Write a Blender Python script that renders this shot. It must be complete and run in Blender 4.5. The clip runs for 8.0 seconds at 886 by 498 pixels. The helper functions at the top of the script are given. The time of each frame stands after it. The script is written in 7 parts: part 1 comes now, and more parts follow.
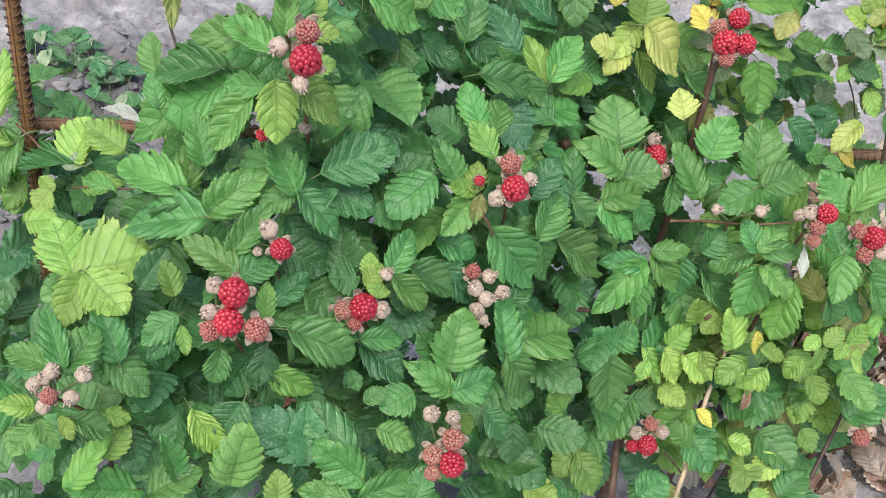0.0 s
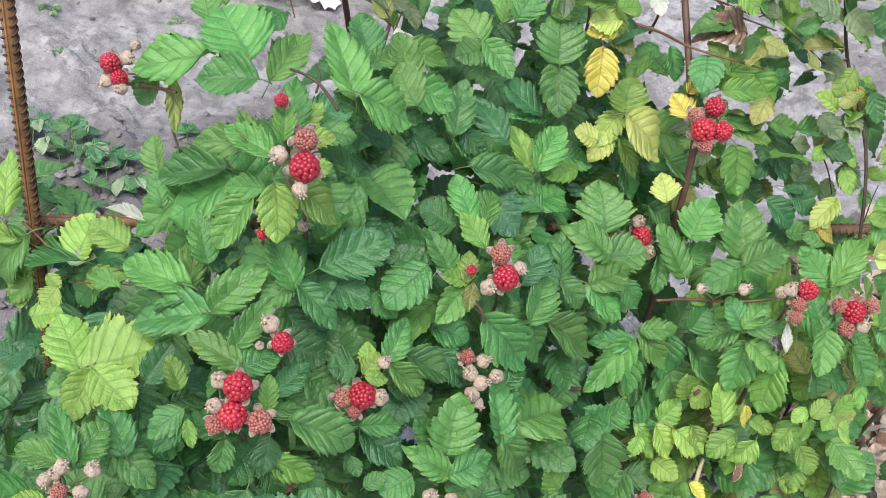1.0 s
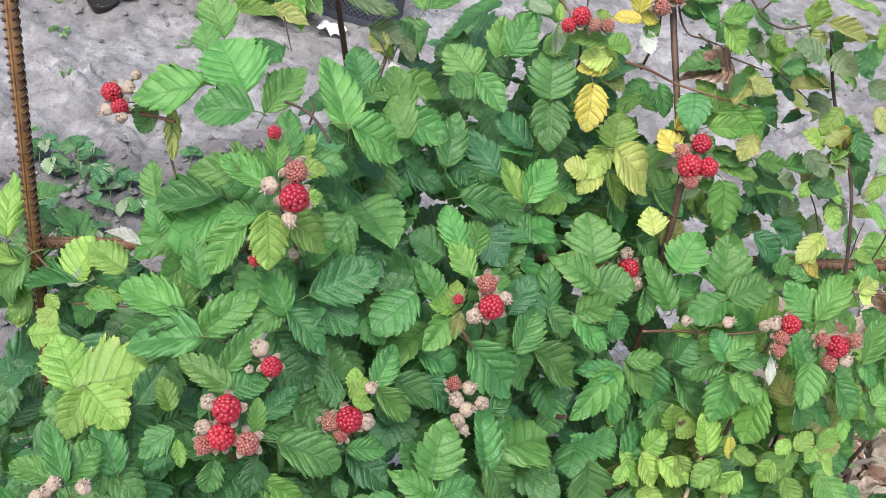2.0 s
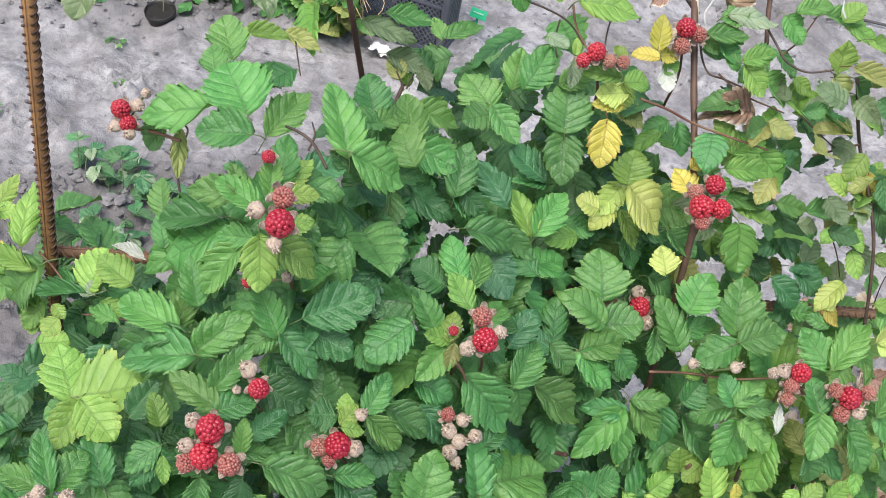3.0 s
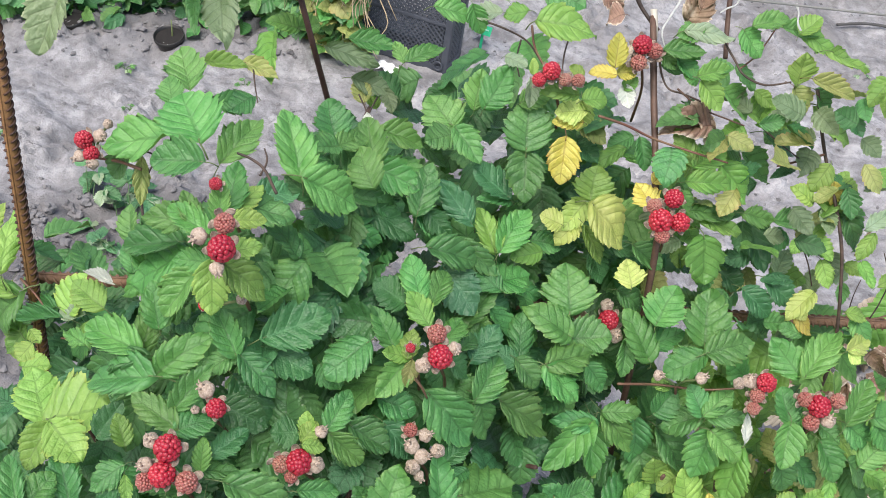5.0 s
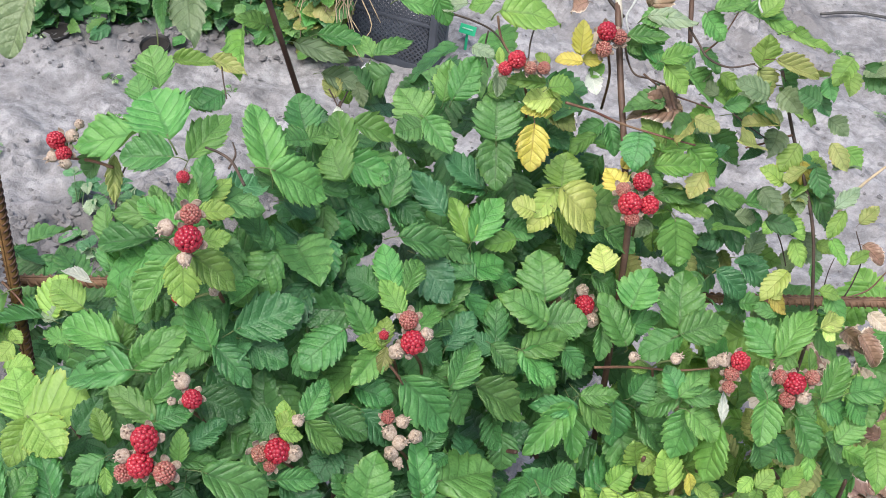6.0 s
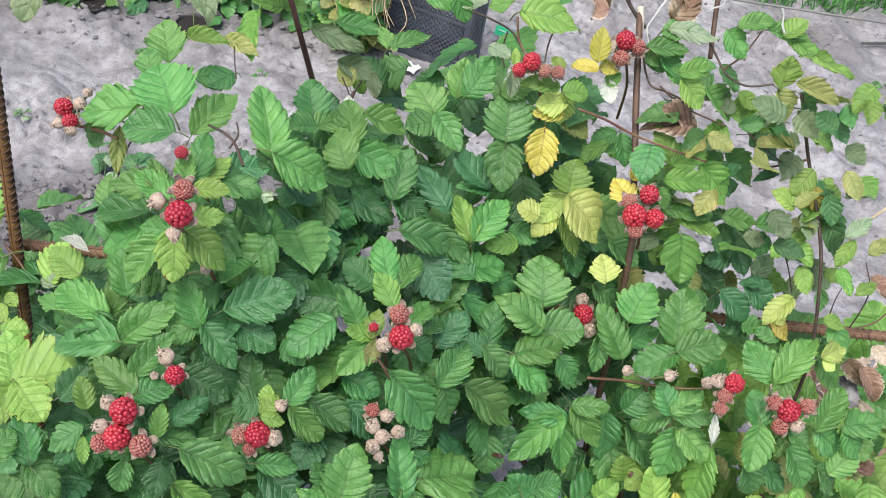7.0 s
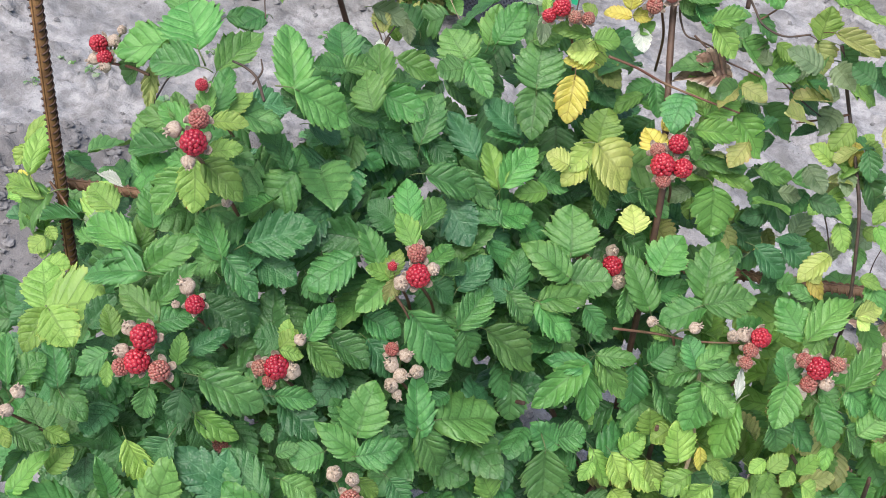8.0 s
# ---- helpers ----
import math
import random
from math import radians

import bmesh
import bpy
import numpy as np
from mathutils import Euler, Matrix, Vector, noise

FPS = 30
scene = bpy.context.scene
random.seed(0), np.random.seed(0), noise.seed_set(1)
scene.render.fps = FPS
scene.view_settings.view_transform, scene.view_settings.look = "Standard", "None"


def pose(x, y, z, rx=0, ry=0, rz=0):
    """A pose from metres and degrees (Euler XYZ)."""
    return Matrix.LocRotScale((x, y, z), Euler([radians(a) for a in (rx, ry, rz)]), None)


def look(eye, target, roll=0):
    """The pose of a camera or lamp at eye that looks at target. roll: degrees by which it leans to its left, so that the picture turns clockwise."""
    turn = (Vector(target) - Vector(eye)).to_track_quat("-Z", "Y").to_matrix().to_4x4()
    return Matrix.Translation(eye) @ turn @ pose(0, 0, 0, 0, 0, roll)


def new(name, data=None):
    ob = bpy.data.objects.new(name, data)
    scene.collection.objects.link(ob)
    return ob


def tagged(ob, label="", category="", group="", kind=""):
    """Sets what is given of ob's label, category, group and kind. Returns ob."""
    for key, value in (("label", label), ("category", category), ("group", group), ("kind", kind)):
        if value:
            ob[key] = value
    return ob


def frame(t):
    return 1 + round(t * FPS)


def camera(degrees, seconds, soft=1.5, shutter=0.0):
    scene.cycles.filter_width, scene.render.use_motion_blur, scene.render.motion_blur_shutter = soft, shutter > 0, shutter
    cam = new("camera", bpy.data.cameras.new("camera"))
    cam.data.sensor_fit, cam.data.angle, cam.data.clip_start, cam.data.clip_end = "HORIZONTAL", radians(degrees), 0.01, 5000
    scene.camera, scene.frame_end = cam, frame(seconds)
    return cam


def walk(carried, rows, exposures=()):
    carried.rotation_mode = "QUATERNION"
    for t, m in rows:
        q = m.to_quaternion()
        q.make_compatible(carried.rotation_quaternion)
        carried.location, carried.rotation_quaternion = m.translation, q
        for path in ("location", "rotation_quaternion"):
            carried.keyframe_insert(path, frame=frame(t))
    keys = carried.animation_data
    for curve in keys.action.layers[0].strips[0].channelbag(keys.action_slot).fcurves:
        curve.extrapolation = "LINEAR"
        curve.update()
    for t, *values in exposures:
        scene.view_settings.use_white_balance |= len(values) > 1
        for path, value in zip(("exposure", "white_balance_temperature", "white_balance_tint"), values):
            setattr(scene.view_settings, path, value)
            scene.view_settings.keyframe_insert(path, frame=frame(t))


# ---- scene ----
cam = camera(44.0, 8.0, soft=0.7)
PATH = [
    (0, (0.024, 0.0, 1.277), (-0.366, 1.373, -0.125), 13.4),
    (0.2, (0.0186, -0.0004, 1.2949), (-0.3576, 1.4124, -0.0698), 14.67),
    (0.5, (0.009, -0.011, 1.306), (-0.365, 1.432, -0.027), 16.2),
    (0.7, (0.0146, -0.0089, 1.3061), (-0.3760, 1.4378, -0.0184), 14.70),
    (1, (0.022, -0.012, 1.31), (-0.401, 1.435, -0.004), 11.8),
    (1.2, (0.0178, -0.0170, 1.3098), (-0.4228, 1.4276, -0.0013), 12.06),
    (1.5, (0.027, -0.017, 1.313), (-0.405, 1.416, -0.013), 12.1),
    (1.7, (0.033, -0.02, 1.327), (-0.398, 1.45, 0.041), 12.7),
    (2.8, (0.055, -0.006, 1.332), (-0.489, 1.421, 0.041), 11.7),
    (3, (0.074, 0.006, 1.341), (-0.486, 1.444, 0.068), 12.5),
    (3.2, (0.0893, 0.0136, 1.3444), (-0.4829, 1.4435, 0.0686), 12.68),
    (3.5, (0.11, 0.019, 1.351), (-0.502, 1.43, 0.072), 12.3),
    (3.7, (0.1161, 0.0227, 1.3576), (-0.5033, 1.4232, 0.0711), 11.58),
    (4, (0.117, 0.025, 1.369), (-0.519, 1.446, 0.113), 11.6),
    (4.2, (0.114, 0.026, 1.375), (-0.528, 1.467, 0.145), 12.2),
    (5.3, (0.14, 0.022, 1.364), (-0.474, 1.44, 0.094), 8.7),
    (5.5, (0.146, 0.019, 1.365), (-0.465, 1.447, 0.105), 8.5),
    (5.7, (0.1526, 0.0170, 1.3694), (-0.4770, 1.4338, 0.1060), 8.20),
    (6, (0.161, 0.02, 1.366), (-0.469, 1.442, 0.109), 7.8),
    (6.2, (0.1609, 0.0233, 1.3620), (-0.4377, 1.4680, 0.1152), 10.16),
    (6.5, (0.155, 0.025, 1.357), (-0.474, 1.445, 0.096), 11.6),
    (6.7, (0.1605, 0.0335, 1.3559), (-0.4683, 1.4429, 0.0837), 11.60),
    (7, (0.181, 0.035, 1.363), (-0.493, 1.433, 0.1), 11.2),
    (7.2, (0.1891, 0.0324, 1.3596), (-0.5202, 1.4134, 0.0988), 10.72),
    (7.5, (0.197, 0.033, 1.355), (-0.526, 1.383, 0.069), 11.5),
    (7.7, (0.2077, 0.0404, 1.3560), (-0.5155, 1.3691, 0.0478), 11.98),
    (8, (0.234, 0.044, 1.353), (-0.537, 1.339, 0.038), 9.5),
]
walk(cam, [(t, look(eye, target, roll)) for t, eye, target, roll in PATH])

# ---- light: overcast summer sky ----
world = bpy.data.worlds.new("overcast_sky")
scene.world = world
world.use_nodes = True
wn, wl = world.node_tree.nodes, world.node_tree.links
sky = wn.new("ShaderNodeTexSky")
sky.sky_type = "NISHITA"
sky.sun_disc = False
sky.sun_elevation, sky.sun_rotation = radians(55), radians(200)
sky.air_density, sky.dust_density, sky.ozone_density = 1.0, 5.0, 1.0
wl.new(sky.outputs[0], wn["Background"].inputs[0])
wn["Background"].inputs[1].default_value = 0.125
sun = new("sun", bpy.data.lights.new("sun", "SUN"))
sun.data.energy, sun.data.angle, sun.data.color = 1.5, radians(14), (1.0, 0.97, 0.93)
sun.matrix_world = look((1.0, -2.0, 3.6), (0, 0, 0))
scene.view_settings.exposure = 0.86


# ---- materials ----
def nodes_of(name):
    mat = bpy.data.materials.new(name)
    mat.use_nodes = True
    nt = mat.node_tree
    return mat, nt.nodes, nt.links, nt.nodes["Principled BSDF"], nt.nodes["Material Output"]


def math_node(n, l, op, a, b=None, clamp=False):
    m = n.new("ShaderNodeMath")
    m.operation, m.use_clamp = op, clamp
    for i, v in enumerate((a, b)):
        if v is None:
            continue
        if isinstance(v, (int, float)):
            m.inputs[i].default_value = v
        else:
            l.new(v, m.inputs[i])
    return m.outputs[0]


def mix_node(n, l, fac, a, b, how="MIX"):
    m = n.new("ShaderNodeMix")
    m.data_type, m.blend_type = "RGBA", how
    for sock, v in ((m.inputs[0], fac), (m.inputs[6], a), (m.inputs[7], b)):
        if isinstance(v, (int, float)):
            sock.default_value = v
        elif isinstance(v, tuple):
            sock.default_value = (*v, 1)
        else:
            l.new(v, sock)
    return m.outputs[2]


def noise_node(n, l, vec, scale, detail=4, rough=0.6):
    t = n.new("ShaderNodeTexNoise")
    t.inputs["Scale"].default_value, t.inputs["Detail"].default_value, t.inputs["Roughness"].default_value = scale, detail, rough
    if vec is not None:
        l.new(vec, t.inputs["Vector"])
    return t.outputs[0]


def ramp_node(n, l, fac, *stops):
    r = n.new("ShaderNodeValToRGB")
    while len(r.color_ramp.elements) < len(stops):
        r.color_ramp.elements.new(0.5)
    for e, (p, c) in zip(r.color_ramp.elements, stops):
        e.position, e.color = p, (*c, 1) if isinstance(c, tuple) else (c, c, c, 1)
    l.new(fac, r.inputs[0])
    return r.outputs[0]


def bump_node(n, l, height, strength, dist):
    b = n.new("ShaderNodeBump")
    b.inputs["Strength"].default_value, b.inputs["Distance"].default_value = strength, dist
    l.new(height, b.inputs["Height"])
    return b.outputs[0]


VEINS = 6


def leaf_material(name, base, light, blotch, edge, amount, through_light, sunk=True, island=False):
    """Leaf blade: pleated veins, mottling at two scales, discoloured margin."""
    mat, n, l, bsdf, out = nodes_of(name)
    # sunk: crease shadow along the veins is put into their darker colour.
    rib_col = tuple(c * 0.62 for c in blotch) if sunk else tuple(min(1.0, c * 1.35 + 0.03) for c in light)
    uv = n.new("ShaderNodeUVMap")
    uv.uv_map = "UVMap"
    sep = n.new("ShaderNodeSeparateXYZ")
    l.new(uv.outputs[0], sep.inputs[0])
    u, v = sep.outputs[0], sep.outputs[1]
    across = math_node(n, l, "ABSOLUTE", math_node(n, l, "SUBTRACT", math_node(n, l, "MULTIPLY", v, 2.0), 1.0))
    rnd = n.new("ShaderNodeNewGeometry").outputs["Random Per Island"] if island else n.new("ShaderNodeObjectInfo").outputs["Random"]
    tex = n.new("ShaderNodeCombineXYZ")
    flat = n.new("ShaderNodeUVMap")
    flat.uv_map = "flat"
    spread = n.new("ShaderNodeSeparateXYZ")
    l.new(flat.outputs[0], spread.inputs[0])
    l.new(spread.outputs[0], tex.inputs[0])
    l.new(spread.outputs[1], tex.inputs[1])
    l.new(math_node(n, l, "MULTIPLY", rnd, 40.0), tex.inputs[2])
    fine, broad = noise_node(n, l, tex.outputs[0], 26, 5, 0.7), noise_node(n, l, tex.outputs[0], 3.2, 3)
    saw = math_node(n, l, "FRACT", math_node(n, l, "MULTIPLY", u, float(VEINS)))
    vein = ramp_node(n, l, math_node(n, l, "ABSOLUTE", math_node(n, l, "SUBTRACT", saw, 0.5)), (0.41, 0.0), (0.48, 1.0))
    rib = ramp_node(n, l, across, (0.03, 1.0), (0.075, 0.0))
    veins = math_node(n, l, "MAXIMUM", vein, rib)
    col = mix_node(n, l, ramp_node(n, l, broad, (0.35, 0.0), (0.68, 1.0)), base, light)
    col = mix_node(n, l, math_node(n, l, "MULTIPLY", veins, 0.48 if sunk else 0.40), col, rib_col)
    col = mix_node(n, l, math_node(n, l, "MULTIPLY", ramp_node(n, l, fine, (0.5, 0.0), (0.75, 1.0)), 0.25), col, blotch)
    rim = math_node(n, l, "ADD", math_node(n, l, "POWER", across, 5.0), math_node(n, l, "MULTIPLY", math_node(n, l, "SUBTRACT", broad, 0.5), 2.2))
    col = mix_node(n, l, math_node(n, l, "MULTIPLY", ramp_node(n, l, rim, (0.35, 0.0), (0.95, 1.0)), amount), col, edge)
    hsv = n.new("ShaderNodeHueSaturation")
    l.new(math_node(n, l, "ADD", math_node(n, l, "MULTIPLY", rnd, 0.56), 0.74), hsv.inputs["Value"])
    l.new(math_node(n, l, "ADD", math_node(n, l, "MULTIPLY", math_node(n, l, "FRACT", math_node(n, l, "MULTIPLY", rnd, 7.3)), 0.035), 0.482), hsv.inputs["Hue"])
    l.new(col, hsv.inputs["Color"])
    l.new(hsv.outputs[0], bsdf.inputs["Base Color"])
    l.new(math_node(n, l, "ADD", math_node(n, l, "MULTIPLY", broad, 0.3), 0.30), bsdf.inputs["Roughness"])
    bsdf.inputs["Specular IOR Level"].default_value = 0.55
    cells = n.new("ShaderNodeTexVoronoi")
    cells.inputs["Scale"].default_value = 20.0
    l.new(tex.outputs[0], cells.inputs["Vector"])
    puff = math_node(n, l, "SUBTRACT", 0.8, cells.outputs["Distance"])
    h = math_node(n, l, "ADD", math_node(n, l, "MULTIPLY", fine, 0.6), math_node(n, l, "MULTIPLY", veins, -0.8))
    h = math_node(n, l, "ADD", h, math_node(n, l, "MULTIPLY", puff, 1.6))
    l.new(bump_node(n, l, h, 0.34, 0.0014), bsdf.inputs["Normal"])
    tr = n.new("ShaderNodeBsdfTranslucent")
    l.new(mix_node(n, l, 0.5, hsv.outputs[0], (0.3, 0.5, 0.05)), tr.inputs[0])
    mx = n.new("ShaderNodeMixShader")
    mx.inputs[0].default_value = through_light
    l.new(bsdf.outputs[0], mx.inputs[1])
    l.new(tr.outputs[0], mx.inputs[2])
    l.new(mx.outputs[0], out.inputs[0])
    return mat


BROWN = (0.20, 0.09, 0.035)
TONES = {
    "green": ((0.056, 0.186, 0.055), (0.096, 0.264, 0.079), (0.033, 0.114, 0.030), (0.164, 0.249, 0.055), 0.20, 0.2),
    "bright": ((0.081, 0.240, 0.059), (0.137, 0.324, 0.091), (0.053, 0.168, 0.040), (0.240, 0.345, 0.081), 0.25, 0.25),
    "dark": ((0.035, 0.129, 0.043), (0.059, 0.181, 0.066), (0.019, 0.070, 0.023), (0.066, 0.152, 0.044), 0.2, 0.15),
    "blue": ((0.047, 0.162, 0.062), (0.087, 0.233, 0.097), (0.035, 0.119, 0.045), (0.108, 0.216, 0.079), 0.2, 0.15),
    "lime": ((0.207, 0.389, 0.081), (0.316, 0.508, 0.126), (0.131, 0.260, 0.055), (0.436, 0.465, 0.091), 0.4, 0.3),
    "fresh": ((0.141, 0.303, 0.063), (0.218, 0.400, 0.094), (0.093, 0.216, 0.044), (0.327, 0.411, 0.081), 0.3, 0.3),
    "olive": ((0.227, 0.276, 0.083), (0.336, 0.357, 0.131), (0.180, 0.183, 0.063), (0.360, 0.270, 0.100), 0.6, 0.25),
    "cream": ((0.450, 0.600, 0.150), (0.570, 0.670, 0.220), (0.350, 0.450, 0.110), (0.560, 0.580, 0.180), 0.3, 0.3),
    "grey": ((0.120, 0.185, 0.090), (0.180, 0.255, 0.140), (0.090, 0.140, 0.070), (0.300, 0.340, 0.220), 0.35, 0.25),
    "yellow": ((0.580, 0.530, 0.090), (0.599, 0.584, 0.144), (0.380, 0.260, 0.050), (0.400, 0.210, 0.060), 0.55, 0.3),
    "pale": ((0.252, 0.357, 0.209), (0.310, 0.420, 0.290), (0.216, 0.303, 0.168), (0.500, 0.540, 0.420), 0.4, 0.2),
    "white": ((0.520, 0.570, 0.510), (0.640, 0.680, 0.630), (0.500, 0.550, 0.480), (0.800, 0.800, 0.760), 0.4, 0.2),
    "dry": ((0.330, 0.270, 0.210), (0.430, 0.370, 0.300), (0.220, 0.170, 0.130), (0.500, 0.440, 0.360), 0.5, 0.1),
    "dead": ((0.190, 0.115, 0.082), (0.300, 0.205, 0.150), (0.100, 0.050, 0.030), (0.680, 0.600, 0.480), 0.9, 0.1),
}
LEAF = {k: leaf_material("leaf_" + k, *v, sunk=k not in ("dark", "blue", "white", "dry")) for k, v in TONES.items()}
LEAF_MANY = {k: leaf_material("foliage_" + k, *TONES[k], island=True) for k in ("green", "bright", "dark", "lime", "blue", "dead", "olive", "dry", "fresh", "grey")}


def stem_material(name, a, b, scale=60.0, rough=0.6):
    mat, n, l, bsdf, out = nodes_of(name)
    tc = n.new("ShaderNodeTexCoord")
    f, g = noise_node(n, l, tc.outputs["Object"], scale, 4, 0.7), noise_node(n, l, tc.outputs["Object"], scale * 6, 3)
    col = mix_node(n, l, ramp_node(n, l, f, (0.35, 0.0), (0.65, 1.0)), a, b)
    l.new(mix_node(n, l, math_node(n, l, "MULTIPLY", g, 0.35), col, tuple(c * 0.5 for c in a)), bsdf.inputs["Base Color"])
    bsdf.inputs["Roughness"].default_value = rough
    l.new(bump_node(n, l, g, 0.4, 0.001), bsdf.inputs["Normal"])
    return mat


CANE = stem_material("brown_cane_bark", (0.065, 0.036, 0.027), (0.135, 0.078, 0.055), 45)
RED_STEM = stem_material("reddish_stem", (0.14, 0.055, 0.042), (0.17, 0.11, 0.06), 50)
GREEN_STEM = stem_material("green_stem", (0.11, 0.19, 0.06), (0.20, 0.22, 0.10), 50)
DARK_STEM = stem_material("dark_twig", (0.035, 0.025, 0.02), (0.10, 0.065, 0.05), 60)
DRY_STEM = stem_material("dry_straw", (0.42, 0.33, 0.2), (0.55, 0.46, 0.32), 40)
CUT_WOOD = stem_material("cut_wood", (0.5, 0.46, 0.4), (0.6, 0.57, 0.5), 90)
RUST = stem_material("rusty_steel", (0.13, 0.064, 0.026), (0.27, 0.145, 0.052), 90, 0.75)
STAKE_WOOD = stem_material("dark_stake", (0.045, 0.020, 0.018), (0.09, 0.045, 0.038), 60, 0.6)
RIB_RUST = stem_material("dark_rib_rust", (0.045, 0.024, 0.020), (0.11, 0.055, 0.035), 90, 0.75)
RUST_DARK = stem_material("dark_rusty_steel", (0.15, 0.082, 0.05), (0.27, 0.165, 0.105), 70, 0.75)
SEPAL = stem_material("downy_sepal", (0.27, 0.20, 0.15), (0.58, 0.49, 0.41), 4.0, 0.85)
WIRE = stem_material("galvanised_wire", (0.16, 0.17, 0.16), (0.25, 0.25, 0.24), 80, 0.5)
TWINE = stem_material("pale_twine", (0.38, 0.40, 0.40), (0.55, 0.57, 0.56), 90, 0.8)
HOSE = stem_material("dark_hose", (0.05, 0.05, 0.05), (0.08, 0.08, 0.08), 20, 0.6)


def berry_material(name, a, b, c, rough):
    mat, n, l, bsdf, out = nodes_of(name)
    tc, oi = n.new("ShaderNodeTexCoord"), n.new("ShaderNodeObjectInfo")
    isl = n.new("ShaderNodeNewGeometry").outputs["Random Per Island"]
    col = mix_node(n, l, isl, a, b)
    col = mix_node(n, l, math_node(n, l, "MULTIPLY", oi.outputs["Random"], 0.6), col, c)
    col = mix_node(n, l, ramp_node(n, l, noise_node(n, l, tc.outputs["Object"], 4.0, 3), (0.45, 0.0), (0.75, 0.5)), col, c)
    l.new(col, bsdf.inputs["Base Color"])
    bsdf.inputs["Roughness"].default_value = rough
    bsdf.inputs["Subsurface Weight"].default_value = 0.15
    bsdf.inputs["Subsurface Radius"].default_value = (0.004, 0.001, 0.001)
    return mat


RIPE = berry_material("ripe_raspberry_flesh", (0.35, 0.014, 0.030), (0.46, 0.042, 0.058), (0.25, 0.008, 0.028), 0.17)
UNRIPE = berry_material("unripe_raspberry_flesh", (0.27, 0.10, 0.08), (0.37, 0.22, 0.16), (0.27, 0.06, 0.06), 0.34)
# Darkened filling: crevice shade between the drupelets is put into this colour.
SHADED_CORE = stem_material("berry_core", (0.12, 0.01, 0.012), (0.16, 0.015, 0.015), 60)


def ground_material():
    mat, n, l, bsdf, out = nodes_of("sandy_garden_soil")
    p = n.new("ShaderNodeTexCoord").outputs["Object"]
    big, mid, fine, grit = noise_node(n, l, p, 2.2, 5, 0.65), noise_node(n, l, p, 13, 6, 0.75), noise_node(n, l, p, 48, 5, 0.7), noise_node(n, l, p, 330, 3)
    col = mix_node(n, l, ramp_node(n, l, mid, (0.38, 0.0), (0.60, 1.0)), (0.175, 0.175, 0.185), (0.385, 0.387, 0.408))
    col = mix_node(n, l, ramp_node(n, l, big, (0.46, 0.0), (0.64, 0.8)), col, (0.165, 0.16, 0.165))
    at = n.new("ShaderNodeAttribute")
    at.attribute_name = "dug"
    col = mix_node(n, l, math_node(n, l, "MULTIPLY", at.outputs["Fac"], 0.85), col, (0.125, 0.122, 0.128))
    col = mix_node(n, l, ramp_node(n, l, fine, (0.51, 0.0), (0.66, 0.6)), col, (0.15, 0.147, 0.155))
    col = mix_node(n, l, ramp_node(n, l, grit, (0.62, 0.0), (0.78, 0.22)), col, (0.48, 0.48, 0.5))
    l.new(col, bsdf.inputs["Base Color"])
    bsdf.inputs["Roughness"].default_value = 0.95
    h = math_node(n, l, "ADD", fine, math_node(n, l, "MULTIPLY", grit, 0.3))
    l.new(bump_node(n, l, h, 0.8, 0.009), bsdf.inputs["Normal"])
    return mat


SOIL = ground_material()


def plain_material(name, a, b, rough, scale=25.0):
    return stem_material(name, a, b, scale, rough)


BLACK_SOIL = plain_material("black_potting_soil", (0.008, 0.007, 0.007), (0.018, 0.016, 0.015), 0.9, 60)
CLOD = plain_material("grey_clod", (0.12, 0.118, 0.124), (0.25, 0.248, 0.26), 0.95, 20)
PLASTIC = plain_material("dusty_black_plastic", (0.048, 0.056, 0.075), (0.085, 0.098, 0.125), 0.5, 12)
POT = plain_material("black_pot_plastic", (0.012, 0.012, 0.013), (0.025, 0.025, 0.025), 0.4, 12)
TAG_GREEN = plain_material("green_tag_plastic", (0.02, 0.42, 0.20), (0.03, 0.5, 0.26), 0.4, 15)
TAG_LINE = plain_material("pale_lettering", (0.35, 0.75, 0.55), (0.4, 0.78, 0.6), 0.5, 15)
PAPER = plain_material("white_scrap", (0.75, 0.76, 0.78), (0.85, 0.85, 0.86), 0.6, 30)


# ---- building blocks ----
def mesh_object(name, bm, material, parent=None, label="", smooth=True):
    me = bpy.data.meshes.new(name)
    bm.to_mesh(me)
    bm.free()
    for m in material if isinstance(material, (list, tuple)) else (material,):
        me.materials.append(m)
    if smooth:
        for f in me.polygons:
            f.use_smooth = True
    ob = new(name, me)
    if parent is not None:
        ob.parent = parent
    if label:
        tagged(ob, label)
    return ob


def part(name, bm, material, parent, label="", smooth=True):
    return mesh_object(name, bm, material, parent, label, smooth)


def thing(name, x, y, z, label, category, group="", kind=""):
    e = new(name)
    e.location = (x, y, z)
    e.empty_display_size = 0.02
    return tagged(e, label, category, group, kind)


def glide(points, steps):
    """A smooth line through the points."""
    pts = [Vector(p) for p in points]
    pts = [pts[0] * 2 - pts[1]] + pts + [pts[-1] * 2 - pts[-2]]
    res = []
    for i in range(1, len(pts) - 2):
        a, b, c, d = pts[i - 1:i + 3]
        for k in range(steps):
            t = k / steps
            res.append(0.5 * ((2 * b) + (c - a) * t + (2 * a - 5 * b + 4 * c - d) * t * t + (3 * b - a - 3 * c + d) * t ** 3))
    res.append(pts[-2])
    return res


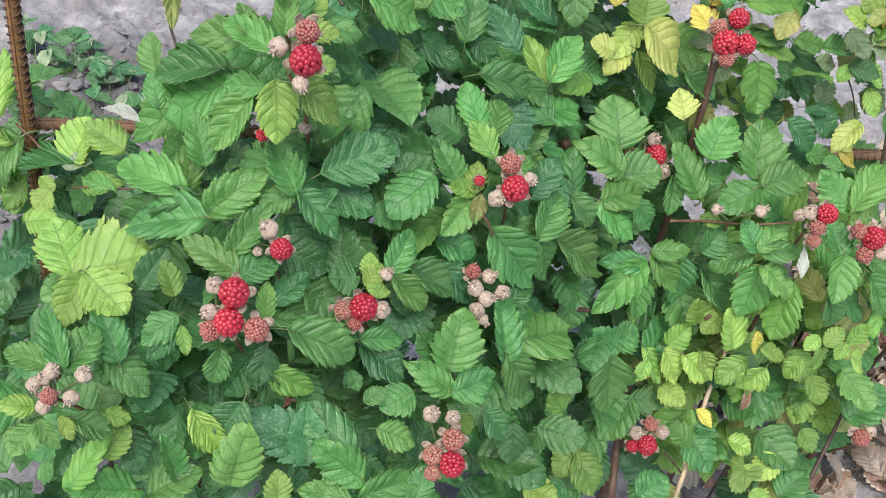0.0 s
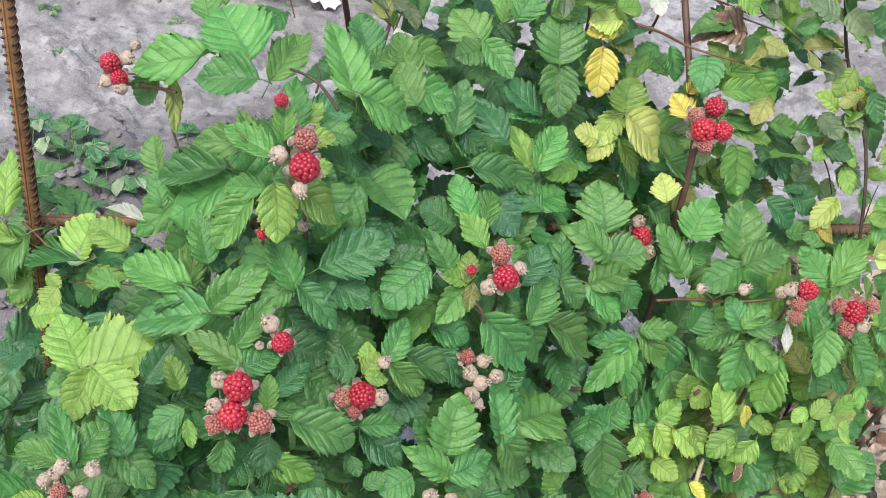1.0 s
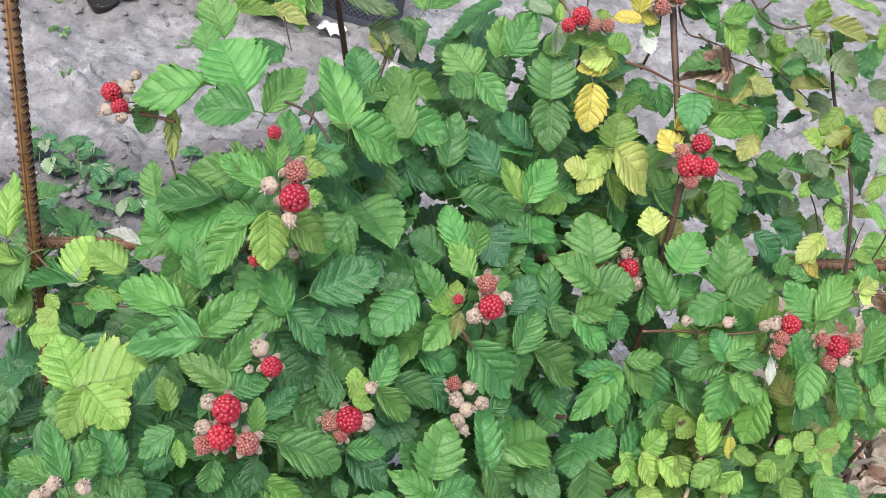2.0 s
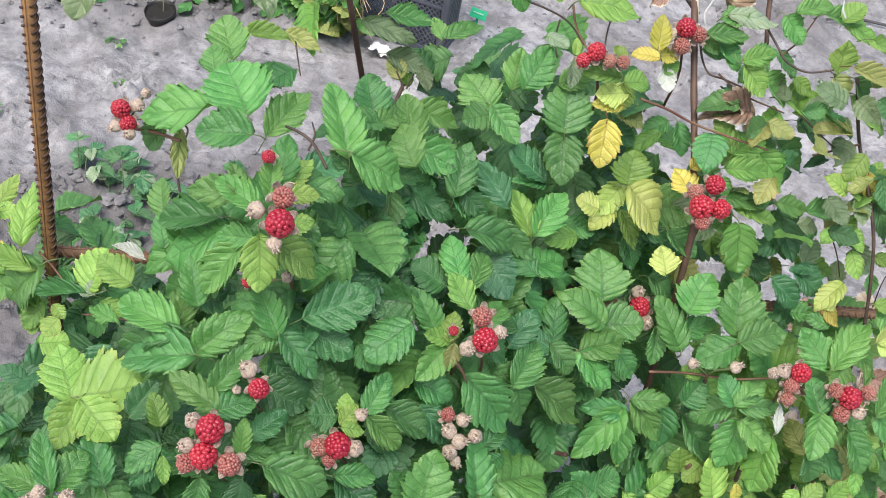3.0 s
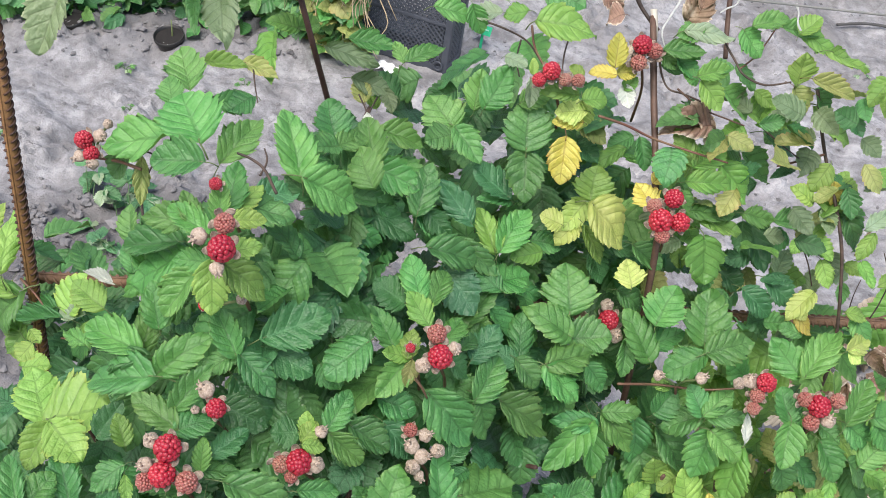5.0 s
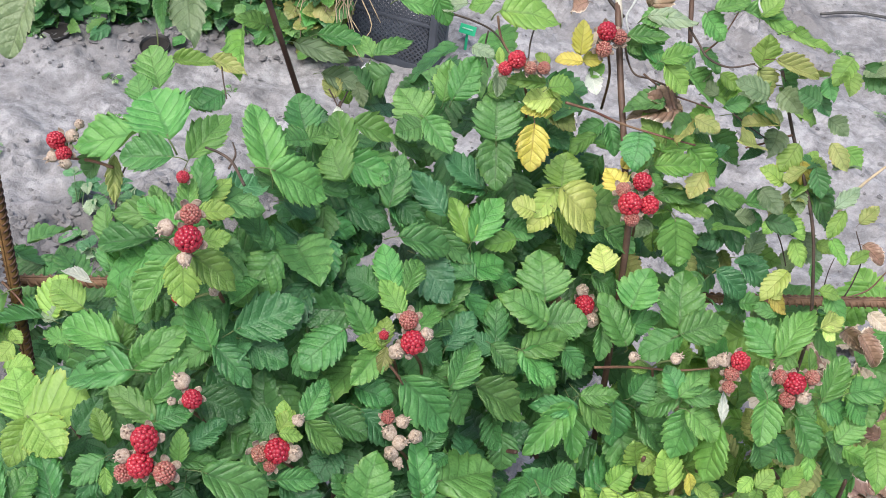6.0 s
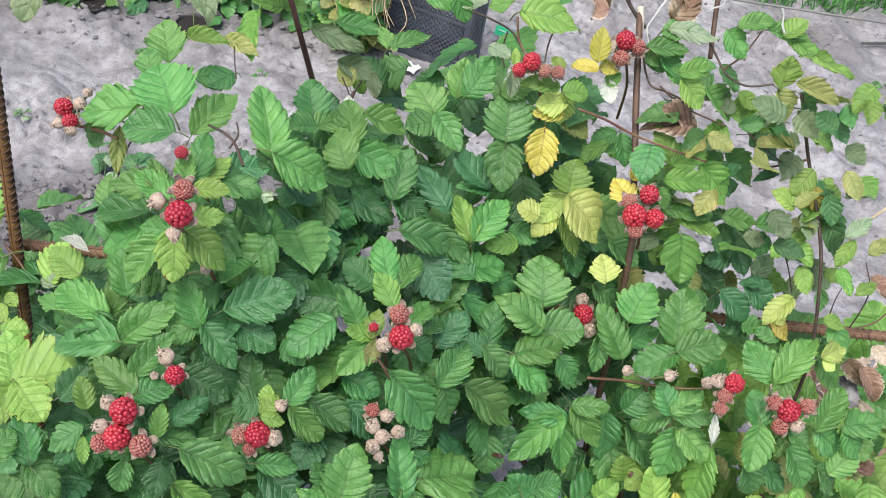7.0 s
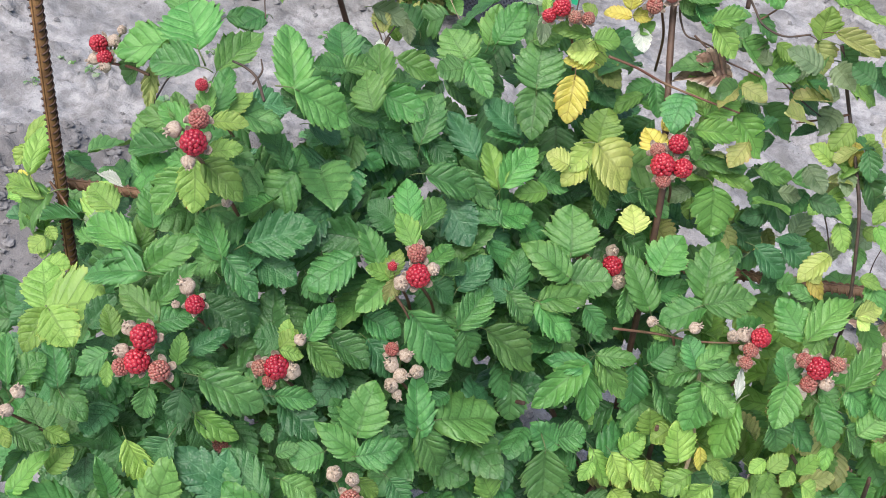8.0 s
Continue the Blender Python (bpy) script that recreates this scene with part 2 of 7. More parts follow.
def tube(bm, line, r0, r1, sides=7, knots=0.0, slot=0, cap=True):
    """A tapering, slightly knotty stem along the line."""
    rings, prev = [], None
    for i, p in enumerate(line):
        d = (line[min(i + 1, len(line) - 1)] - line[max(i - 1, 0)]).normalized()
        if prev is None:
            prev = d.orthogonal().normalized()
        side = (prev - d * prev.dot(d)).normalized()
        prev, other = side, d.cross(side)
        r = r0 + (r1 - r0) * i / max(len(line) - 1, 1)
        if knots:
            r *= 1 + knots * noise.noise(p * 90)
        rings.append([bm.verts.new(p + r * (math.cos(a) * side + math.sin(a) * other)) for a in (2 * math.pi * k / sides for k in range(sides))])
    for a, b in zip(rings, rings[1:]):
        for k in range(sides):
            bm.faces.new((a[k], a[(k + 1) % sides], b[(k + 1) % sides], b[k])).material_index = slot
    if cap:
        for ring in (rings[0][::-1], rings[-1]):
            bm.faces.new(ring).material_index = slot
    return bm


def box(bm, m, sx, sy, sz, bevel=0.0, slot=0):
    made = bmesh.ops.create_cube(bm, size=1.0, matrix=m @ Matrix.Diagonal((sx, sy, sz, 1)))["verts"]
    faces = {f for v in made for f in v.link_faces}
    for f in faces:
        f.material_index = slot
    if bevel:
        bmesh.ops.bevel(bm, geom=list({e for f in faces for e in f.edges}), offset=bevel, segments=2, affect="EDGES", profile=0.7)
    return bm


# ---- leaf blades ----
def blade_grid(rows, cols, fold, droop, wave, pleat, seed, lobe=0.0, broad=0.40, fine=3, swing=0.0):
    """Points, faces and texture places of a broad saw-edged pleated blade: base at the origin, tip at y = 1, 1 across.
    Rows of points run along the side veins, from the midrib out to the teeth."""
    rng = random.Random(seed)
    ph = rng.uniform(0, 6.28)
    bend = math.log(0.5) / math.log(broad)
    pts, uvs, faces = [], [], []
    for i in range(rows):
        u = i / (rows - 1)
        rib_y, edge_y = 0.98 * u ** 1.75 + 0.02 * u, -0.06 + 1.06 * u ** 0.68
        q = (edge_y + 0.06) / 1.06
        w = 0.5 * max(math.sin(math.pi * q ** bend), 0.0) ** (0.54 + 0.24 * q * q)
        if lobe:
            w *= 1 + lobe * math.exp(-((q - 0.46) / 0.11) ** 2) - lobe * 0.8 * math.exp(-((q - 0.66) / 0.07) ** 2)
        big, small = (u * VEINS) % 1.0, (u * VEINS * fine) % 1.0
        notch = 0.165 * (1 - big) ** 1.3 + 0.085 * (1 - small) + 0.025 * rng.random()
        for j in range(cols):
            s = 2 * j / (cols - 1) - 1
            a = abs(s)
            rim = max(0.0, (a - 0.62) / 0.38) ** 2
            x = s * w * (1 - notch * rim * min(1.0, 4 * (1 - u) + 0.1))
            y = rib_y + (edge_y - rib_y) * a ** 0.90
            y += 0.010 * (small - 0.4) * rim * (1 - u)
            puff = abs(math.sin(math.pi * u * VEINS)) ** 0.7
            puff *= 0.60 + 1.3 * noise.noise(Vector((y * 5, s * 3, seed * 5)))
            z = (fold + 0.10) * abs(x) - droop * y * abs(y) * 0.5 + wave * math.sin(5.0 * y + ph + 1.5 * s) * a * 0.5
            z += 2.6 * pleat * puff * min(1.0, a * 3.0) * (0.5 + 0.5 * math.sin(math.pi * a)) * (0.5 + w) * (1 - u * 0.5)
            z -= 0.018 * math.exp(-(a / 0.10) ** 2) * (1 - u)
            z -= 0.16 * max(droop, 0.05) * a ** 3
            z += 0.05 * noise.noise(Vector((x * 3.1 + seed * 7, y * 3.1, seed))) + 0.02 * noise.noise(Vector((x * 9 + seed * 3, y * 9, seed)))
            x += swing * y * y + 0.02 * noise.noise(Vector((y * 3, a, seed * 3.3)))
            pts.append((x, y, z))
            uvs.append((u, (s + 1) / 2))
    for i in range(rows - 1):
        for j in range(cols - 1):
            k = i * cols + j
            faces.append((k, k + 1, k + cols + 1, k + cols))
    return np.array(pts), faces, uvs


STYLES = [
    dict(fold=0.10, droop=0.12, wave=0.08, pleat=0.020, seed=1, broad=0.46, swing=0.06),
    dict(fold=0.26, droop=0.26, wave=0.10, pleat=0.024, seed=2, broad=0.44, swing=-0.05),
    dict(fold=-0.08, droop=0.34, wave=0.12, pleat=0.020, seed=3, broad=0.52),
    dict(fold=0.30, droop=0.02, wave=0.12, pleat=0.024, seed=4, lobe=0.10, broad=0.46, swing=0.05),
    dict(fold=0.04, droop=0.18, wave=0.18, pleat=0.021, seed=5, lobe=0.14, broad=0.50, swing=-0.08),
    dict(fold=0.18, droop=-0.14, wave=0.12, pleat=0.021, seed=7, lobe=0.12, broad=0.54),
    dict(fold=0.22, droop=0.42, wave=0.16, pleat=0.023, seed=8, broad=0.47, swing=0.08),
    dict(fold=0.40, droop=0.10, wave=0.08, pleat=0.025, seed=9, broad=0.45, swing=-0.03),
    dict(fold=0.02, droop=0.05, wave=0.20, pleat=0.019, seed=10, lobe=0.12, broad=0.49, swing=0.03),
]
CURLED = dict(fold=0.75, droop=0.65, wave=0.35, pleat=0.03, seed=6)


def lobed_grid(lobes, seed, rows=73, cols=11):
    """A broad blade with pointed lobes round the stalk's end, its chief vein along y; about 1 long and 1 across."""
    rng = random.Random(seed)
    pts, uvs, faces = [], [], []
    reach = radians(148)
    for i in range(rows):
        u = i / (rows - 1)
        th = (2 * u - 1) * reach
        lobe = 0.5 + 0.5 * math.cos(th * lobes * 0.98)
        far = (0.58 + 0.42 * lobe ** 0.9) * (1 - 0.25 * (abs(th) / reach) ** 1.5)
        far *= 1 - 0.14 * (1 - (i / 3.0) % 1.0) - 0.03 * rng.random()
        for j in range(cols):
            q = j / (cols - 1)
            r = far * q
            z = -0.10 * r * r + -0.07 * math.cos(th * lobes) * q * (1 - 0.4 * q) + 0.05 * noise.noise(Vector((th * 2, q * 3, seed))) - 0.030 * math.cos(2 * math.pi * u * VEINS * 2) * q * (1.2 - q)
            pts.append((math.sin(th) * r * 0.86, math.cos(th) * r + 0.0, z))
            uvs.append((u * 2, 0.5 + 0.46 * q + 0.03))
    for i in range(rows - 1):
        for j in range(cols - 1):
            k = i * cols + j
            faces.append((k, k + 1, k + cols + 1, k + cols))
    return np.array(pts), faces, uvs


def blade_mesh(name, materials, style, rows=VEINS * 9 + 1, cols=11, stalk=True):
    pts, faces, uvs = lobed_grid(*style) if isinstance(style, tuple) else blade_grid(rows, cols, **style)
    bm = bmesh.new()
    layer, flat = bm.loops.layers.uv.new("UVMap"), bm.loops.layers.uv.new("flat")
    vs = [bm.verts.new(p) for p in pts]
    for f in faces:
        made = bm.faces.new([vs[k] for k in f])
        for lp, k in zip(made.loops, f):
            lp[layer].uv = uvs[k]
            lp[flat].uv = pts[k][:2]
    if stalk:
        line = glide([(0, 0.05, 0), (0, -0.05, -0.02), (0.015, -0.14, -0.10), (0.02, -0.20, -0.26)], 3)
        tube(bm, line, 0.010, 0.014, 5, 0, 1)
    me = bpy.data.meshes.new(name)
    bm.to_mesh(me)
    bm.free()
    for m in materials:
        me.materials.append(m)
    for f in me.polygons:
        f.use_smooth = True
    return me


BLADES = {}


def blade(tone, style):
    if (tone, style) not in BLADES:
        st = CURLED if tone == "dead" else style if isinstance(style, tuple) else STYLES[style]
        BLADES[tone, style] = blade_mesh("leaf_blade", (LEAF[tone], RED_STEM if tone in ("yellow", "olive", "dead") else GREEN_STEM), st)
    return BLADES[tone, style]


def along(base, tip, normal):
    """Pose with y from base to tip and z near the normal."""
    y = (Vector(tip) - Vector(base)).normalized()
    x = y.cross(Vector(normal)).normalized()
    return Matrix((x, y, x.cross(y))).transposed().to_4x4()


TONE_WORDS = {"green": "", "bright": "", "fresh": "fresh light green leaf", "dark": "", "blue": "", "lime": "yellowish light green leaf", "olive": "fading olive-brown leaf", "grey": "dull greyish green leaf", "cream": "pale yellow-green leaf with browning edge", "yellow": "yellowed leaf with browning edge", "pale": "silvery pale underside of a leaf", "white": "white downy underside of a turned leaf edge", "dry": "dry grey-brown leaf", "dead": "curled brown dead leaf"}
pick = random.Random(11)
PLACED = []


# ---- ground ----
def ground_height(x, y):
    h = 0.018 * noise.noise(Vector((x * 2.1, y * 2.1, 0)))
    h += 0.019 * noise.fractal(Vector((x * 9, y * 9, 3)), 0.75, 2.1, 5)
    crumbs = max(0.0, noise.noise(Vector((x * 5, y * 5, 17))) + 0.15)
    h += crumbs * 0.06 * abs(noise.fractal(Vector((x * 30, y * 30, 6)), 0.8, 2.0, 3))
    return h + dug(x, y) * (0.02 + 0.045 * abs(noise.fractal(Vector((x * 13, y * 13, 5)), 0.8, 2.1, 4)))


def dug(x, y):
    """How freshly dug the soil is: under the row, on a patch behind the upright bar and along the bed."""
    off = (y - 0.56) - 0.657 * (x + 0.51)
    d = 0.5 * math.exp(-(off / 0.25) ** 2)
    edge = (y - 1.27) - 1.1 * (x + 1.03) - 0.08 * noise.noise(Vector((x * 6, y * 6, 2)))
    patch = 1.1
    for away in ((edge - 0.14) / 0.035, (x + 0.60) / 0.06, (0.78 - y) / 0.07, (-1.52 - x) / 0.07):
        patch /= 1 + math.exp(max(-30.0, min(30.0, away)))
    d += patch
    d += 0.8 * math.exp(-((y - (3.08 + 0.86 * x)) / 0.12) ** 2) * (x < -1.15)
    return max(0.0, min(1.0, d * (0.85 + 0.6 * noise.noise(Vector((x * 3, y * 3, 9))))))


def make_ground():
    bm = bmesh.new()
    dug_layer = bm.verts.layers.float.new("dug")
    def axis(lo, hi, step):
        inner = list(np.arange(lo, hi, step))
        out, s = [], step
        a = inner[-1]
        while a < 60:
            s *= 1.35
            a += s
            out.append(a)
        left, s, a = [], step, inner[0]
        while a > -60:
            s *= 1.35
            a -= s
            left.append(a)
        return left[::-1] + inner + out
    xs, ys = axis(-2.0, 0.55, 0.0095), axis(0.75, 3.3, 0.0095)
    rows = []
    for y in ys:
        row = []
        for x in xs:
            near = -2.6 < x < 1.2 and 0.0 < y < 4.4
            v = bm.verts.new((x, y, ground_height(x, y) if near else 0.0))
            v[dug_layer] = dug(x, y) if near else 0.2
            row.append(v)
        rows.append(row)
    for a, b in zip(rows, rows[1:]):
        for k in range(len(xs) - 1):
            bm.faces.new((a[k], a[k + 1], b[k + 1], b[k]))
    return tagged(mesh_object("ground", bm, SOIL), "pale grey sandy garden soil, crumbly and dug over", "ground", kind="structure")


make_ground()


# ---- trellis of reinforcing bars ----
def rebar(name, a, b, r, label, material=RUST, ridge=(0.30, -1.0, 0.0), rib_material=RIB_RUST):
    a, b = Vector(a), Vector(b)
    e = thing(name, *a, label, "steel bar")
    length, d = (b - a).length, (b - a).normalized()
    side = (Vector(ridge) - d * d.dot(Vector(ridge))).normalized()
    other = d.cross(side)
    bm = bmesh.new()
    tube(bm, [d * (length * i / 6) for i in range(7)], r * 0.80, r * 0.80, 14)
    part("bar_core", bm, material, e)
    bm = bmesh.new()
    step, k = r * 1.25, 0
    while (k + 1) * step < length:
        for flip in (0, 1):
            arc = []
            for q in range(7):
                ang = math.pi * (0.20 + 0.70 * q / 6) + flip * math.pi
                arc.append(d * (k * step + step * 0.9 * q / 6 * (1 if flip == 0 else 1)) + (math.cos(ang) * side + math.sin(ang) * other) * r * (0.76 + 0.22 * math.sin(math.pi * q / 6)))
            tube(bm, arc, r * 0.17, r * 0.17, 5)
        k += 1
    part("rib", bm, rib_material, e)
    bm = bmesh.new()
    for flip in (-1, 1):
        tube(bm, [side * flip * r * 0.84 + d * (length * i / 4) for i in range(5)], r * 0.16, r * 0.16, 4)
    part("ridge", bm, material, e)
    return e


rebar("upright_bar", (-0.509, 0.550, 0.0), (-0.511, 0.547, 0.935), 0.0063, "rusty ribbed reinforcing bar standing in the soil")
rebar("cross_bar", (-0.530, 0.562, 0.628), (0.62, 1.315, 0.631), 0.0062, "rusty ribbed reinforcing bar tied level through the bushes", RUST_DARK, (0.0, -0.2, 1.0), RUST_DARK)

# ---- the raspberry bush ----
bush = thing("raspberry_bush", -0.15, 0.72, 0.0, "leafy raspberry bush with ripe red berries, tied to rusty bars", "bush")
thin_bush = thing("raspberry_bush", 0.08, 0.93, 0.0, "thinner raspberry bush with yellowing leaves, tied to the same bars", "bush")


def owner(x):
    """The bush that grows at x, and the way into its own space."""
    ob = bush if x < 0.0 else thin_bush
    return ob, Matrix.Translation(-ob.location)




def leaf(tone, bx, by, bz, tx, ty, tz, width, nx, ny, nz, lobed=0):
    """One leaf blade on the bush, from where its stalk ends to its tip."""
    base, tip = Vector((bx, by, bz)), Vector((tx, ty, tz))
    size = (tip - base).length
    style = pick.randrange(len(STYLES))
    if lobed and tone != "dead":
        style, width = (lobed, 1 + pick.randrange(4)), width * 0.92
        size *= 1.08 if size > 0.045 else 0.84
    ob = new("leaf", blade(tone, style))
    ob.parent, into = owner(bx)
    m = along(base, tip, (nx, ny, nz))
    ob.matrix_local = into @ Matrix.Translation(base) @ m @ Matrix.Diagonal((width * size * 1.17, size * 1.05, size, 1))
    if TONE_WORDS[tone]:
        tagged(ob, TONE_WORDS[tone])
    PLACED.append((base, tip, size, tone))


def cane(points, r0, r1, material=CANE, name="cane", knots=0.15, label="", parent=None, local=None):
    if parent is None:
        parent, local = owner(points[-1][0])
    if name in ("shoot", "twig"):
        r0, r1 = r0 * 0.68, r1 * 0.68
    bm = bmesh.new()
    tube(bm, [local @ p for p in glide(points, 6)], r0, r1, 9, knots)
    return part(name, bm, material, parent, label)


leaf("bright", -0.297, 0.535, 0.905, -0.332, 0.560, 0.918, 1.09, 0.06, -0.40, 0.91)
leaf("bright", -0.334, 0.543, 0.890, -0.385, 0.530, 0.863, 0.54, -0.25, -0.59, 0.77)
leaf("green", -0.282, 0.520, 0.902, -0.318, 0.508, 0.895, 0.78, 0.04, -0.60, 0.80)
leaf("green", -0.378, 0.548, 0.851, -0.391, 0.541, 0.826, 0.77, -0.04, -0.96, 0.29)
leaf("olive", -0.365, 0.548, 0.851, -0.353, 0.532, 0.822, 0.35, 0.55, -0.63, 0.55)
leaf("bright", -0.283, 0.543, 0.889, -0.284, 0.586, 0.903, 0.56, 0.38, -0.29, 0.88)
leaf("green", -0.349, 0.618, 0.876, -0.330, 0.644, 0.873, 0.70, 0.37, -0.19, 0.91)
leaf("bright", -0.262, 0.487, 0.879, -0.302, 0.480, 0.867, 0.48, -0.12, -0.60, 0.79)
leaf("green", -0.301, 0.518, 0.820, -0.350, 0.508, 0.798, 0.54, -0.23, -0.57, 0.79)
leaf("bright", -0.293, 0.514, 0.815, -0.335, 0.492, 0.781, 0.73, -0.32, -0.57, 0.76)
leaf("bright", -0.256, 0.483, 0.876, -0.277, 0.495, 0.894, 0.55, 0.38, -0.49, 0.78)
leaf("bright", -0.242, 0.488, 0.890, -0.251, 0.504, 0.910, 0.55, 0.38, -0.63, 0.68)
leaf("bright", -0.244, 0.499, 0.888, -0.254, 0.527, 0.910, 0.63, 0.16, -0.59, 0.79)
leaf("lime", -0.242, 0.501, 0.886, -0.238, 0.531, 0.898, 0.50, 0.37, -0.38, 0.84)
leaf("lime", -0.232, 0.487, 0.895, -0.212, 0.500, 0.897, 0.62, 0.19, -0.46, 0.86)
leaf("fresh", -0.226, 0.477, 0.876, -0.209, 0.492, 0.882, 0.72, 0.25, -0.60, 0.76)
leaf("fresh", -0.239, 0.476, 0.862, -0.225, 0.462, 0.831, 0.70, 0.49, -0.68, 0.54)
leaf("fresh", -0.221, 0.468, 0.874, -0.191, 0.478, 0.857, 0.66, 0.56, -0.29, 0.78)
leaf("green", -0.238, 0.497, 0.867, -0.210, 0.504, 0.860, 0.64, 0.31, -0.49, 0.81)
leaf("lime", -0.629, 0.595, 0.605, -0.618, 0.610, 0.643, 0.48, -0.13, -0.91, 0.40)
leaf("lime", -0.622, 0.590, 0.606, -0.604, 0.598, 0.617, 0.81, -0.13, -0.68, 0.72)
leaf("lime", -0.616, 0.585, 0.615, -0.624, 0.574, 0.592, 0.67, 0.08, -0.90, 0.43)
leaf("bright", -0.236, 0.577, 0.878, -0.271, 0.606, 0.910, 0.56, 0.40, -0.41, 0.82)
leaf("bright", -0.228, 0.569, 0.886, -0.200, 0.602, 0.857, 0.69, 0.79, -0.17, 0.59)
leaf("dark", -0.226, 0.583, 0.856, -0.249, 0.576, 0.872, 0.61, 0.60, -0.36, 0.71)
leaf("green", -0.273, 0.681, 0.842, -0.294, 0.694, 0.864, 0.99, 0.52, -0.43, 0.74)
leaf("green", -0.258, 0.660, 0.852, -0.265, 0.633, 0.862, 0.75, 0.51, 0.17, 0.84)
leaf("bright", -0.266, 0.670, 0.843, -0.257, 0.705, 0.840, 0.59, 0.44, -0.03, 0.90)
leaf("bright", -0.239, 0.689, 0.826, -0.265, 0.719, 0.847, 0.65, 0.21, -0.43, 0.88)
leaf("bright", -0.245, 0.694, 0.821, -0.209, 0.716, 0.801, 0.68, 0.63, -0.47, 0.62)
leaf("green", -0.239, 0.642, 0.825, -0.218, 0.664, 0.810, 0.66, 0.60, -0.04, 0.80)
leaf("blue", -0.255, 0.546, 0.867, -0.240, 0.577, 0.863, 0.72, 0.44, -0.10, 0.89)
leaf("green", -0.246, 0.517, 0.885, -0.217, 0.541, 0.871, 0.70, 0.53, -0.14, 0.84)
leaf("bright", -0.274, 0.761, 0.810, -0.242, 0.786, 0.793, 0.60, 0.56, -0.17, 0.81)
leaf("green", -0.286, 0.805, 0.819, -0.313, 0.805, 0.836, 0.92, 0.50, -0.23, 0.83)
leaf("fresh", -0.303, 0.798, 0.802, -0.317, 0.800, 0.815, 0.81, 0.61, -0.36, 0.71)
leaf("green", -0.196, 0.699, 0.788, -0.209, 0.736, 0.816, 0.57, 0.34, -0.49, 0.80)
leaf("green", -0.247, 0.546, 0.809, -0.228, 0.590, 0.805, 0.90, 0.45, -0.12, 0.89)
leaf("dark", -0.235, 0.596, 0.837, -0.217, 0.612, 0.821, 0.89, 0.66, -0.03, 0.75)
leaf("green", -0.239, 0.639, 0.796, -0.210, 0.666, 0.769, 0.59, 0.72, -0.10, 0.68)
leaf("dark", -0.239, 0.683, 0.802, -0.214, 0.705, 0.780, 0.71, 0.72, -0.12, 0.68)
leaf("dark", -0.230, 0.678, 0.788, -0.195, 0.697, 0.765, 0.65, 0.62, -0.29, 0.73)
leaf("green", -0.203, 0.714, 0.775, -0.175, 0.725, 0.757, 0.73, 0.60, -0.30, 0.74)
leaf("bright", -0.215, 0.787, 0.823, -0.246, 0.799, 0.842, 0.98, 0.33, -0.46, 0.83)
leaf("green", -0.211, 0.781, 0.823, -0.226, 0.755, 0.821, 0.88, 0.41, -0.31, 0.86)
leaf("green", -0.211, 0.782, 0.829, -0.178, 0.775, 0.810, 0.63, 0.34, -0.54, 0.77)
leaf("bright", -0.203, 0.798, 0.844, -0.210, 0.816, 0.874, 0.71, 0.60, -0.61, 0.52)
leaf("bright", -0.190, 0.790, 0.855, -0.181, 0.814, 0.887, 0.70, 0.32, -0.80, 0.51)
leaf("green", -0.147, 0.799, 0.825, -0.162, 0.818, 0.861, 1.04, 0.43, -0.71, 0.56)
leaf("green", -0.148, 0.803, 0.821, -0.132, 0.775, 0.791, 0.79, 0.24, -0.64, 0.73)
leaf("bright", -0.167, 0.814, 0.859, -0.146, 0.829, 0.871, 0.77, 0.13, -0.72, 0.68)
leaf("fresh", -0.120, 0.824, 0.882, -0.142, 0.804, 0.887, 0.57, 0.52, -0.39, 0.76)
leaf("fresh", -0.115, 0.828, 0.877, -0.099, 0.846, 0.876, 0.91, 0.38, -0.28, 0.88)
leaf("cream", -0.112, 0.833, 0.865, -0.135, 0.819, 0.863, 0.96, 0.17, -0.35, 0.92)
leaf("cream", -0.119, 0.838, 0.869, -0.112, 0.836, 0.840, 0.73, 0.45, -0.88, 0.17)
leaf("yellow", -0.115, 0.804, 0.849, -0.106, 0.786, 0.815, 0.74, 0.41, -0.76, 0.51)
leaf("yellow", -0.112, 0.830, 0.854, -0.133, 0.815, 0.853, 0.64, 0.31, -0.52, 0.80)
leaf("olive", -0.129, 0.864, 0.835, -0.096, 0.868, 0.822, 0.86, 0.37, -0.15, 0.92)
leaf("dark", -0.129, 0.873, 0.804, -0.100, 0.871, 0.794, 0.93, 0.29, -0.22, 0.93)
leaf("fresh", -0.083, 0.816, 0.791, -0.090, 0.830, 0.816, 1.19, 0.36, -0.75, 0.55)
leaf("cream", -0.096, 0.793, 0.769, -0.114, 0.784, 0.776, 1.14, 0.46, -0.25, 0.85)
leaf("cream", -0.089, 0.828, 0.779, -0.098, 0.803, 0.757, 0.71, 0.15, -0.68, 0.72)
leaf("cream", -0.077, 0.804, 0.796, -0.036, 0.809, 0.772, 1.01, 0.51, -0.16, 0.85)
leaf("fresh", -0.077, 0.803, 0.770, -0.050, 0.800, 0.743, 0.41, 0.49, -0.67, 0.56)
leaf("cream", -0.090, 0.816, 0.762, -0.095, 0.792, 0.749, 0.80, 0.24, -0.50, 0.83)
leaf("fresh", -0.135, 0.742, 0.750, -0.165, 0.764, 0.773, 0.55, 0.31, -0.48, 0.82)
leaf("bright", -0.130, 0.741, 0.754, -0.131, 0.784, 0.774, 0.63, 0.37, -0.38, 0.85)
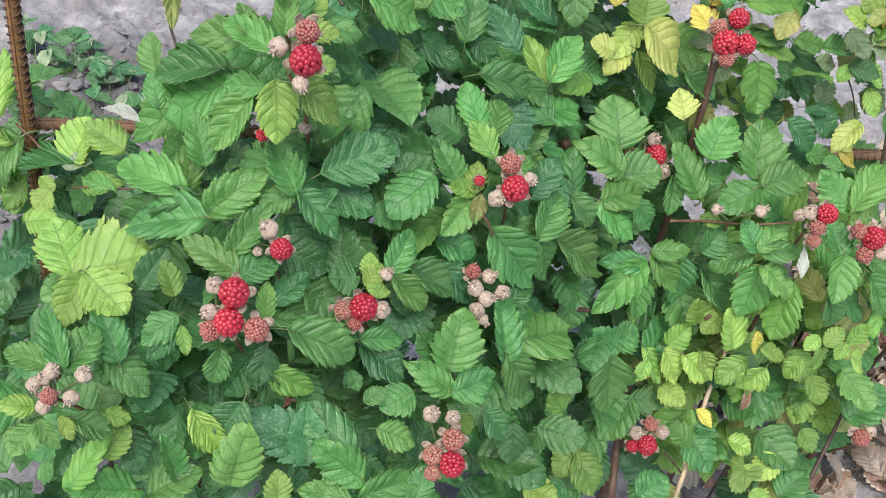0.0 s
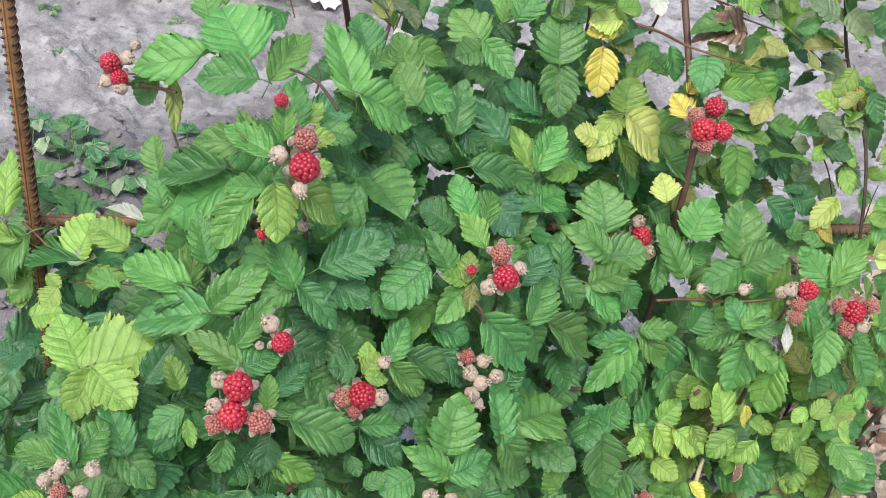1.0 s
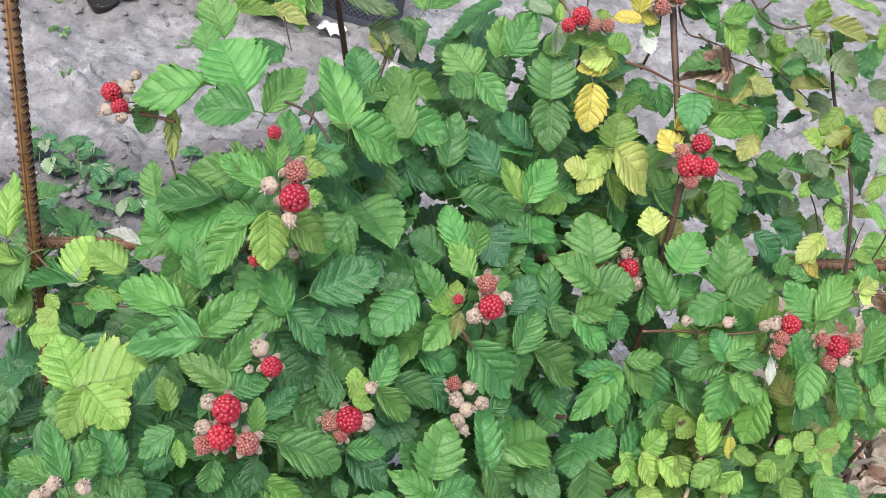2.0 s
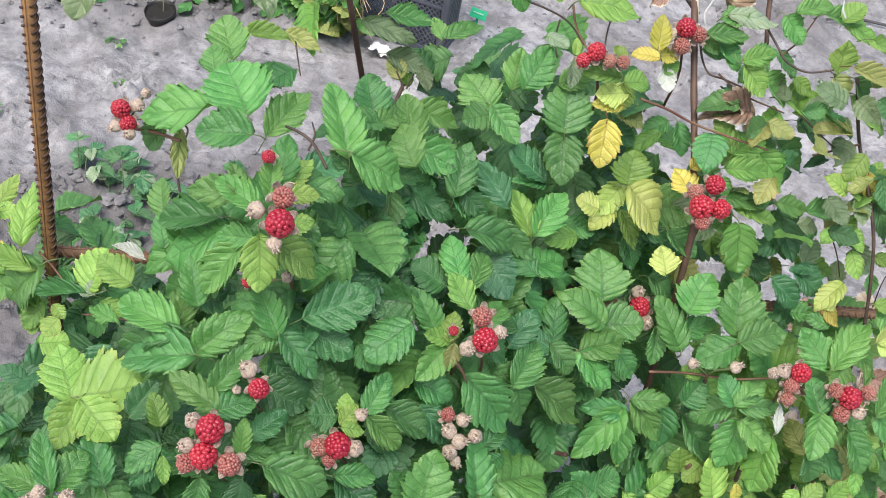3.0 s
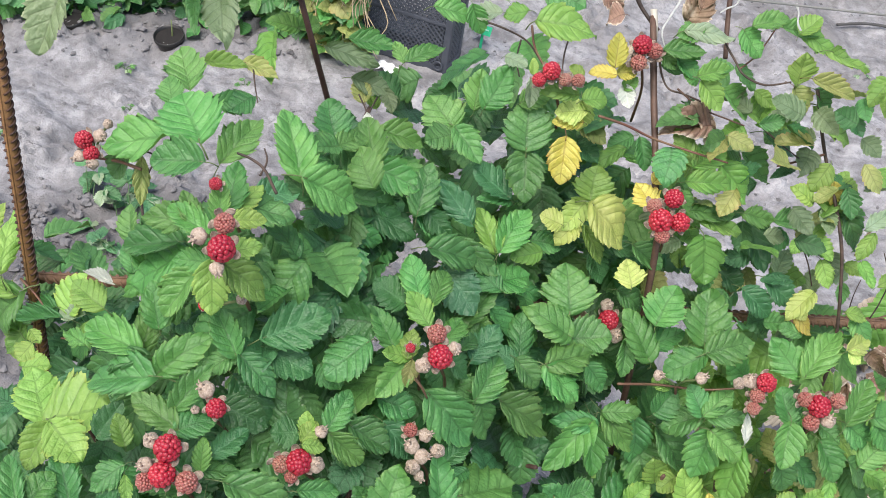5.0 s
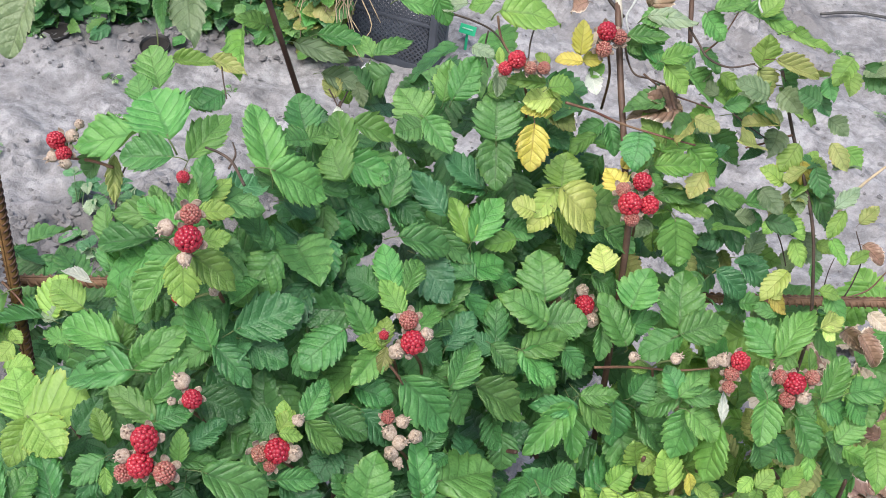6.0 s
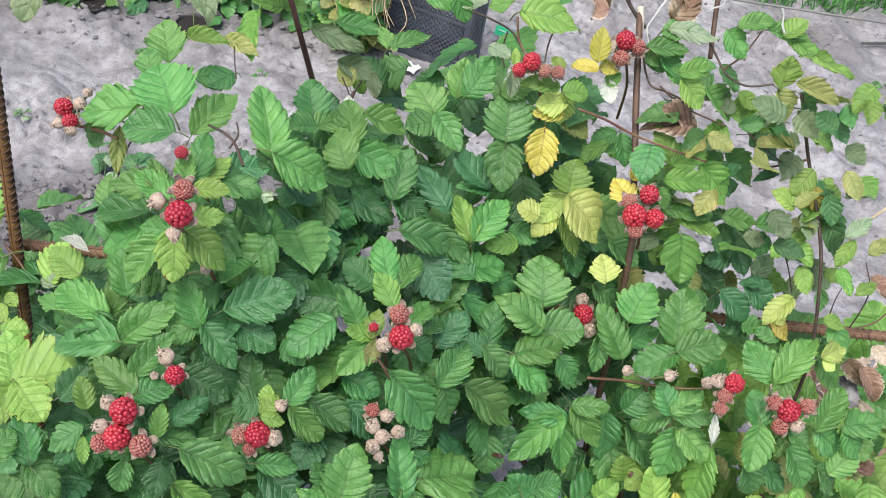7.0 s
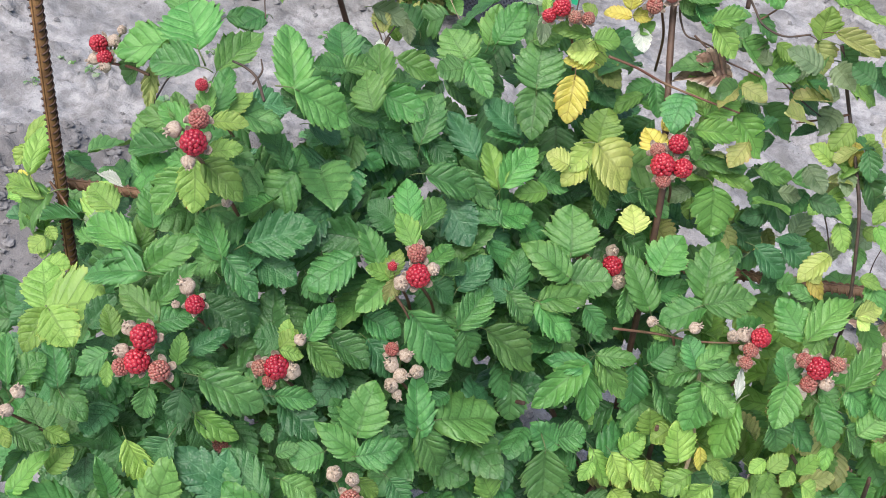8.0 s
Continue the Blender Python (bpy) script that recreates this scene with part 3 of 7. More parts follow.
leaf("dark", -0.162, 0.742, 0.768, -0.197, 0.744, 0.799, 0.52, 0.52, -0.58, 0.63)
leaf("dark", -0.151, 0.793, 0.773, -0.187, 0.782, 0.795, 0.67, 0.56, -0.24, 0.80)
leaf("green", -0.150, 0.798, 0.767, -0.172, 0.774, 0.776, 0.57, 0.49, -0.12, 0.86)
leaf("dark", -0.196, 0.716, 0.781, -0.173, 0.721, 0.761, 0.72, 0.62, -0.52, 0.59)
leaf("white", -0.097, 0.878, 0.877, -0.085, 0.869, 0.862, 0.73, 0.25, -0.72, 0.64)
leaf("fresh", -0.095, 0.875, 0.874, -0.090, 0.885, 0.885, 0.87, 0.03, -0.76, 0.65)
leaf("green", -0.084, 0.907, 0.812, -0.099, 0.892, 0.799, 0.86, -0.00, -0.63, 0.77)
leaf("green", -0.069, 0.877, 0.832, -0.054, 0.868, 0.808, 0.61, 0.54, -0.61, 0.57)
leaf("fresh", -0.085, 0.895, 0.805, -0.104, 0.870, 0.792, 0.54, 0.06, -0.47, 0.88)
leaf("green", -0.076, 0.910, 0.891, -0.055, 0.924, 0.890, 0.63, 0.37, -0.53, 0.77)
leaf("fresh", -0.035, 0.878, 0.912, -0.014, 0.895, 0.920, 0.64, 0.21, -0.65, 0.73)
leaf("fresh", -0.032, 0.880, 0.907, -0.008, 0.883, 0.888, 0.75, 0.54, -0.59, 0.60)
leaf("bright", -0.040, 0.907, 0.891, -0.052, 0.899, 0.897, 1.05, 0.64, -0.32, 0.70)
leaf("bright", -0.020, 0.933, 0.878, 0.006, 0.942, 0.853, 0.87, 0.70, -0.13, 0.70)
leaf("fresh", 0.002, 0.952, 0.858, 0.030, 0.974, 0.839, 1.07, 0.58, -0.03, 0.81)
leaf("fresh", 0.004, 0.956, 0.876, 0.024, 0.961, 0.867, 0.68, 0.47, -0.60, 0.65)
leaf("lime", 0.036, 0.965, 0.892, 0.032, 0.972, 0.920, 1.03, 0.79, -0.55, 0.27)
leaf("olive", 0.034, 0.966, 0.888, 0.051, 0.965, 0.863, 0.90, 0.75, -0.41, 0.51)
leaf("olive", 0.048, 0.967, 0.902, 0.085, 0.986, 0.888, 0.45, 0.51, -0.49, 0.70)
leaf("fresh", 0.059, 0.991, 0.866, 0.093, 1.009, 0.832, 0.90, 0.70, -0.01, 0.71)
leaf("green", 0.051, 0.983, 0.884, 0.070, 0.990, 0.862, 0.79, 0.77, -0.25, 0.59)
leaf("fresh", -0.014, 0.875, 0.828, -0.033, 0.871, 0.858, 0.59, 0.67, -0.66, 0.34)
leaf("fresh", -0.013, 0.872, 0.829, -0.001, 0.902, 0.843, 0.85, -0.04, -0.42, 0.91)
leaf("fresh", -0.038, 0.857, 0.838, -0.018, 0.849, 0.814, 0.73, 0.62, -0.43, 0.66)
leaf("fresh", -0.012, 0.859, 0.820, 0.021, 0.879, 0.822, 0.60, 0.33, -0.59, 0.74)
leaf("bright", -0.007, 0.930, 0.828, 0.019, 0.947, 0.813, 1.08, 0.51, -0.05, 0.86)
leaf("fresh", 0.005, 0.903, 0.822, 0.041, 0.912, 0.794, 0.65, 0.60, -0.52, 0.61)
leaf("bright", 0.010, 0.966, 0.805, 0.042, 0.974, 0.781, 0.78, 0.62, -0.21, 0.76)
leaf("bright", -0.012, 0.852, 0.813, -0.001, 0.854, 0.796, 0.78, 0.80, -0.39, 0.46)
leaf("bright", -0.005, 0.868, 0.786, 0.032, 0.896, 0.781, 0.59, 0.24, -0.16, 0.96)
leaf("fresh", 0.009, 0.874, 0.780, 0.044, 0.896, 0.766, 0.69, 0.37, -0.01, 0.93)
leaf("green", 0.041, 1.017, 0.831, 0.025, 0.995, 0.809, 0.91, -0.27, -0.57, 0.78)
leaf("dark", 0.020, 1.001, 0.814, 0.049, 1.022, 0.792, 0.74, 0.65, -0.14, 0.74)
leaf("lime", 0.089, 0.984, 0.817, 0.084, 0.963, 0.798, 0.82, 0.23, -0.67, 0.71)
leaf("lime", 0.089, 0.964, 0.784, 0.071, 0.955, 0.798, 0.87, 0.66, -0.33, 0.68)
leaf("yellow", 0.099, 0.977, 0.805, 0.108, 0.972, 0.783, 0.64, 0.58, -0.70, 0.42)
leaf("fresh", 0.105, 0.991, 0.798, 0.126, 1.005, 0.784, 0.85, 0.64, -0.21, 0.74)
leaf("lime", 0.101, 0.992, 0.793, 0.107, 1.001, 0.807, 0.72, 0.16, -0.84, 0.52)
leaf("lime", 0.091, 0.968, 0.784, 0.110, 0.980, 0.778, 0.84, 0.39, -0.22, 0.89)
leaf("dark", 0.058, 0.994, 0.791, 0.044, 0.968, 0.790, 0.37, 0.27, -0.20, 0.94)
leaf("fresh", 0.017, 0.868, 0.765, 0.032, 0.850, 0.729, 1.13, 0.70, -0.47, 0.53)
leaf("dark", 0.037, 0.943, 0.746, 0.046, 0.931, 0.722, 0.71, 0.24, -0.83, 0.50)
leaf("dark", 0.039, 0.968, 0.737, 0.070, 0.954, 0.694, 0.62, 0.60, -0.51, 0.61)
leaf("bright", 0.038, 0.920, 0.772, 0.065, 0.943, 0.760, 0.58, 0.61, -0.35, 0.71)
leaf("bright", 0.028, 0.949, 0.685, 0.048, 0.976, 0.685, 0.69, 0.45, -0.33, 0.83)
leaf("dark", 0.029, 0.944, 0.681, 0.061, 0.951, 0.665, 0.74, 0.48, -0.47, 0.75)
leaf("dark", 0.078, 0.943, 0.695, 0.111, 0.948, 0.676, 0.84, 0.51, -0.41, 0.76)
leaf("dark", 0.064, 0.918, 0.690, 0.097, 0.926, 0.666, 0.68, 0.59, -0.50, 0.64)
leaf("bright", 0.011, 0.808, 0.696, 0.012, 0.833, 0.726, 0.97, 0.01, -0.77, 0.64)
leaf("bright", 0.058, 0.819, 0.687, 0.039, 0.854, 0.721, 0.81, 0.14, -0.64, 0.75)
leaf("bright", 0.064, 0.805, 0.693, 0.094, 0.842, 0.699, 0.70, 0.37, -0.44, 0.82)
leaf("bright", 0.063, 0.807, 0.689, 0.038, 0.780, 0.669, 0.72, -0.02, -0.59, 0.81)
leaf("green", 0.007, 0.823, 0.651, 0.032, 0.846, 0.668, 0.58, 0.07, -0.65, 0.75)
leaf("lime", 0.099, 0.954, 0.752, 0.108, 0.975, 0.757, 0.59, 0.55, -0.41, 0.73)
leaf("lime", 0.096, 0.971, 0.738, 0.089, 0.956, 0.729, 0.81, 0.09, -0.56, 0.82)
leaf("lime", 0.103, 0.960, 0.747, 0.127, 0.961, 0.733, 0.79, 0.47, -0.35, 0.81)
leaf("lime", 0.118, 0.961, 0.728, 0.136, 0.949, 0.712, 0.70, 0.26, -0.61, 0.75)
leaf("cream", 0.124, 0.950, 0.697, 0.113, 0.919, 0.683, 0.62, 0.00, -0.40, 0.91)
leaf("yellow", 0.117, 0.936, 0.675, 0.140, 0.933, 0.664, 0.72, 0.37, -0.26, 0.89)
leaf("cream", 0.112, 0.940, 0.684, 0.129, 0.934, 0.677, 0.98, 0.25, -0.43, 0.87)
leaf("bright", 0.146, 0.875, 0.654, 0.111, 0.883, 0.679, 0.72, 0.31, -0.68, 0.66)
leaf("bright", 0.150, 0.873, 0.658, 0.158, 0.932, 0.676, 0.50, 0.03, -0.30, 0.95)
leaf("cream", 0.175, 0.910, 0.680, 0.186, 0.937, 0.681, 0.71, 0.51, -0.25, 0.82)
leaf("cream", 0.177, 0.910, 0.677, 0.190, 0.913, 0.672, 1.04, 0.40, -0.51, 0.76)
leaf("green", 0.131, 0.929, 0.659, 0.111, 0.917, 0.669, 0.63, 0.60, -0.51, 0.62)
leaf("lime", 0.140, 0.974, 0.726, 0.159, 0.974, 0.725, 0.82, 0.04, -0.61, 0.79)
leaf("green", 0.144, 0.970, 0.707, 0.152, 0.957, 0.690, 0.57, 0.40, -0.62, 0.68)
leaf("fresh", 0.160, 0.950, 0.691, 0.180, 0.959, 0.690, 0.71, 0.21, -0.39, 0.90)
leaf("green", 0.063, 0.959, 0.752, 0.089, 0.985, 0.744, 0.63, 0.48, -0.20, 0.85)
leaf("fresh", 0.099, 0.978, 0.780, 0.127, 0.991, 0.761, 0.67, 0.63, -0.26, 0.73)
leaf("green", 0.117, 0.996, 0.770, 0.148, 0.990, 0.740, 0.59, 0.55, -0.49, 0.68)
leaf("green", -0.160, 0.707, 0.772, -0.120, 0.721, 0.747, 0.44, 0.57, -0.54, 0.62)
leaf("green", -0.168, 0.674, 0.782, -0.134, 0.706, 0.763, 0.61, 0.59, -0.18, 0.78)
leaf("bright", -0.137, 0.626, 0.768, -0.145, 0.668, 0.775, 0.54, 0.04, -0.15, 0.99)
leaf("blue", -0.161, 0.694, 0.750, -0.121, 0.688, 0.725, 0.83, 0.40, -0.51, 0.76)
leaf("green", -0.112, 0.716, 0.735, -0.143, 0.712, 0.749, 0.70, 0.42, -0.34, 0.84)
leaf("bright", -0.124, 0.724, 0.732, -0.102, 0.757, 0.728, 0.96, 0.18, -0.01, 0.98)
leaf("fresh", -0.104, 0.777, 0.743, -0.124, 0.758, 0.737, 0.71, 0.31, -0.58, 0.75)
leaf("green", -0.119, 0.789, 0.741, -0.095, 0.805, 0.739, 0.76, 0.34, -0.41, 0.85)
leaf("bright", -0.060, 0.767, 0.698, -0.078, 0.794, 0.730, 1.03, 0.30, -0.64, 0.71)
leaf("bright", -0.049, 0.749, 0.690, -0.081, 0.727, 0.720, 0.66, 0.74, -0.27, 0.61)
leaf("green", -0.053, 0.759, 0.678, -0.020, 0.782, 0.679, 0.97, 0.29, -0.46, 0.84)
leaf("bright", -0.053, 0.707, 0.687, -0.025, 0.751, 0.680, 0.61, 0.38, -0.10, 0.92)
leaf("bright", -0.051, 0.705, 0.686, -0.020, 0.715, 0.655, 0.78, 0.73, -0.19, 0.66)
leaf("green", -0.075, 0.694, 0.686, -0.090, 0.727, 0.713, 0.55, 0.39, -0.47, 0.79)
leaf("green", -0.074, 0.687, 0.695, -0.050, 0.690, 0.672, 0.73, 0.69, -0.34, 0.64)
leaf("dark", -0.071, 0.687, 0.689, -0.092, 0.681, 0.702, 0.84, 0.58, -0.34, 0.74)
leaf("bright", -0.069, 0.652, 0.677, -0.033, 0.680, 0.640, 0.61, 0.77, -0.20, 0.61)
leaf("green", -0.079, 0.617, 0.701, -0.081, 0.662, 0.713, 0.62, 0.44, -0.23, 0.87)
leaf("dark", -0.096, 0.635, 0.724, -0.093, 0.673, 0.735, 0.68, 0.14, -0.29, 0.95)
leaf("green", -0.103, 0.622, 0.743, -0.100, 0.648, 0.740, 0.69, 0.30, 0.08, 0.95)
leaf("bright", -0.112, 0.605, 0.757, -0.112, 0.641, 0.757, 0.72, -0.14, -0.02, 0.99)
leaf("dark", -0.109, 0.615, 0.734, -0.093, 0.624, 0.717, 0.90, 0.71, -0.01, 0.71)
leaf("green", -0.109, 0.587, 0.717, -0.071, 0.603, 0.674, 0.67, 0.69, -0.61, 0.39)
leaf("bright", 0.018, 0.800, 0.658, -0.018, 0.805, 0.697, 0.60, 0.60, -0.50, 0.63)
leaf("green", -0.010, 0.804, 0.666, 0.001, 0.786, 0.637, 0.54, 0.56, -0.60, 0.58)
leaf("cream", -0.021, 0.806, 0.725, -0.032, 0.816, 0.746, 1.04, 0.59, -0.59, 0.55)
leaf("green", -0.035, 0.822, 0.702, -0.008, 0.834, 0.688, 0.77, 0.54, -0.35, 0.77)
leaf("green", -0.035, 0.829, 0.753, -0.006, 0.835, 0.736, 0.66, 0.52, -0.51, 0.69)
leaf("dark", -0.063, 0.823, 0.747, -0.032, 0.836, 0.741, 0.60, 0.34, -0.46, 0.82)
leaf("dark", -0.072, 0.823, 0.734, -0.050, 0.819, 0.707, 0.75, 0.70, -0.33, 0.64)
leaf("green", -0.030, 0.764, 0.653, -0.009, 0.770, 0.628, 0.69, 0.70, -0.57, 0.44)
leaf("dark", -0.124, 0.721, 0.716, -0.099, 0.728, 0.698, 0.92, 0.59, -0.14, 0.79)
leaf("green", -0.119, 0.770, 0.699, -0.096, 0.784, 0.684, 0.69, 0.62, -0.25, 0.75)
leaf("dark", -0.212, 0.503, 0.783, -0.185, 0.546, 0.790, 0.70, 0.49, -0.41, 0.77)
leaf("dark", -0.193, 0.569, 0.747, -0.214, 0.598, 0.782, 0.80, 0.34, -0.62, 0.71)
leaf("green", -0.156, 0.564, 0.765, -0.170, 0.527, 0.754, 0.86, 0.13, -0.31, 0.94)
leaf("bright", -0.142, 0.581, 0.754, -0.167, 0.588, 0.778, 0.61, 0.52, -0.48, 0.71)
leaf("lime", -0.126, 0.578, 0.754, -0.143, 0.564, 0.762, 0.57, 0.59, -0.30, 0.75)
leaf("lime", -0.126, 0.574, 0.757, -0.135, 0.594, 0.769, 0.66, 0.08, -0.48, 0.87)
leaf("bright", -0.127, 0.577, 0.749, -0.134, 0.545, 0.735, 0.67, 0.40, -0.46, 0.80)
leaf("olive", -0.121, 0.573, 0.758, -0.118, 0.562, 0.742, 0.65, 0.59, -0.58, 0.56)
leaf("fresh", -0.125, 0.605, 0.768, -0.152, 0.613, 0.784, 0.60, 0.38, -0.38, 0.84)
leaf("bright", -0.145, 0.623, 0.770, -0.171, 0.646, 0.792, 0.61, 0.28, -0.47, 0.83)
leaf("dark", -0.160, 0.628, 0.756, -0.187, 0.619, 0.770, 0.93, 0.52, -0.42, 0.74)
leaf("green", -0.221, 0.487, 0.773, -0.189, 0.490, 0.748, 0.56, 0.59, -0.31, 0.75)
leaf("green", -0.223, 0.485, 0.772, -0.251, 0.495, 0.800, 0.55, 0.45, -0.58, 0.67)
leaf("dark", -0.215, 0.513, 0.762, -0.182, 0.524, 0.746, 0.76, 0.50, -0.35, 0.79)
leaf("green", -0.189, 0.505, 0.690, -0.201, 0.524, 0.724, 0.82, 0.22, -0.81, 0.55)
leaf("dark", -0.235, 0.500, 0.728, -0.200, 0.499, 0.694, 0.68, 0.64, -0.38, 0.66)
leaf("dark", -0.227, 0.471, 0.728, -0.195, 0.489, 0.711, 0.77, 0.60, -0.46, 0.66)
leaf("green", -0.156, 0.514, 0.709, -0.155, 0.544, 0.726, 0.64, 0.38, -0.47, 0.80)
leaf("lime", -0.164, 0.500, 0.712, -0.171, 0.507, 0.725, 0.91, 0.11, -0.84, 0.53)
leaf("green", -0.145, 0.574, 0.698, -0.116, 0.585, 0.689, 0.83, 0.40, -0.38, 0.84)
leaf("green", -0.185, 0.543, 0.739, -0.167, 0.542, 0.721, 0.78, 0.51, -0.66, 0.55)
leaf("yellow", -0.594, 0.564, 0.576, -0.620, 0.574, 0.582, 0.69, 0.04, -0.45, 0.89)
leaf("lime", -0.581, 0.554, 0.578, -0.633, 0.560, 0.568, 0.37, -0.20, -0.36, 0.91)
leaf("bright", -0.580, 0.569, 0.574, -0.593, 0.543, 0.545, 1.24, -0.27, -0.66, 0.70)
leaf("lime", -0.578, 0.578, 0.582, -0.584, 0.560, 0.548, 0.30, 0.45, -0.82, 0.36)
leaf("green", -0.432, 0.508, 0.671, -0.483, 0.504, 0.645, 0.29, -0.36, -0.54, 0.76)
leaf("lime", -0.407, 0.455, 0.697, -0.409, 0.441, 0.687, 1.06, 0.05, -0.59, 0.81)
leaf("lime", -0.438, 0.480, 0.674, -0.423, 0.476, 0.670, 0.70, 0.14, -0.29, 0.95)
leaf("fresh", -0.389, 0.517, 0.702, -0.426, 0.520, 0.707, 0.77, 0.09, -0.35, 0.93)
leaf("lime", -0.358, 0.416, 0.671, -0.394, 0.441, 0.689, 0.81, 0.31, -0.26, 0.92)
leaf("lime", -0.349, 0.411, 0.683, -0.305, 0.435, 0.704, 1.12, -0.20, -0.42, 0.89)
leaf("lime", -0.332, 0.401, 0.701, -0.295, 0.393, 0.690, 0.83, 0.19, -0.35, 0.92)
leaf("fresh", -0.335, 0.401, 0.696, -0.334, 0.372, 0.675, 0.75, 0.36, -0.54, 0.76)
leaf("bright", -0.292, 0.457, 0.756, -0.345, 0.459, 0.753, 0.56, -0.07, -0.41, 0.91)
leaf("green", -0.269, 0.445, 0.755, -0.322, 0.430, 0.733, 0.60, -0.20, -0.49, 0.85)
leaf("bright", -0.270, 0.452, 0.751, -0.248, 0.480, 0.784, 0.56, 0.05, -0.78, 0.62)
leaf("bright", -0.287, 0.474, 0.771, -0.305, 0.487, 0.798, 0.64, 0.52, -0.57, 0.63)
leaf("green", -0.239, 0.433, 0.749, -0.229, 0.464, 0.774, 0.47, 0.30, -0.65, 0.70)
leaf("bright", -0.229, 0.424, 0.745, -0.269, 0.423, 0.753, 0.55, 0.19, -0.33, 0.93)
leaf("green", -0.228, 0.422, 0.743, -0.212, 0.446, 0.750, 0.75, 0.09, -0.35, 0.93)
leaf("green", -0.228, 0.492, 0.768, -0.239, 0.470, 0.757, 0.75, 0.13, -0.50, 0.86)
leaf("fresh", -0.269, 0.413, 0.707, -0.283, 0.420, 0.725, 0.69, 0.66, -0.38, 0.65)
leaf("dark", -0.295, 0.411, 0.701, -0.288, 0.431, 0.724, 0.69, 0.25, -0.77, 0.59)
leaf("bright", -0.300, 0.341, 0.685, -0.299, 0.370, 0.696, 0.84, 0.17, -0.36, 0.92)
leaf("green", -0.301, 0.336, 0.687, -0.333, 0.361, 0.703, 0.42, 0.16, -0.36, 0.92)
leaf("green", -0.282, 0.367, 0.676, -0.311, 0.387, 0.696, 0.62, 0.29, -0.44, 0.85)
leaf("green", -0.255, 0.396, 0.711, -0.270, 0.375, 0.697, 0.67, 0.07, -0.60, 0.80)
leaf("dark", -0.256, 0.396, 0.700, -0.261, 0.373, 0.681, 0.48, 0.40, -0.62, 0.68)
leaf("fresh", -0.247, 0.389, 0.712, -0.236, 0.379, 0.701, 0.51, 0.35, -0.48, 0.80)
leaf("green", -0.294, 0.373, 0.663, -0.261, 0.374, 0.650, 0.71, 0.37, -0.31, 0.88)
leaf("dark", -0.279, 0.408, 0.598, -0.310, 0.405, 0.617, 0.62, 0.48, -0.52, 0.71)
leaf("dark", -0.296, 0.421, 0.573, -0.276, 0.436, 0.563, 0.86, 0.56, -0.30, 0.77)
leaf("dark", -0.282, 0.411, 0.593, -0.287, 0.389, 0.574, 0.89, 0.25, -0.67, 0.70)
leaf("dark", -0.277, 0.405, 0.603, -0.264, 0.389, 0.563, 0.50, 0.52, -0.72, 0.46)
leaf("green", -0.232, 0.413, 0.673, -0.232, 0.403, 0.644, 0.64, 0.59, -0.76, 0.27)
leaf("dark", -0.199, 0.419, 0.692, -0.197, 0.409, 0.664, 0.70, 0.45, -0.82, 0.35)
leaf("green", -0.209, 0.426, 0.710, -0.191, 0.448, 0.698, 0.57, 0.42, 0.13, 0.90)
leaf("fresh", -0.202, 0.418, 0.721, -0.210, 0.431, 0.739, 0.58, 0.45, -0.60, 0.66)
leaf("dark", -0.208, 0.438, 0.715, -0.197, 0.467, 0.722, 0.67, 0.08, -0.28, 0.96)
leaf("green", -0.187, 0.429, 0.707, -0.147, 0.454, 0.680, 0.60, 0.63, -0.24, 0.74)
leaf("lime", -0.242, 0.396, 0.614, -0.221, 0.398, 0.578, 0.56, 0.70, -0.60, 0.39)
leaf("blue", -0.212, 0.412, 0.627, -0.222, 0.399, 0.595, 0.84, 0.28, -0.92, 0.28)
leaf("dark", -0.212, 0.439, 0.630, -0.195, 0.441, 0.598, 0.53, 0.68, -0.65, 0.33)
leaf("fresh", -0.209, 0.443, 0.633, -0.177, 0.455, 0.615, 0.57, 0.55, -0.57, 0.61)
leaf("green", -0.239, 0.370, 0.566, -0.252, 0.373, 0.605, 0.45, 0.90, -0.27, 0.33)
leaf("blue", -0.160, 0.426, 0.576, -0.175, 0.444, 0.613, 0.71, 0.42, -0.73, 0.53)
leaf("fresh", -0.287, 0.313, 0.587, -0.277, 0.341, 0.618, 0.51, -0.02, -0.74, 0.67)
leaf("fresh", -0.284, 0.347, 0.586, -0.278, 0.367, 0.604, 0.77, 0.34, -0.68, 0.65)
leaf("green", -0.287, 0.325, 0.656, -0.268, 0.337, 0.639, 0.72, 0.64, 0.06, 0.77)
leaf("lime", -0.282, 0.350, 0.637, -0.269, 0.360, 0.624, 0.69, 0.72, -0.00, 0.69)
leaf("lime", -0.291, 0.319, 0.662, -0.279, 0.315, 0.650, 0.61, 0.54, -0.48, 0.69)
leaf("lime", -0.229, 0.398, 0.580, -0.209, 0.409, 0.571, 0.52, 0.55, -0.40, 0.73)
leaf("dark", -0.177, 0.505, 0.699, -0.192, 0.490, 0.701, 1.16, 0.40, -0.29, 0.87)
leaf("lime", -0.161, 0.488, 0.712, -0.148, 0.501, 0.706, 0.65, 0.50, -0.16, 0.85)
leaf("lime", -0.165, 0.492, 0.709, -0.162, 0.507, 0.719, 0.81, 0.30, -0.58, 0.76)
leaf("bright", -0.152, 0.512, 0.707, -0.128, 0.524, 0.678, 0.56, 0.78, -0.42, 0.47)
leaf("green", -0.146, 0.531, 0.705, -0.116, 0.544, 0.682, 0.68, 0.65, -0.19, 0.73)
leaf("bright", -0.094, 0.509, 0.645, -0.102, 0.534, 0.682, 0.83, 0.37, -0.72, 0.58)
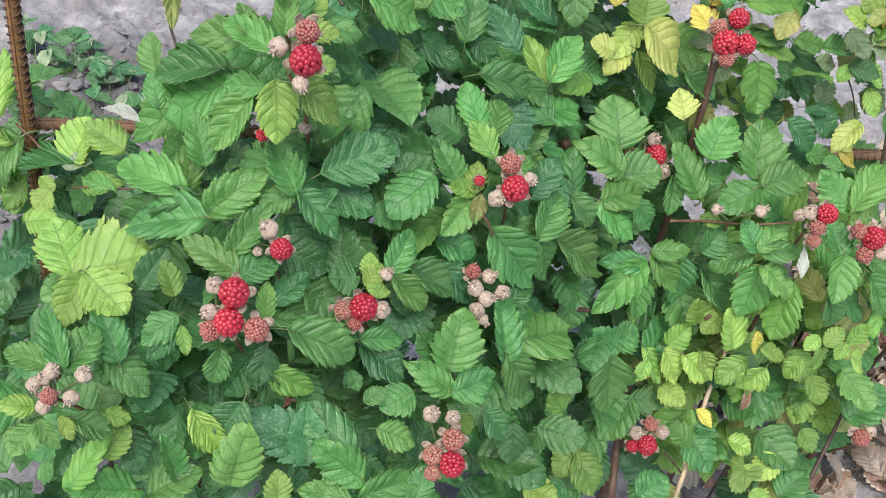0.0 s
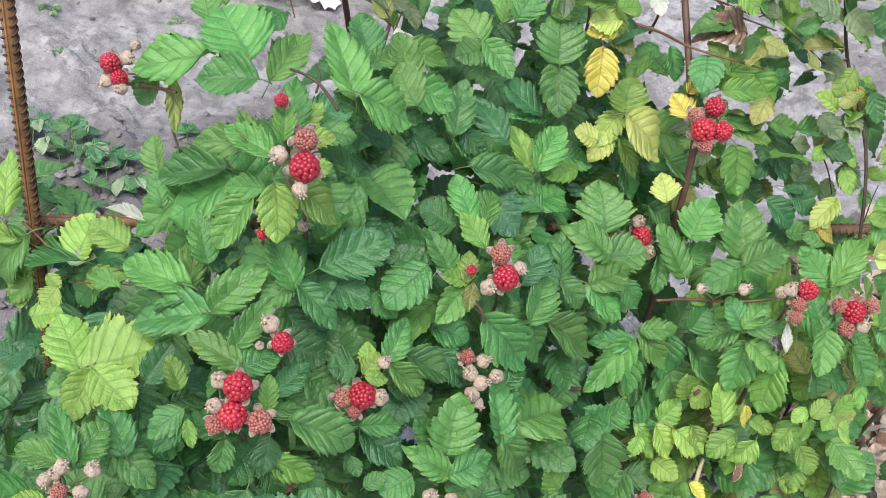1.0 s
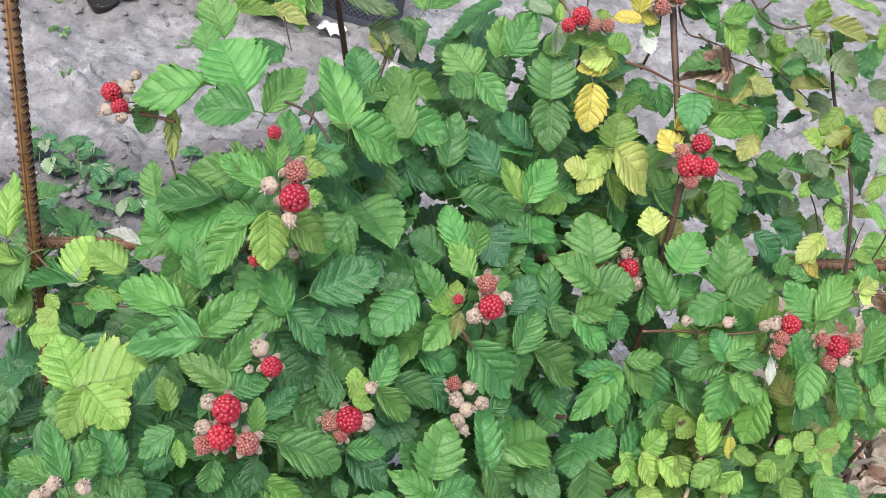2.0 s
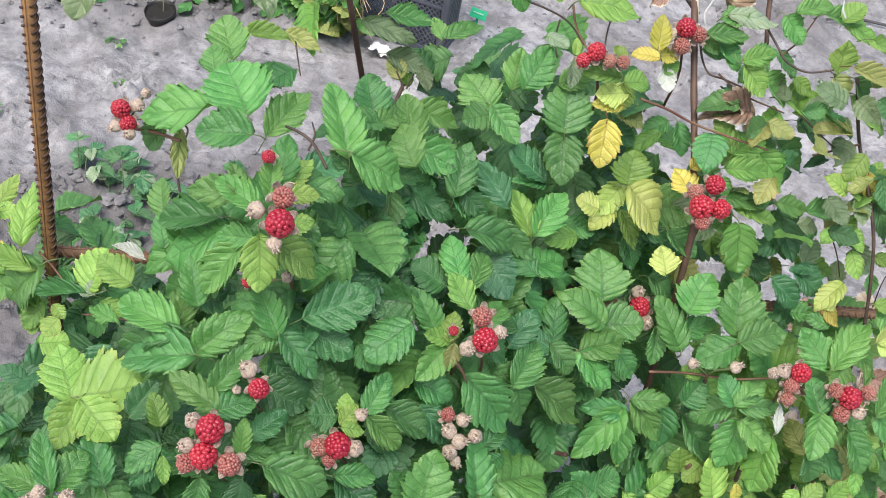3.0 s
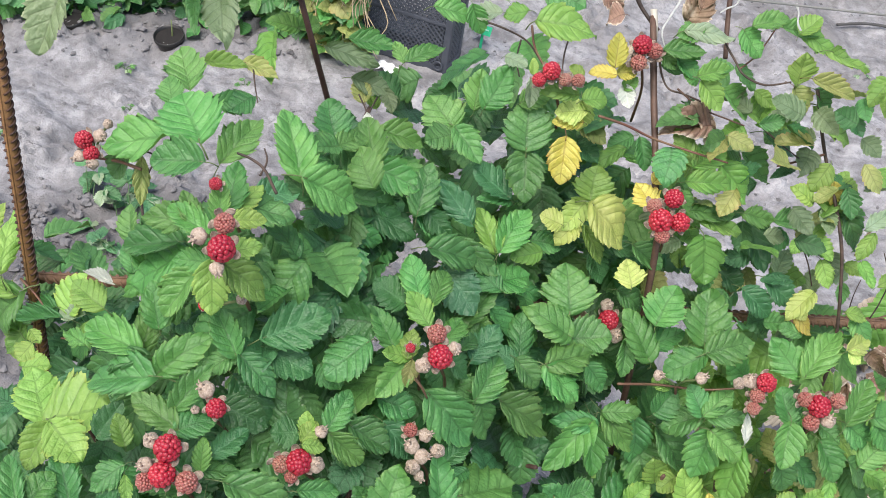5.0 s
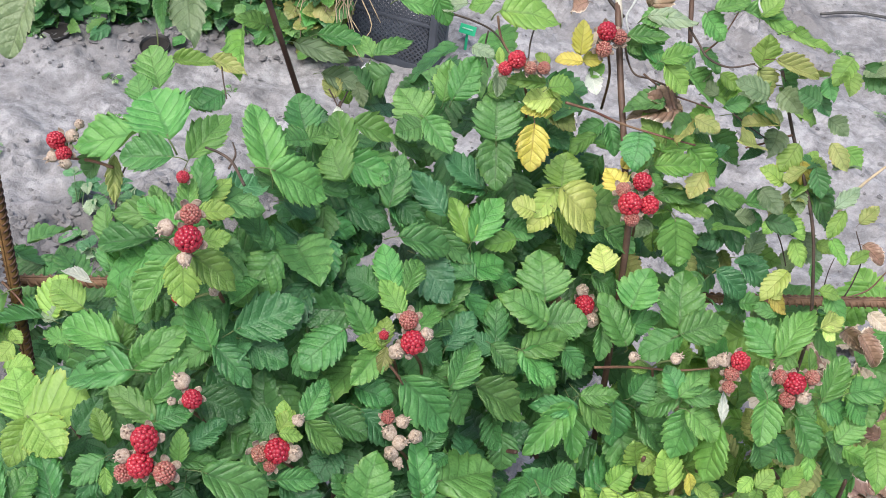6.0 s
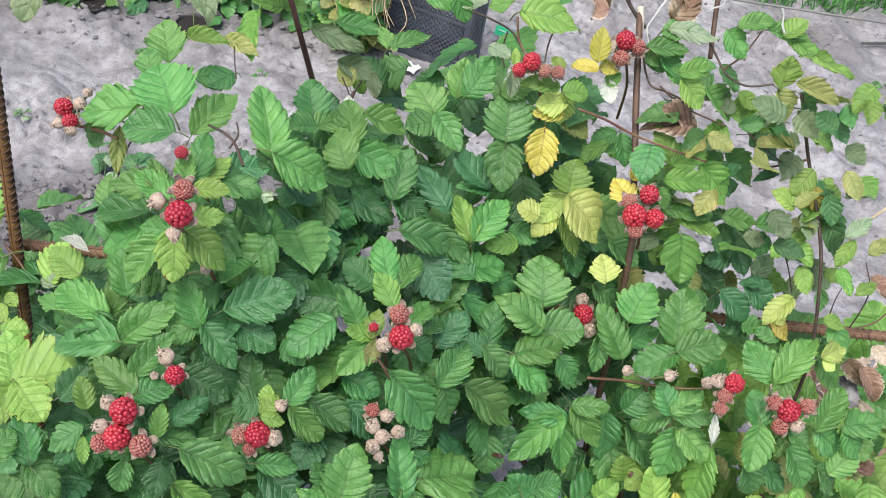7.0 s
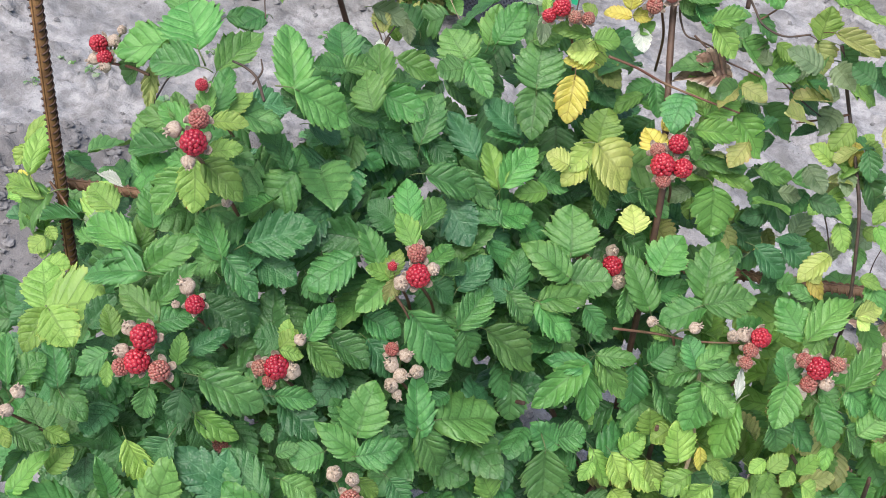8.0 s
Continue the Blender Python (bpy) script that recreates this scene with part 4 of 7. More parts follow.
leaf("green", -0.099, 0.514, 0.636, -0.125, 0.512, 0.663, 0.62, 0.61, -0.59, 0.53)
leaf("bright", -0.087, 0.502, 0.631, -0.114, 0.485, 0.657, 0.54, 0.74, -0.43, 0.52)
leaf("green", -0.085, 0.499, 0.634, -0.062, 0.530, 0.632, 0.72, 0.55, -0.35, 0.76)
leaf("green", -0.063, 0.553, 0.629, -0.085, 0.569, 0.673, 0.52, 0.68, -0.50, 0.54)
leaf("green", -0.154, 0.477, 0.672, -0.131, 0.501, 0.666, 0.57, 0.56, -0.36, 0.74)
leaf("dark", -0.158, 0.488, 0.652, -0.123, 0.494, 0.633, 0.76, 0.49, -0.35, 0.80)
leaf("green", -0.112, 0.488, 0.626, -0.126, 0.467, 0.618, 1.00, 0.26, -0.48, 0.84)
leaf("bright", -0.063, 0.555, 0.633, -0.034, 0.563, 0.591, 0.58, 0.77, -0.45, 0.44)
leaf("dark", -0.080, 0.576, 0.661, -0.071, 0.601, 0.667, 0.61, 0.24, -0.31, 0.92)
leaf("green", -0.066, 0.596, 0.643, -0.070, 0.578, 0.642, 0.90, 0.01, -0.08, 1.00)
leaf("green", -0.059, 0.513, 0.612, -0.039, 0.515, 0.593, 0.82, 0.65, -0.40, 0.65)
leaf("bright", -0.119, 0.449, 0.621, -0.092, 0.461, 0.610, 0.72, 0.46, -0.27, 0.85)
leaf("blue", -0.133, 0.445, 0.587, -0.176, 0.441, 0.615, 0.63, 0.52, -0.46, 0.72)
leaf("fresh", -0.079, 0.493, 0.614, -0.063, 0.503, 0.597, 0.60, 0.78, -0.31, 0.54)
leaf("green", -0.155, 0.466, 0.646, -0.144, 0.459, 0.638, 0.73, 0.35, -0.42, 0.83)
leaf("green", -0.139, 0.463, 0.624, -0.129, 0.477, 0.631, 0.75, 0.10, -0.52, 0.85)
leaf("dark", -0.132, 0.564, 0.685, -0.103, 0.569, 0.656, 0.64, 0.68, -0.41, 0.61)
leaf("bright", -0.061, 0.579, 0.629, -0.030, 0.633, 0.607, 0.84, 0.31, 0.21, 0.93)
leaf("bright", -0.078, 0.623, 0.697, -0.059, 0.620, 0.664, 0.76, 0.82, -0.25, 0.52)
leaf("green", -0.047, 0.679, 0.602, -0.036, 0.667, 0.568, 0.81, 0.60, -0.67, 0.44)
leaf("bright", -0.009, 0.755, 0.597, 0.011, 0.736, 0.549, 0.50, 0.55, -0.67, 0.50)
leaf("bright", -0.004, 0.734, 0.617, -0.024, 0.686, 0.585, 0.49, 0.31, -0.61, 0.73)
leaf("bright", 0.001, 0.747, 0.623, 0.031, 0.765, 0.624, 0.61, 0.21, -0.43, 0.88)
leaf("bright", -0.000, 0.751, 0.618, 0.033, 0.763, 0.581, 0.50, 0.65, -0.67, 0.36)
leaf("green", 0.001, 0.738, 0.613, -0.031, 0.713, 0.620, 0.54, 0.47, -0.37, 0.80)
leaf("green", 0.025, 0.785, 0.595, 0.044, 0.773, 0.552, 0.65, 0.49, -0.75, 0.44)
leaf("green", 0.008, 0.690, 0.550, -0.016, 0.675, 0.571, 0.81, 0.73, -0.48, 0.49)
leaf("green", 0.001, 0.702, 0.543, 0.019, 0.729, 0.540, 0.94, 0.59, -0.32, 0.74)
leaf("bright", 0.006, 0.671, 0.556, 0.019, 0.660, 0.507, 0.87, 0.69, -0.64, 0.34)
leaf("dark", -0.010, 0.667, 0.554, -0.023, 0.642, 0.566, 0.93, 0.64, 0.01, 0.77)
leaf("lime", 0.065, 0.779, 0.534, 0.056, 0.780, 0.563, 0.88, 0.63, -0.76, 0.19)
leaf("lime", 0.049, 0.762, 0.507, 0.062, 0.779, 0.526, 0.91, 0.22, -0.80, 0.55)
leaf("lime", 0.048, 0.738, 0.524, 0.072, 0.735, 0.496, 0.67, 0.64, -0.51, 0.58)
leaf("lime", 0.032, 0.728, 0.526, 0.056, 0.727, 0.490, 0.51, 0.79, -0.33, 0.52)
leaf("lime", 0.037, 0.717, 0.523, 0.037, 0.704, 0.505, 0.71, 0.42, -0.72, 0.55)
leaf("lime", 0.068, 0.740, 0.527, 0.099, 0.748, 0.500, 0.69, 0.64, -0.46, 0.62)
leaf("fresh", 0.025, 0.781, 0.513, -0.001, 0.767, 0.524, 0.78, 0.55, -0.44, 0.71)
leaf("fresh", -0.011, 0.617, 0.523, -0.026, 0.615, 0.553, 0.67, 0.82, -0.43, 0.37)
leaf("green", 0.084, 0.779, 0.644, 0.062, 0.787, 0.663, 0.82, 0.43, -0.55, 0.72)
leaf("bright", 0.084, 0.778, 0.646, 0.097, 0.805, 0.665, 0.61, 0.02, -0.59, 0.81)
leaf("green", 0.081, 0.792, 0.631, 0.053, 0.775, 0.609, 0.74, -0.26, -0.57, 0.78)
leaf("green", 0.041, 0.779, 0.618, 0.051, 0.802, 0.636, 0.99, 0.49, -0.67, 0.56)
leaf("green", 0.087, 0.782, 0.642, 0.118, 0.800, 0.647, 0.54, 0.23, -0.61, 0.76)
leaf("bright", 0.094, 0.792, 0.620, 0.098, 0.773, 0.571, 0.68, 0.13, -0.92, 0.37)
leaf("bright", 0.096, 0.783, 0.627, 0.130, 0.785, 0.607, 0.83, 0.51, -0.29, 0.81)
leaf("green", 0.046, 0.799, 0.584, 0.084, 0.796, 0.551, 0.70, 0.61, -0.31, 0.72)
leaf("fresh", 0.126, 0.794, 0.611, 0.128, 0.771, 0.560, 0.69, -0.38, -0.85, 0.37)
leaf("lime", 0.104, 0.764, 0.538, 0.087, 0.774, 0.571, 1.05, 0.77, -0.37, 0.52)
leaf("lime", 0.081, 0.782, 0.551, 0.071, 0.766, 0.540, 1.01, -0.04, -0.55, 0.83)
leaf("bright", 0.156, 0.823, 0.642, 0.164, 0.797, 0.610, 0.73, 0.35, -0.69, 0.63)
leaf("green", 0.161, 0.809, 0.606, 0.177, 0.804, 0.576, 0.88, 0.69, -0.56, 0.45)
leaf("green", 0.174, 0.826, 0.602, 0.199, 0.829, 0.576, 0.67, 0.67, -0.50, 0.55)
leaf("bright", 0.182, 0.850, 0.623, 0.177, 0.827, 0.614, 0.67, 0.52, -0.38, 0.76)
leaf("bright", 0.187, 0.837, 0.625, 0.215, 0.826, 0.597, 0.76, 0.56, -0.43, 0.71)
leaf("green", 0.156, 0.834, 0.631, 0.134, 0.851, 0.651, 0.85, 0.37, -0.47, 0.80)
leaf("green", 0.180, 0.853, 0.628, 0.203, 0.852, 0.621, 0.88, 0.23, -0.38, 0.89)
leaf("bright", 0.201, 0.852, 0.646, 0.205, 0.900, 0.665, 0.50, 0.18, -0.37, 0.91)
leaf("green", 0.201, 0.857, 0.641, 0.229, 0.868, 0.619, 0.87, 0.66, -0.38, 0.65)
leaf("bright", 0.229, 0.855, 0.601, 0.241, 0.873, 0.627, 0.83, 0.01, -0.82, 0.57)
leaf("green", 0.218, 0.849, 0.606, 0.242, 0.861, 0.580, 0.79, 0.75, -0.13, 0.64)
leaf("bright", 0.180, 0.864, 0.661, 0.173, 0.885, 0.671, 0.35, 0.23, -0.37, 0.90)
leaf("bright", 0.155, 0.886, 0.660, 0.159, 0.859, 0.644, 0.75, 0.31, -0.44, 0.84)
leaf("lime", 0.170, 0.799, 0.564, 0.165, 0.788, 0.551, 0.84, 0.01, -0.74, 0.68)
leaf("lime", 0.178, 0.792, 0.563, 0.185, 0.802, 0.581, 0.81, -0.16, -0.82, 0.55)
leaf("lime", 0.195, 0.809, 0.560, 0.195, 0.800, 0.545, 0.82, 0.24, -0.82, 0.51)
leaf("fresh", 0.179, 0.800, 0.552, 0.181, 0.794, 0.527, 0.80, 0.69, -0.69, 0.21)
leaf("fresh", 0.200, 0.820, 0.551, 0.208, 0.833, 0.572, 0.64, 0.05, -0.85, 0.52)
leaf("fresh", 0.210, 0.840, 0.586, 0.218, 0.830, 0.562, 0.51, 0.14, -0.90, 0.41)
leaf("fresh", 0.119, 0.764, 0.531, 0.104, 0.749, 0.503, 0.73, -0.18, -0.81, 0.55)
leaf("fresh", 0.128, 0.772, 0.548, 0.150, 0.781, 0.537, 0.72, 0.51, -0.29, 0.81)
leaf("yellow", 0.117, 0.767, 0.566, 0.128, 0.765, 0.542, 0.49, 0.75, -0.53, 0.39)
leaf("lime", 0.080, 0.753, 0.526, 0.102, 0.751, 0.503, 0.65, 0.54, -0.59, 0.59)
leaf("fresh", 0.139, 0.768, 0.527, 0.125, 0.757, 0.499, 0.79, 0.29, -0.93, 0.22)
leaf("fresh", 0.164, 0.785, 0.542, 0.158, 0.776, 0.519, 0.75, -0.21, -0.88, 0.42)
leaf("lime", 0.209, 0.823, 0.537, 0.228, 0.829, 0.526, 1.04, 0.53, -0.15, 0.83)
leaf("fresh", 0.045, 0.792, 0.644, 0.027, 0.792, 0.646, 0.87, 0.12, -0.42, 0.90)
leaf("bright", 0.167, 0.965, 0.681, 0.196, 0.949, 0.666, 0.73, 0.38, -0.20, 0.90)
leaf("dead", -0.016, 0.898, 0.859, -0.050, 0.868, 0.856, 0.66, 0.22, -0.36, 0.91)
leaf("dead", -0.045, 0.893, 0.861, -0.008, 0.903, 0.850, 0.72, 0.33, -0.22, 0.92)
leaf("dead", -0.052, 0.795, 0.672, -0.071, 0.790, 0.685, 0.44, 0.56, -0.46, 0.69)
leaf("fresh", -0.510, 0.523, 0.645, -0.581, 0.532, 0.623, 0.30, -0.30, -0.59, 0.75)
leaf("bright", -0.503, 0.527, 0.647, -0.530, 0.506, 0.602, 0.92, -0.23, -0.81, 0.54)
leaf("fresh", -0.475, 0.495, 0.593, -0.450, 0.505, 0.604, 0.89, -0.16, -0.56, 0.81)
leaf("fresh", -0.496, 0.524, 0.610, -0.506, 0.506, 0.584, 0.64, -0.01, -0.82, 0.58)
leaf("bright", -0.346, 0.583, 0.906, -0.375, 0.608, 0.915, 0.76, 0.08, -0.26, 0.96)
leaf("fresh", -0.361, 0.621, 0.908, -0.333, 0.635, 0.907, 0.48, 0.27, -0.48, 0.83)
leaf("bright", -0.343, 0.560, 0.904, -0.357, 0.573, 0.915, 0.90, 0.16, -0.57, 0.81)
leaf("fresh", -0.351, 0.697, 0.904, -0.319, 0.649, 0.896, 0.41, -0.41, -0.41, 0.82)
leaf("fresh", -0.341, 0.715, 0.907, -0.359, 0.699, 0.915, 0.75, 0.54, -0.23, 0.81)
leaf("fresh", -0.344, 0.720, 0.904, -0.338, 0.748, 0.900, 0.69, 0.56, -0.01, 0.83)
leaf("olive", -0.341, 0.643, 0.905, -0.313, 0.651, 0.898, 0.48, 0.33, -0.37, 0.87)
leaf("grey", -0.464, 0.577, 0.953, -0.459, 0.544, 0.909, 0.65, 0.14, -0.78, 0.60)
leaf("grey", -0.386, 0.668, 0.941, -0.352, 0.632, 0.933, 0.61, -0.05, -0.26, 0.96)
leaf("green", -0.398, 0.653, 0.939, -0.375, 0.622, 0.931, 0.32, -0.07, -0.29, 0.96)
leaf("green", -0.330, 0.643, 0.877, -0.341, 0.620, 0.873, 0.99, -0.01, -0.18, 0.98)
leaf("grey", -0.331, 0.750, 0.878, -0.293, 0.774, 0.864, 0.41, 0.56, -0.55, 0.61)
leaf("bright", -0.320, 0.769, 0.882, -0.289, 0.794, 0.874, 0.54, 0.43, -0.23, 0.87)
leaf("bright", -0.271, 0.782, 0.872, -0.284, 0.788, 0.886, 0.65, 0.44, -0.59, 0.68)
leaf("bright", -0.269, 0.782, 0.874, -0.251, 0.815, 0.883, 0.48, 0.08, -0.32, 0.95)
leaf("grey", -0.315, 0.770, 0.843, -0.288, 0.789, 0.832, 0.64, 0.58, -0.41, 0.70)
leaf("grey", -0.287, 0.784, 0.835, -0.269, 0.769, 0.827, 0.58, 0.08, -0.38, 0.92)
leaf("olive", -0.298, 0.766, 0.827, -0.313, 0.776, 0.842, 0.79, 0.28, -0.66, 0.70)
leaf("bright", -0.257, 0.801, 0.925, -0.229, 0.822, 0.918, 0.64, 0.41, -0.29, 0.86)
leaf("bright", -0.228, 0.814, 0.932, -0.217, 0.816, 0.908, 0.71, 0.60, -0.77, 0.22)
leaf("pale", -0.207, 0.830, 0.927, -0.227, 0.819, 0.921, 0.91, -0.04, -0.42, 0.90)
leaf("fresh", -0.186, 0.838, 0.933, -0.205, 0.832, 0.923, 0.77, -0.19, -0.66, 0.73)
leaf("fresh", -0.174, 0.835, 0.929, -0.129, 0.854, 0.934, 0.72, 0.07, -0.42, 0.90)
leaf("pale", -0.192, 0.822, 0.892, -0.172, 0.822, 0.891, 0.88, 0.06, -0.35, 0.93)
leaf("pale", -0.160, 0.813, 0.888, -0.155, 0.805, 0.864, 0.52, 0.54, -0.76, 0.36)
leaf("lime", -0.160, 0.812, 0.892, -0.164, 0.816, 0.904, 0.68, 0.60, -0.67, 0.43)
leaf("lime", -0.122, 0.831, 0.896, -0.134, 0.827, 0.903, 0.87, 0.54, -0.42, 0.73)
leaf("yellow", -0.105, 0.862, 0.900, -0.111, 0.874, 0.925, 0.66, 0.25, -0.84, 0.47)
leaf("yellow", -0.101, 0.858, 0.895, -0.120, 0.847, 0.897, 0.72, 0.29, -0.33, 0.90)
leaf("yellow", -0.104, 0.870, 0.890, -0.089, 0.877, 0.894, 1.04, -0.02, -0.41, 0.91)
leaf("dry", -0.102, 0.865, 0.902, -0.098, 0.873, 0.919, 0.43, 0.17, -0.91, 0.38)
leaf("dead", -0.115, 0.882, 0.939, -0.129, 0.877, 0.930, 1.27, -0.30, -0.52, 0.80)
leaf("bright", -0.074, 0.892, 0.916, -0.044, 0.912, 0.915, 0.57, 0.28, -0.34, 0.90)
leaf("bright", -0.077, 0.899, 0.910, -0.060, 0.897, 0.901, 0.73, 0.33, -0.61, 0.72)
leaf("green", -0.062, 0.905, 0.905, -0.042, 0.908, 0.892, 0.82, 0.53, -0.44, 0.73)
leaf("pale", -0.063, 0.908, 0.933, -0.026, 0.933, 0.934, 0.45, 0.20, -0.33, 0.92)
leaf("bright", -0.052, 0.920, 0.933, -0.069, 0.905, 0.926, 0.84, -0.01, -0.40, 0.91)
leaf("bright", -0.022, 0.944, 0.934, -0.002, 0.946, 0.915, 1.00, 0.64, -0.47, 0.61)
leaf("bright", -0.032, 0.891, 0.912, -0.013, 0.901, 0.918, 0.87, -0.05, -0.42, 0.91)
leaf("bright", -0.066, 0.903, 0.916, -0.045, 0.908, 0.911, 0.60, 0.32, -0.63, 0.71)
leaf("bright", -0.016, 0.949, 0.939, 0.008, 0.967, 0.949, 0.58, 0.08, -0.58, 0.81)
leaf("green", 0.006, 0.969, 0.937, 0.034, 0.988, 0.933, 0.53, 0.38, -0.36, 0.85)
leaf("lime", 0.022, 0.966, 0.939, 0.033, 0.982, 0.952, 0.88, -0.11, -0.59, 0.80)
leaf("fresh", 0.025, 0.977, 0.936, 0.053, 0.992, 0.920, 0.66, 0.61, -0.38, 0.69)
leaf("fresh", 0.052, 0.977, 0.928, 0.085, 1.002, 0.910, 0.44, 0.58, -0.18, 0.80)
leaf("green", -0.016, 0.940, 0.902, 0.004, 0.940, 0.885, 0.69, 0.59, -0.40, 0.70)
leaf("bright", 0.220, 0.866, 0.654, 0.248, 0.898, 0.652, 0.71, 0.35, -0.23, 0.91)
leaf("bright", 0.223, 0.869, 0.648, 0.248, 0.869, 0.624, 0.64, 0.54, -0.61, 0.58)
leaf("green", -0.289, 0.700, 0.831, -0.253, 0.699, 0.802, 0.60, 0.49, -0.61, 0.62)
leaf("dark", -0.307, 0.741, 0.824, -0.278, 0.726, 0.801, 0.61, 0.41, -0.41, 0.82)
leaf("green", -0.285, 0.640, 0.850, -0.256, 0.651, 0.828, 0.63, 0.65, -0.45, 0.62)
leaf("white", 0.127, 0.777, 0.637, 0.119, 0.790, 0.661, 0.27, 0.49, -0.71, 0.51)
leaf("yellow", -0.029, 0.830, 0.799, -0.049, 0.838, 0.814, 0.93, 0.45, -0.40, 0.80)
leaf("yellow", -0.039, 0.847, 0.813, -0.033, 0.862, 0.823, 0.79, 0.18, -0.63, 0.75)
leaf("white", -0.261, 0.716, 0.840, -0.270, 0.722, 0.848, 0.73, 0.14, -0.71, 0.70)
leaf("pale", 0.143, 0.958, 0.783, 0.158, 0.983, 0.795, 0.49, 0.20, -0.53, 0.83)
leaf("fresh", 0.152, 0.966, 0.776, 0.148, 0.947, 0.756, 0.55, 0.10, -0.74, 0.66)
leaf("fresh", 0.152, 0.952, 0.750, 0.171, 0.943, 0.736, 0.70, 0.42, -0.43, 0.80)
leaf("olive", 0.169, 0.967, 0.770, 0.178, 0.979, 0.786, 0.66, 0.05, -0.80, 0.60)
leaf("fresh", 0.175, 0.945, 0.739, 0.188, 0.965, 0.744, 0.57, 0.12, -0.35, 0.93)
leaf("bright", -0.310, 0.334, 0.684, -0.343, 0.332, 0.683, 0.57, -0.01, -0.33, 0.94)
leaf("bright", -0.313, 0.337, 0.678, -0.308, 0.369, 0.686, 0.63, 0.09, -0.26, 0.96)
leaf("fresh", -0.308, 0.314, 0.667, -0.318, 0.298, 0.678, 0.69, 0.76, -0.03, 0.65)
leaf("bright", -0.303, 0.308, 0.658, -0.303, 0.284, 0.653, 0.81, 0.04, -0.21, 0.98)
leaf("bright", -0.301, 0.309, 0.662, -0.283, 0.304, 0.650, 0.59, 0.32, -0.62, 0.72)
leaf("bright", -0.256, 0.347, 0.565, -0.286, 0.312, 0.588, 0.60, 0.73, -0.20, 0.65)
leaf("bright", -0.251, 0.353, 0.555, -0.225, 0.379, 0.576, 0.71, -0.24, -0.46, 0.86)
leaf("bright", -0.203, 0.388, 0.563, -0.201, 0.396, 0.617, 0.66, 0.41, -0.90, 0.13)
leaf("blue", -0.159, 0.437, 0.576, -0.208, 0.415, 0.610, 0.59, 0.64, -0.43, 0.64)
leaf("bright", -0.115, 0.425, 0.589, -0.154, 0.418, 0.612, 0.67, 0.47, -0.64, 0.60)
leaf("lime", -0.167, 0.394, 0.558, -0.174, 0.403, 0.581, 0.82, 0.50, -0.75, 0.44)
leaf("bright", -0.118, 0.417, 0.572, -0.154, 0.401, 0.575, 0.54, 0.20, -0.27, 0.94)
leaf("bright", -0.110, 0.414, 0.585, -0.081, 0.449, 0.594, 0.51, 0.28, -0.46, 0.84)
leaf("green", -0.076, 0.435, 0.581, -0.081, 0.457, 0.593, 0.76, 0.22, -0.41, 0.89)
leaf("bright", -0.333, 0.511, 0.774, -0.347, 0.528, 0.808, 0.49, 0.40, -0.74, 0.54)
leaf("bright", -0.264, 0.491, 0.830, -0.277, 0.468, 0.796, 0.59, -0.05, -0.82, 0.57)
leaf("bright", -0.375, 0.542, 0.765, -0.392, 0.557, 0.786, 0.73, -0.19, -0.85, 0.48)
leaf("green", -0.363, 0.529, 0.747, -0.376, 0.538, 0.768, 0.66, 0.51, -0.63, 0.59)
leaf("white", -0.369, 0.510, 0.747, -0.408, 0.517, 0.737, 0.25, -0.28, -0.36, 0.89)
leaf("bright", -0.257, 0.495, 0.839, -0.282, 0.487, 0.833, 0.63, 0.04, -0.67, 0.74)
leaf("bright", -0.244, 0.479, 0.881, -0.280, 0.483, 0.886, 0.54, 0.08, -0.45, 0.89)
leaf("bright", -0.299, 0.467, 0.742, -0.309, 0.495, 0.776, 0.48, 0.15, -0.74, 0.66)
leaf("green", -0.284, 0.456, 0.758, -0.341, 0.441, 0.721, 0.33, -0.28, -0.66, 0.70)
leaf("bright", -0.364, 0.472, 0.707, -0.401, 0.485, 0.694, 0.34, -0.43, -0.33, 0.84)
leaf("green", -0.279, 0.483, 0.794, -0.262, 0.492, 0.814, 0.61, -0.26, -0.76, 0.59)
leaf("lime", -0.469, 0.551, 0.623, -0.465, 0.572, 0.657, 1.00, -0.23, -0.82, 0.52)
leaf("lime", -0.474, 0.558, 0.616, -0.453, 0.572, 0.647, 0.61, -0.30, -0.77, 0.56)
leaf("green", -0.472, 0.570, 0.609, -0.432, 0.566, 0.624, 0.47, -0.35, -0.43, 0.83)
leaf("pale", -0.451, 0.553, 0.630, -0.476, 0.548, 0.618, 0.59, -0.29, -0.54, 0.79)
leaf("fresh", -0.459, 0.551, 0.600, -0.426, 0.553, 0.624, 0.53, -0.50, -0.51, 0.69)
leaf("green", -0.482, 0.547, 0.626, -0.514, 0.540, 0.604, 0.67, -0.43, -0.48, 0.77)
leaf("bright", -0.395, 0.612, 0.692, -0.432, 0.587, 0.641, 0.46, -0.36, -0.72, 0.60)
leaf("fresh", -0.502, 0.519, 0.606, -0.546, 0.543, 0.606, 0.47, -0.16, -0.26, 0.95)
leaf("fresh", -0.510, 0.526, 0.591, -0.502, 0.508, 0.579, 0.95, 0.15, -0.50, 0.86)
leaf("bright", 0.224, 0.900, 0.628, 0.253, 0.885, 0.613, 0.95, 0.09, -0.62, 0.78)
leaf("green", -0.050, 0.587, 0.479, -0.002, 0.578, 0.474, 0.86, -0.04, -0.68, 0.73)
leaf("green", 0.039, 0.731, 0.450, 0.030, 0.697, 0.414, 0.80, -0.18, -0.69, 0.70)
leaf("green", 0.038, 0.730, 0.448, 0.072, 0.742, 0.456, 0.71, 0.07, -0.69, 0.72)
